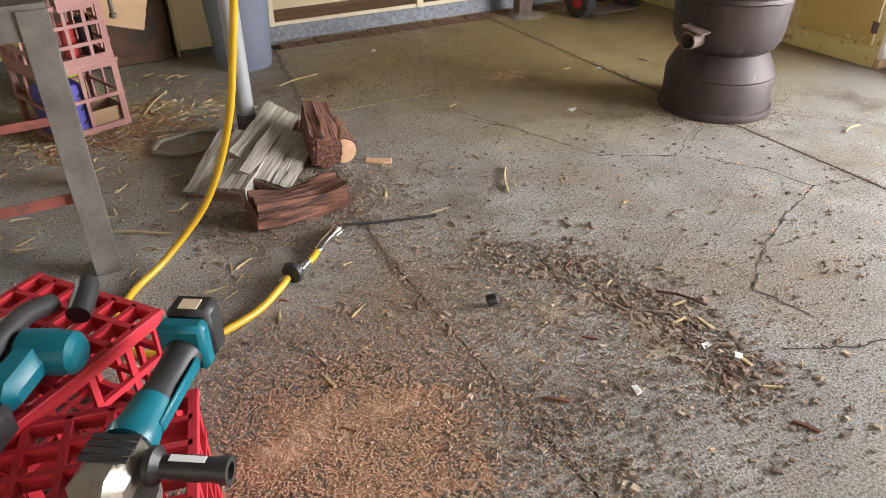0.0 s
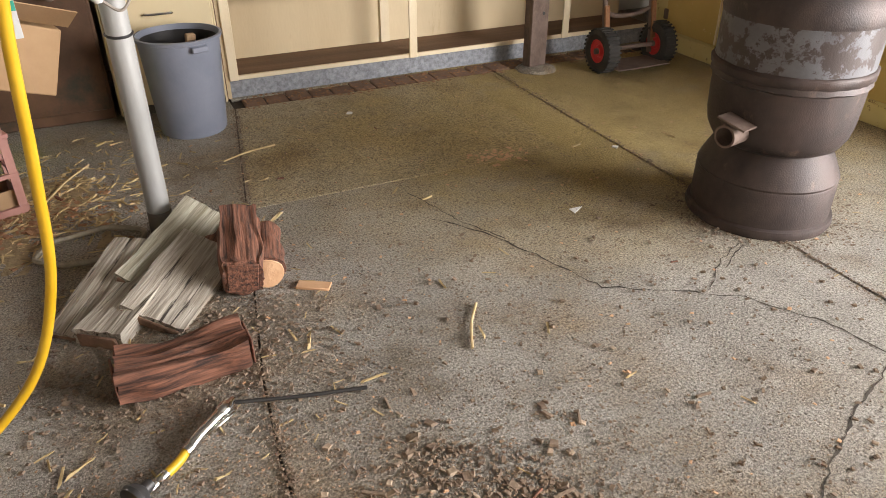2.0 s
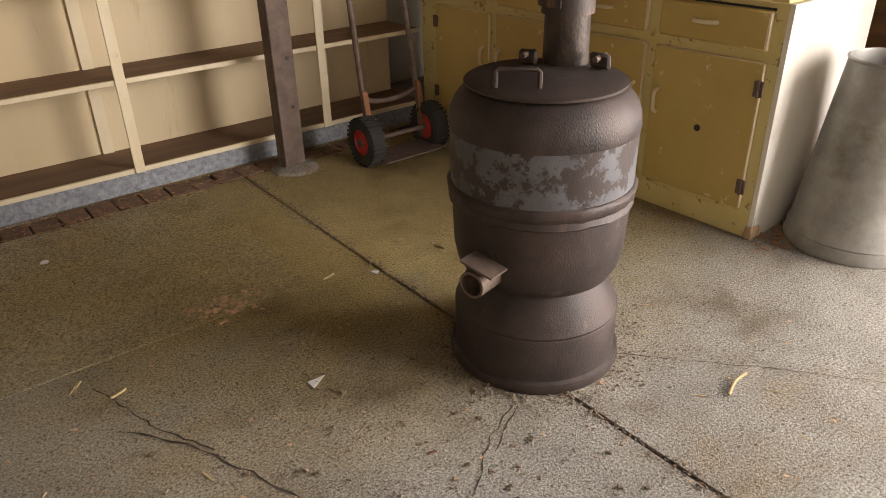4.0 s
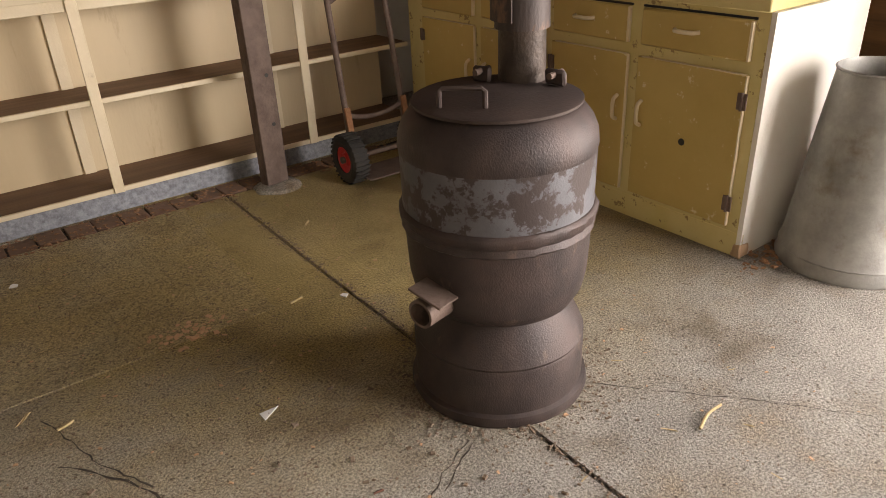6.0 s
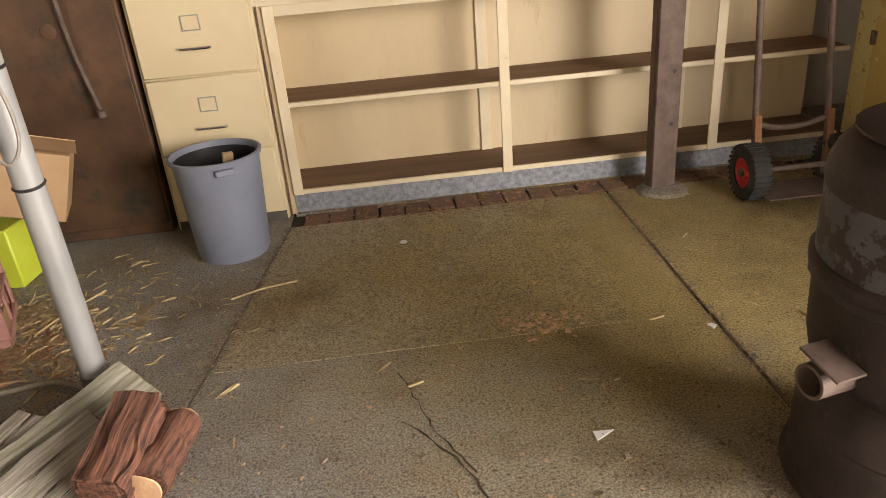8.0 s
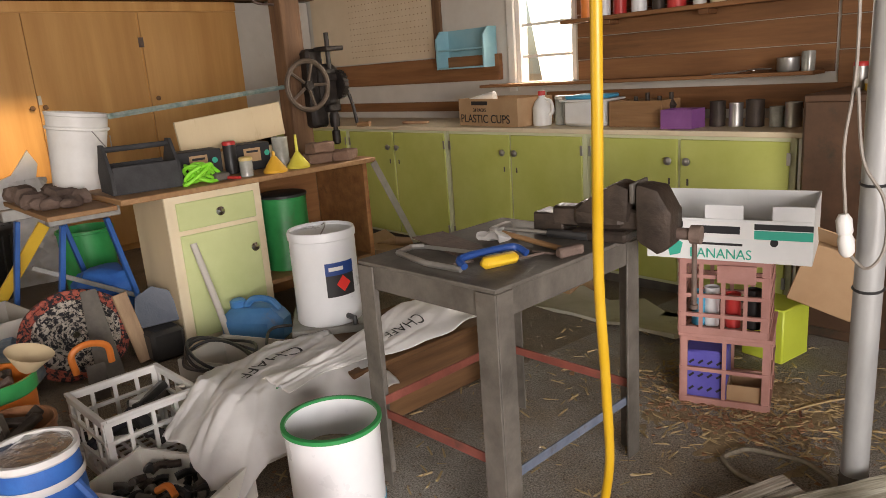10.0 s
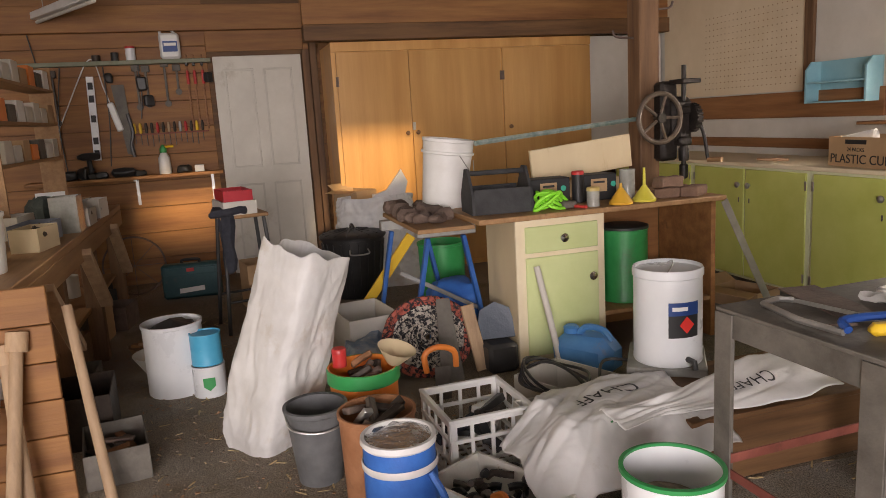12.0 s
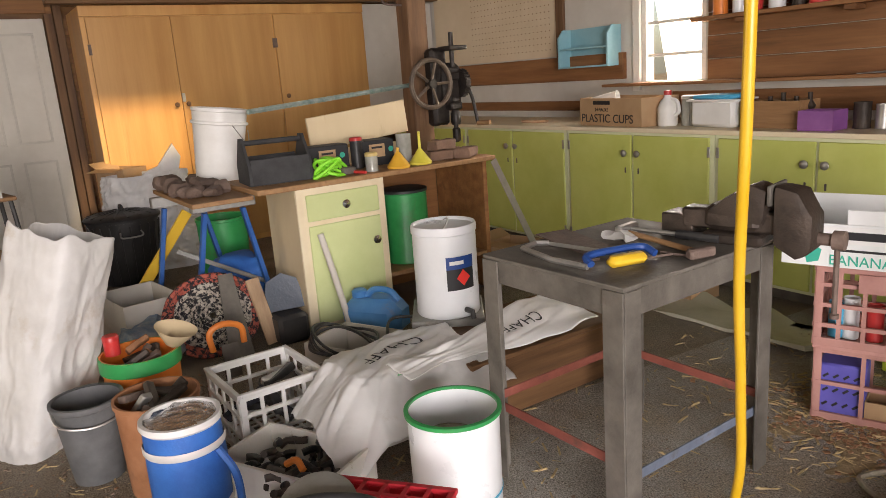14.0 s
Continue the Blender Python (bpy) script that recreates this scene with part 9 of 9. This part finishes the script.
# single sticks and splinters
rr = random.Random(77)
for k in range(46):
    x, y = (trail(TRAIL, 0.06) if k < 16 else blob(2.95, 2.25, 0.35) if k < 34 else area(2.4, 4.6, 2.4, 4.9))(rr)
    L_ = rr.uniform(0.010, 0.030)
    t = thing("wood_splinter", x, y, 0.001, rr.uniform(0, 360), ("pale wood splinter lying on the concrete" if k % 3 else "dark bark splinter lying on the concrete"), "splinter", "splinters on the floor")
    part("splinter", rough_up(B(-L_, L_, -L_ * 0.16, L_ * 0.16, 0, 0.005 + L_ * 0.06, 0.001), 0.003, 40, 1, k), (STRAW, CHIP, BARK)[0 if k % 3 == 1 else 1 if k % 3 == 2 else 2], t)
for k, (x, y, a, L_, lb) in enumerate(((3.20, 4.48, 20, 0.12, "pale stick lying on the floor by the bin"), (2.52, 4.49, 62, 0.16, "thin pale stick lying on the floor"), (3.52, 2.20, -58, 0.07, "dark twig among the bark"), (3.50, 3.05, 60, 0.10, "long dry grass stalk on the concrete"), (2.25, 3.30, -30, 0.13, "thin pale stick under the workbench"), (5.0, 2.75, 10, 0.06, "small curled stick on the concrete"))):
    t = thing("stick", x, y, 0.0, a, lb, "stick")
    part("stick", tube([(-L_, 0, 0.006), (0, 0.008, 0.009), (L_, 0, 0.006)], 0.004, 6), STRAW if k != 2 else BARK, t)
wc3 = thing("wood_chip", 3.16, 3.42, 0.0, -30, "flat pale wood chip on the floor", "wood chip")
part("chip", B(-0.05, 0.05, -0.02, 0.02, 0.001, 0.009, 0.002), SAWN, wc3)
pc = thing("paper_scrap", 4.14, 3.50, 0.0, 20, "small triangular white paper scrap on the concrete", "paper scrap")
part("scrap", prism([(-0.03, -0.012), (0.03, 0.0), (-0.02, 0.02)], 0.001, 0.004), PAPER, pc)
bn = thing("plastic_plug", 3.04, 2.43, 0.0, 60, "small black plastic cap on the floor", "cap")
part("cap", lathe([(0.016, 0.0), (0.018, 0.006), (0.016, 0.028), (0.0, 0.03)], 16, m=pose(0, 0, 0.017, 70, 0, 0)), BLACK, bn)
for k, (x, y) in enumerate(((3.43, 2.02), (3.47, 1.95), (3.17, 1.98), (4.6, 3.9), (3.72, 4.75))):
    t = thing("paper_scrap", x, y, 0.001, 40 * k, "tiny crumpled white scrap on the floor", "paper scrap")
    part("scrap", rough_up(B(-0.012, 0.012, -0.008, 0.008, 0, 0.006), 0.006, 60, 1, k), PAPER, t)
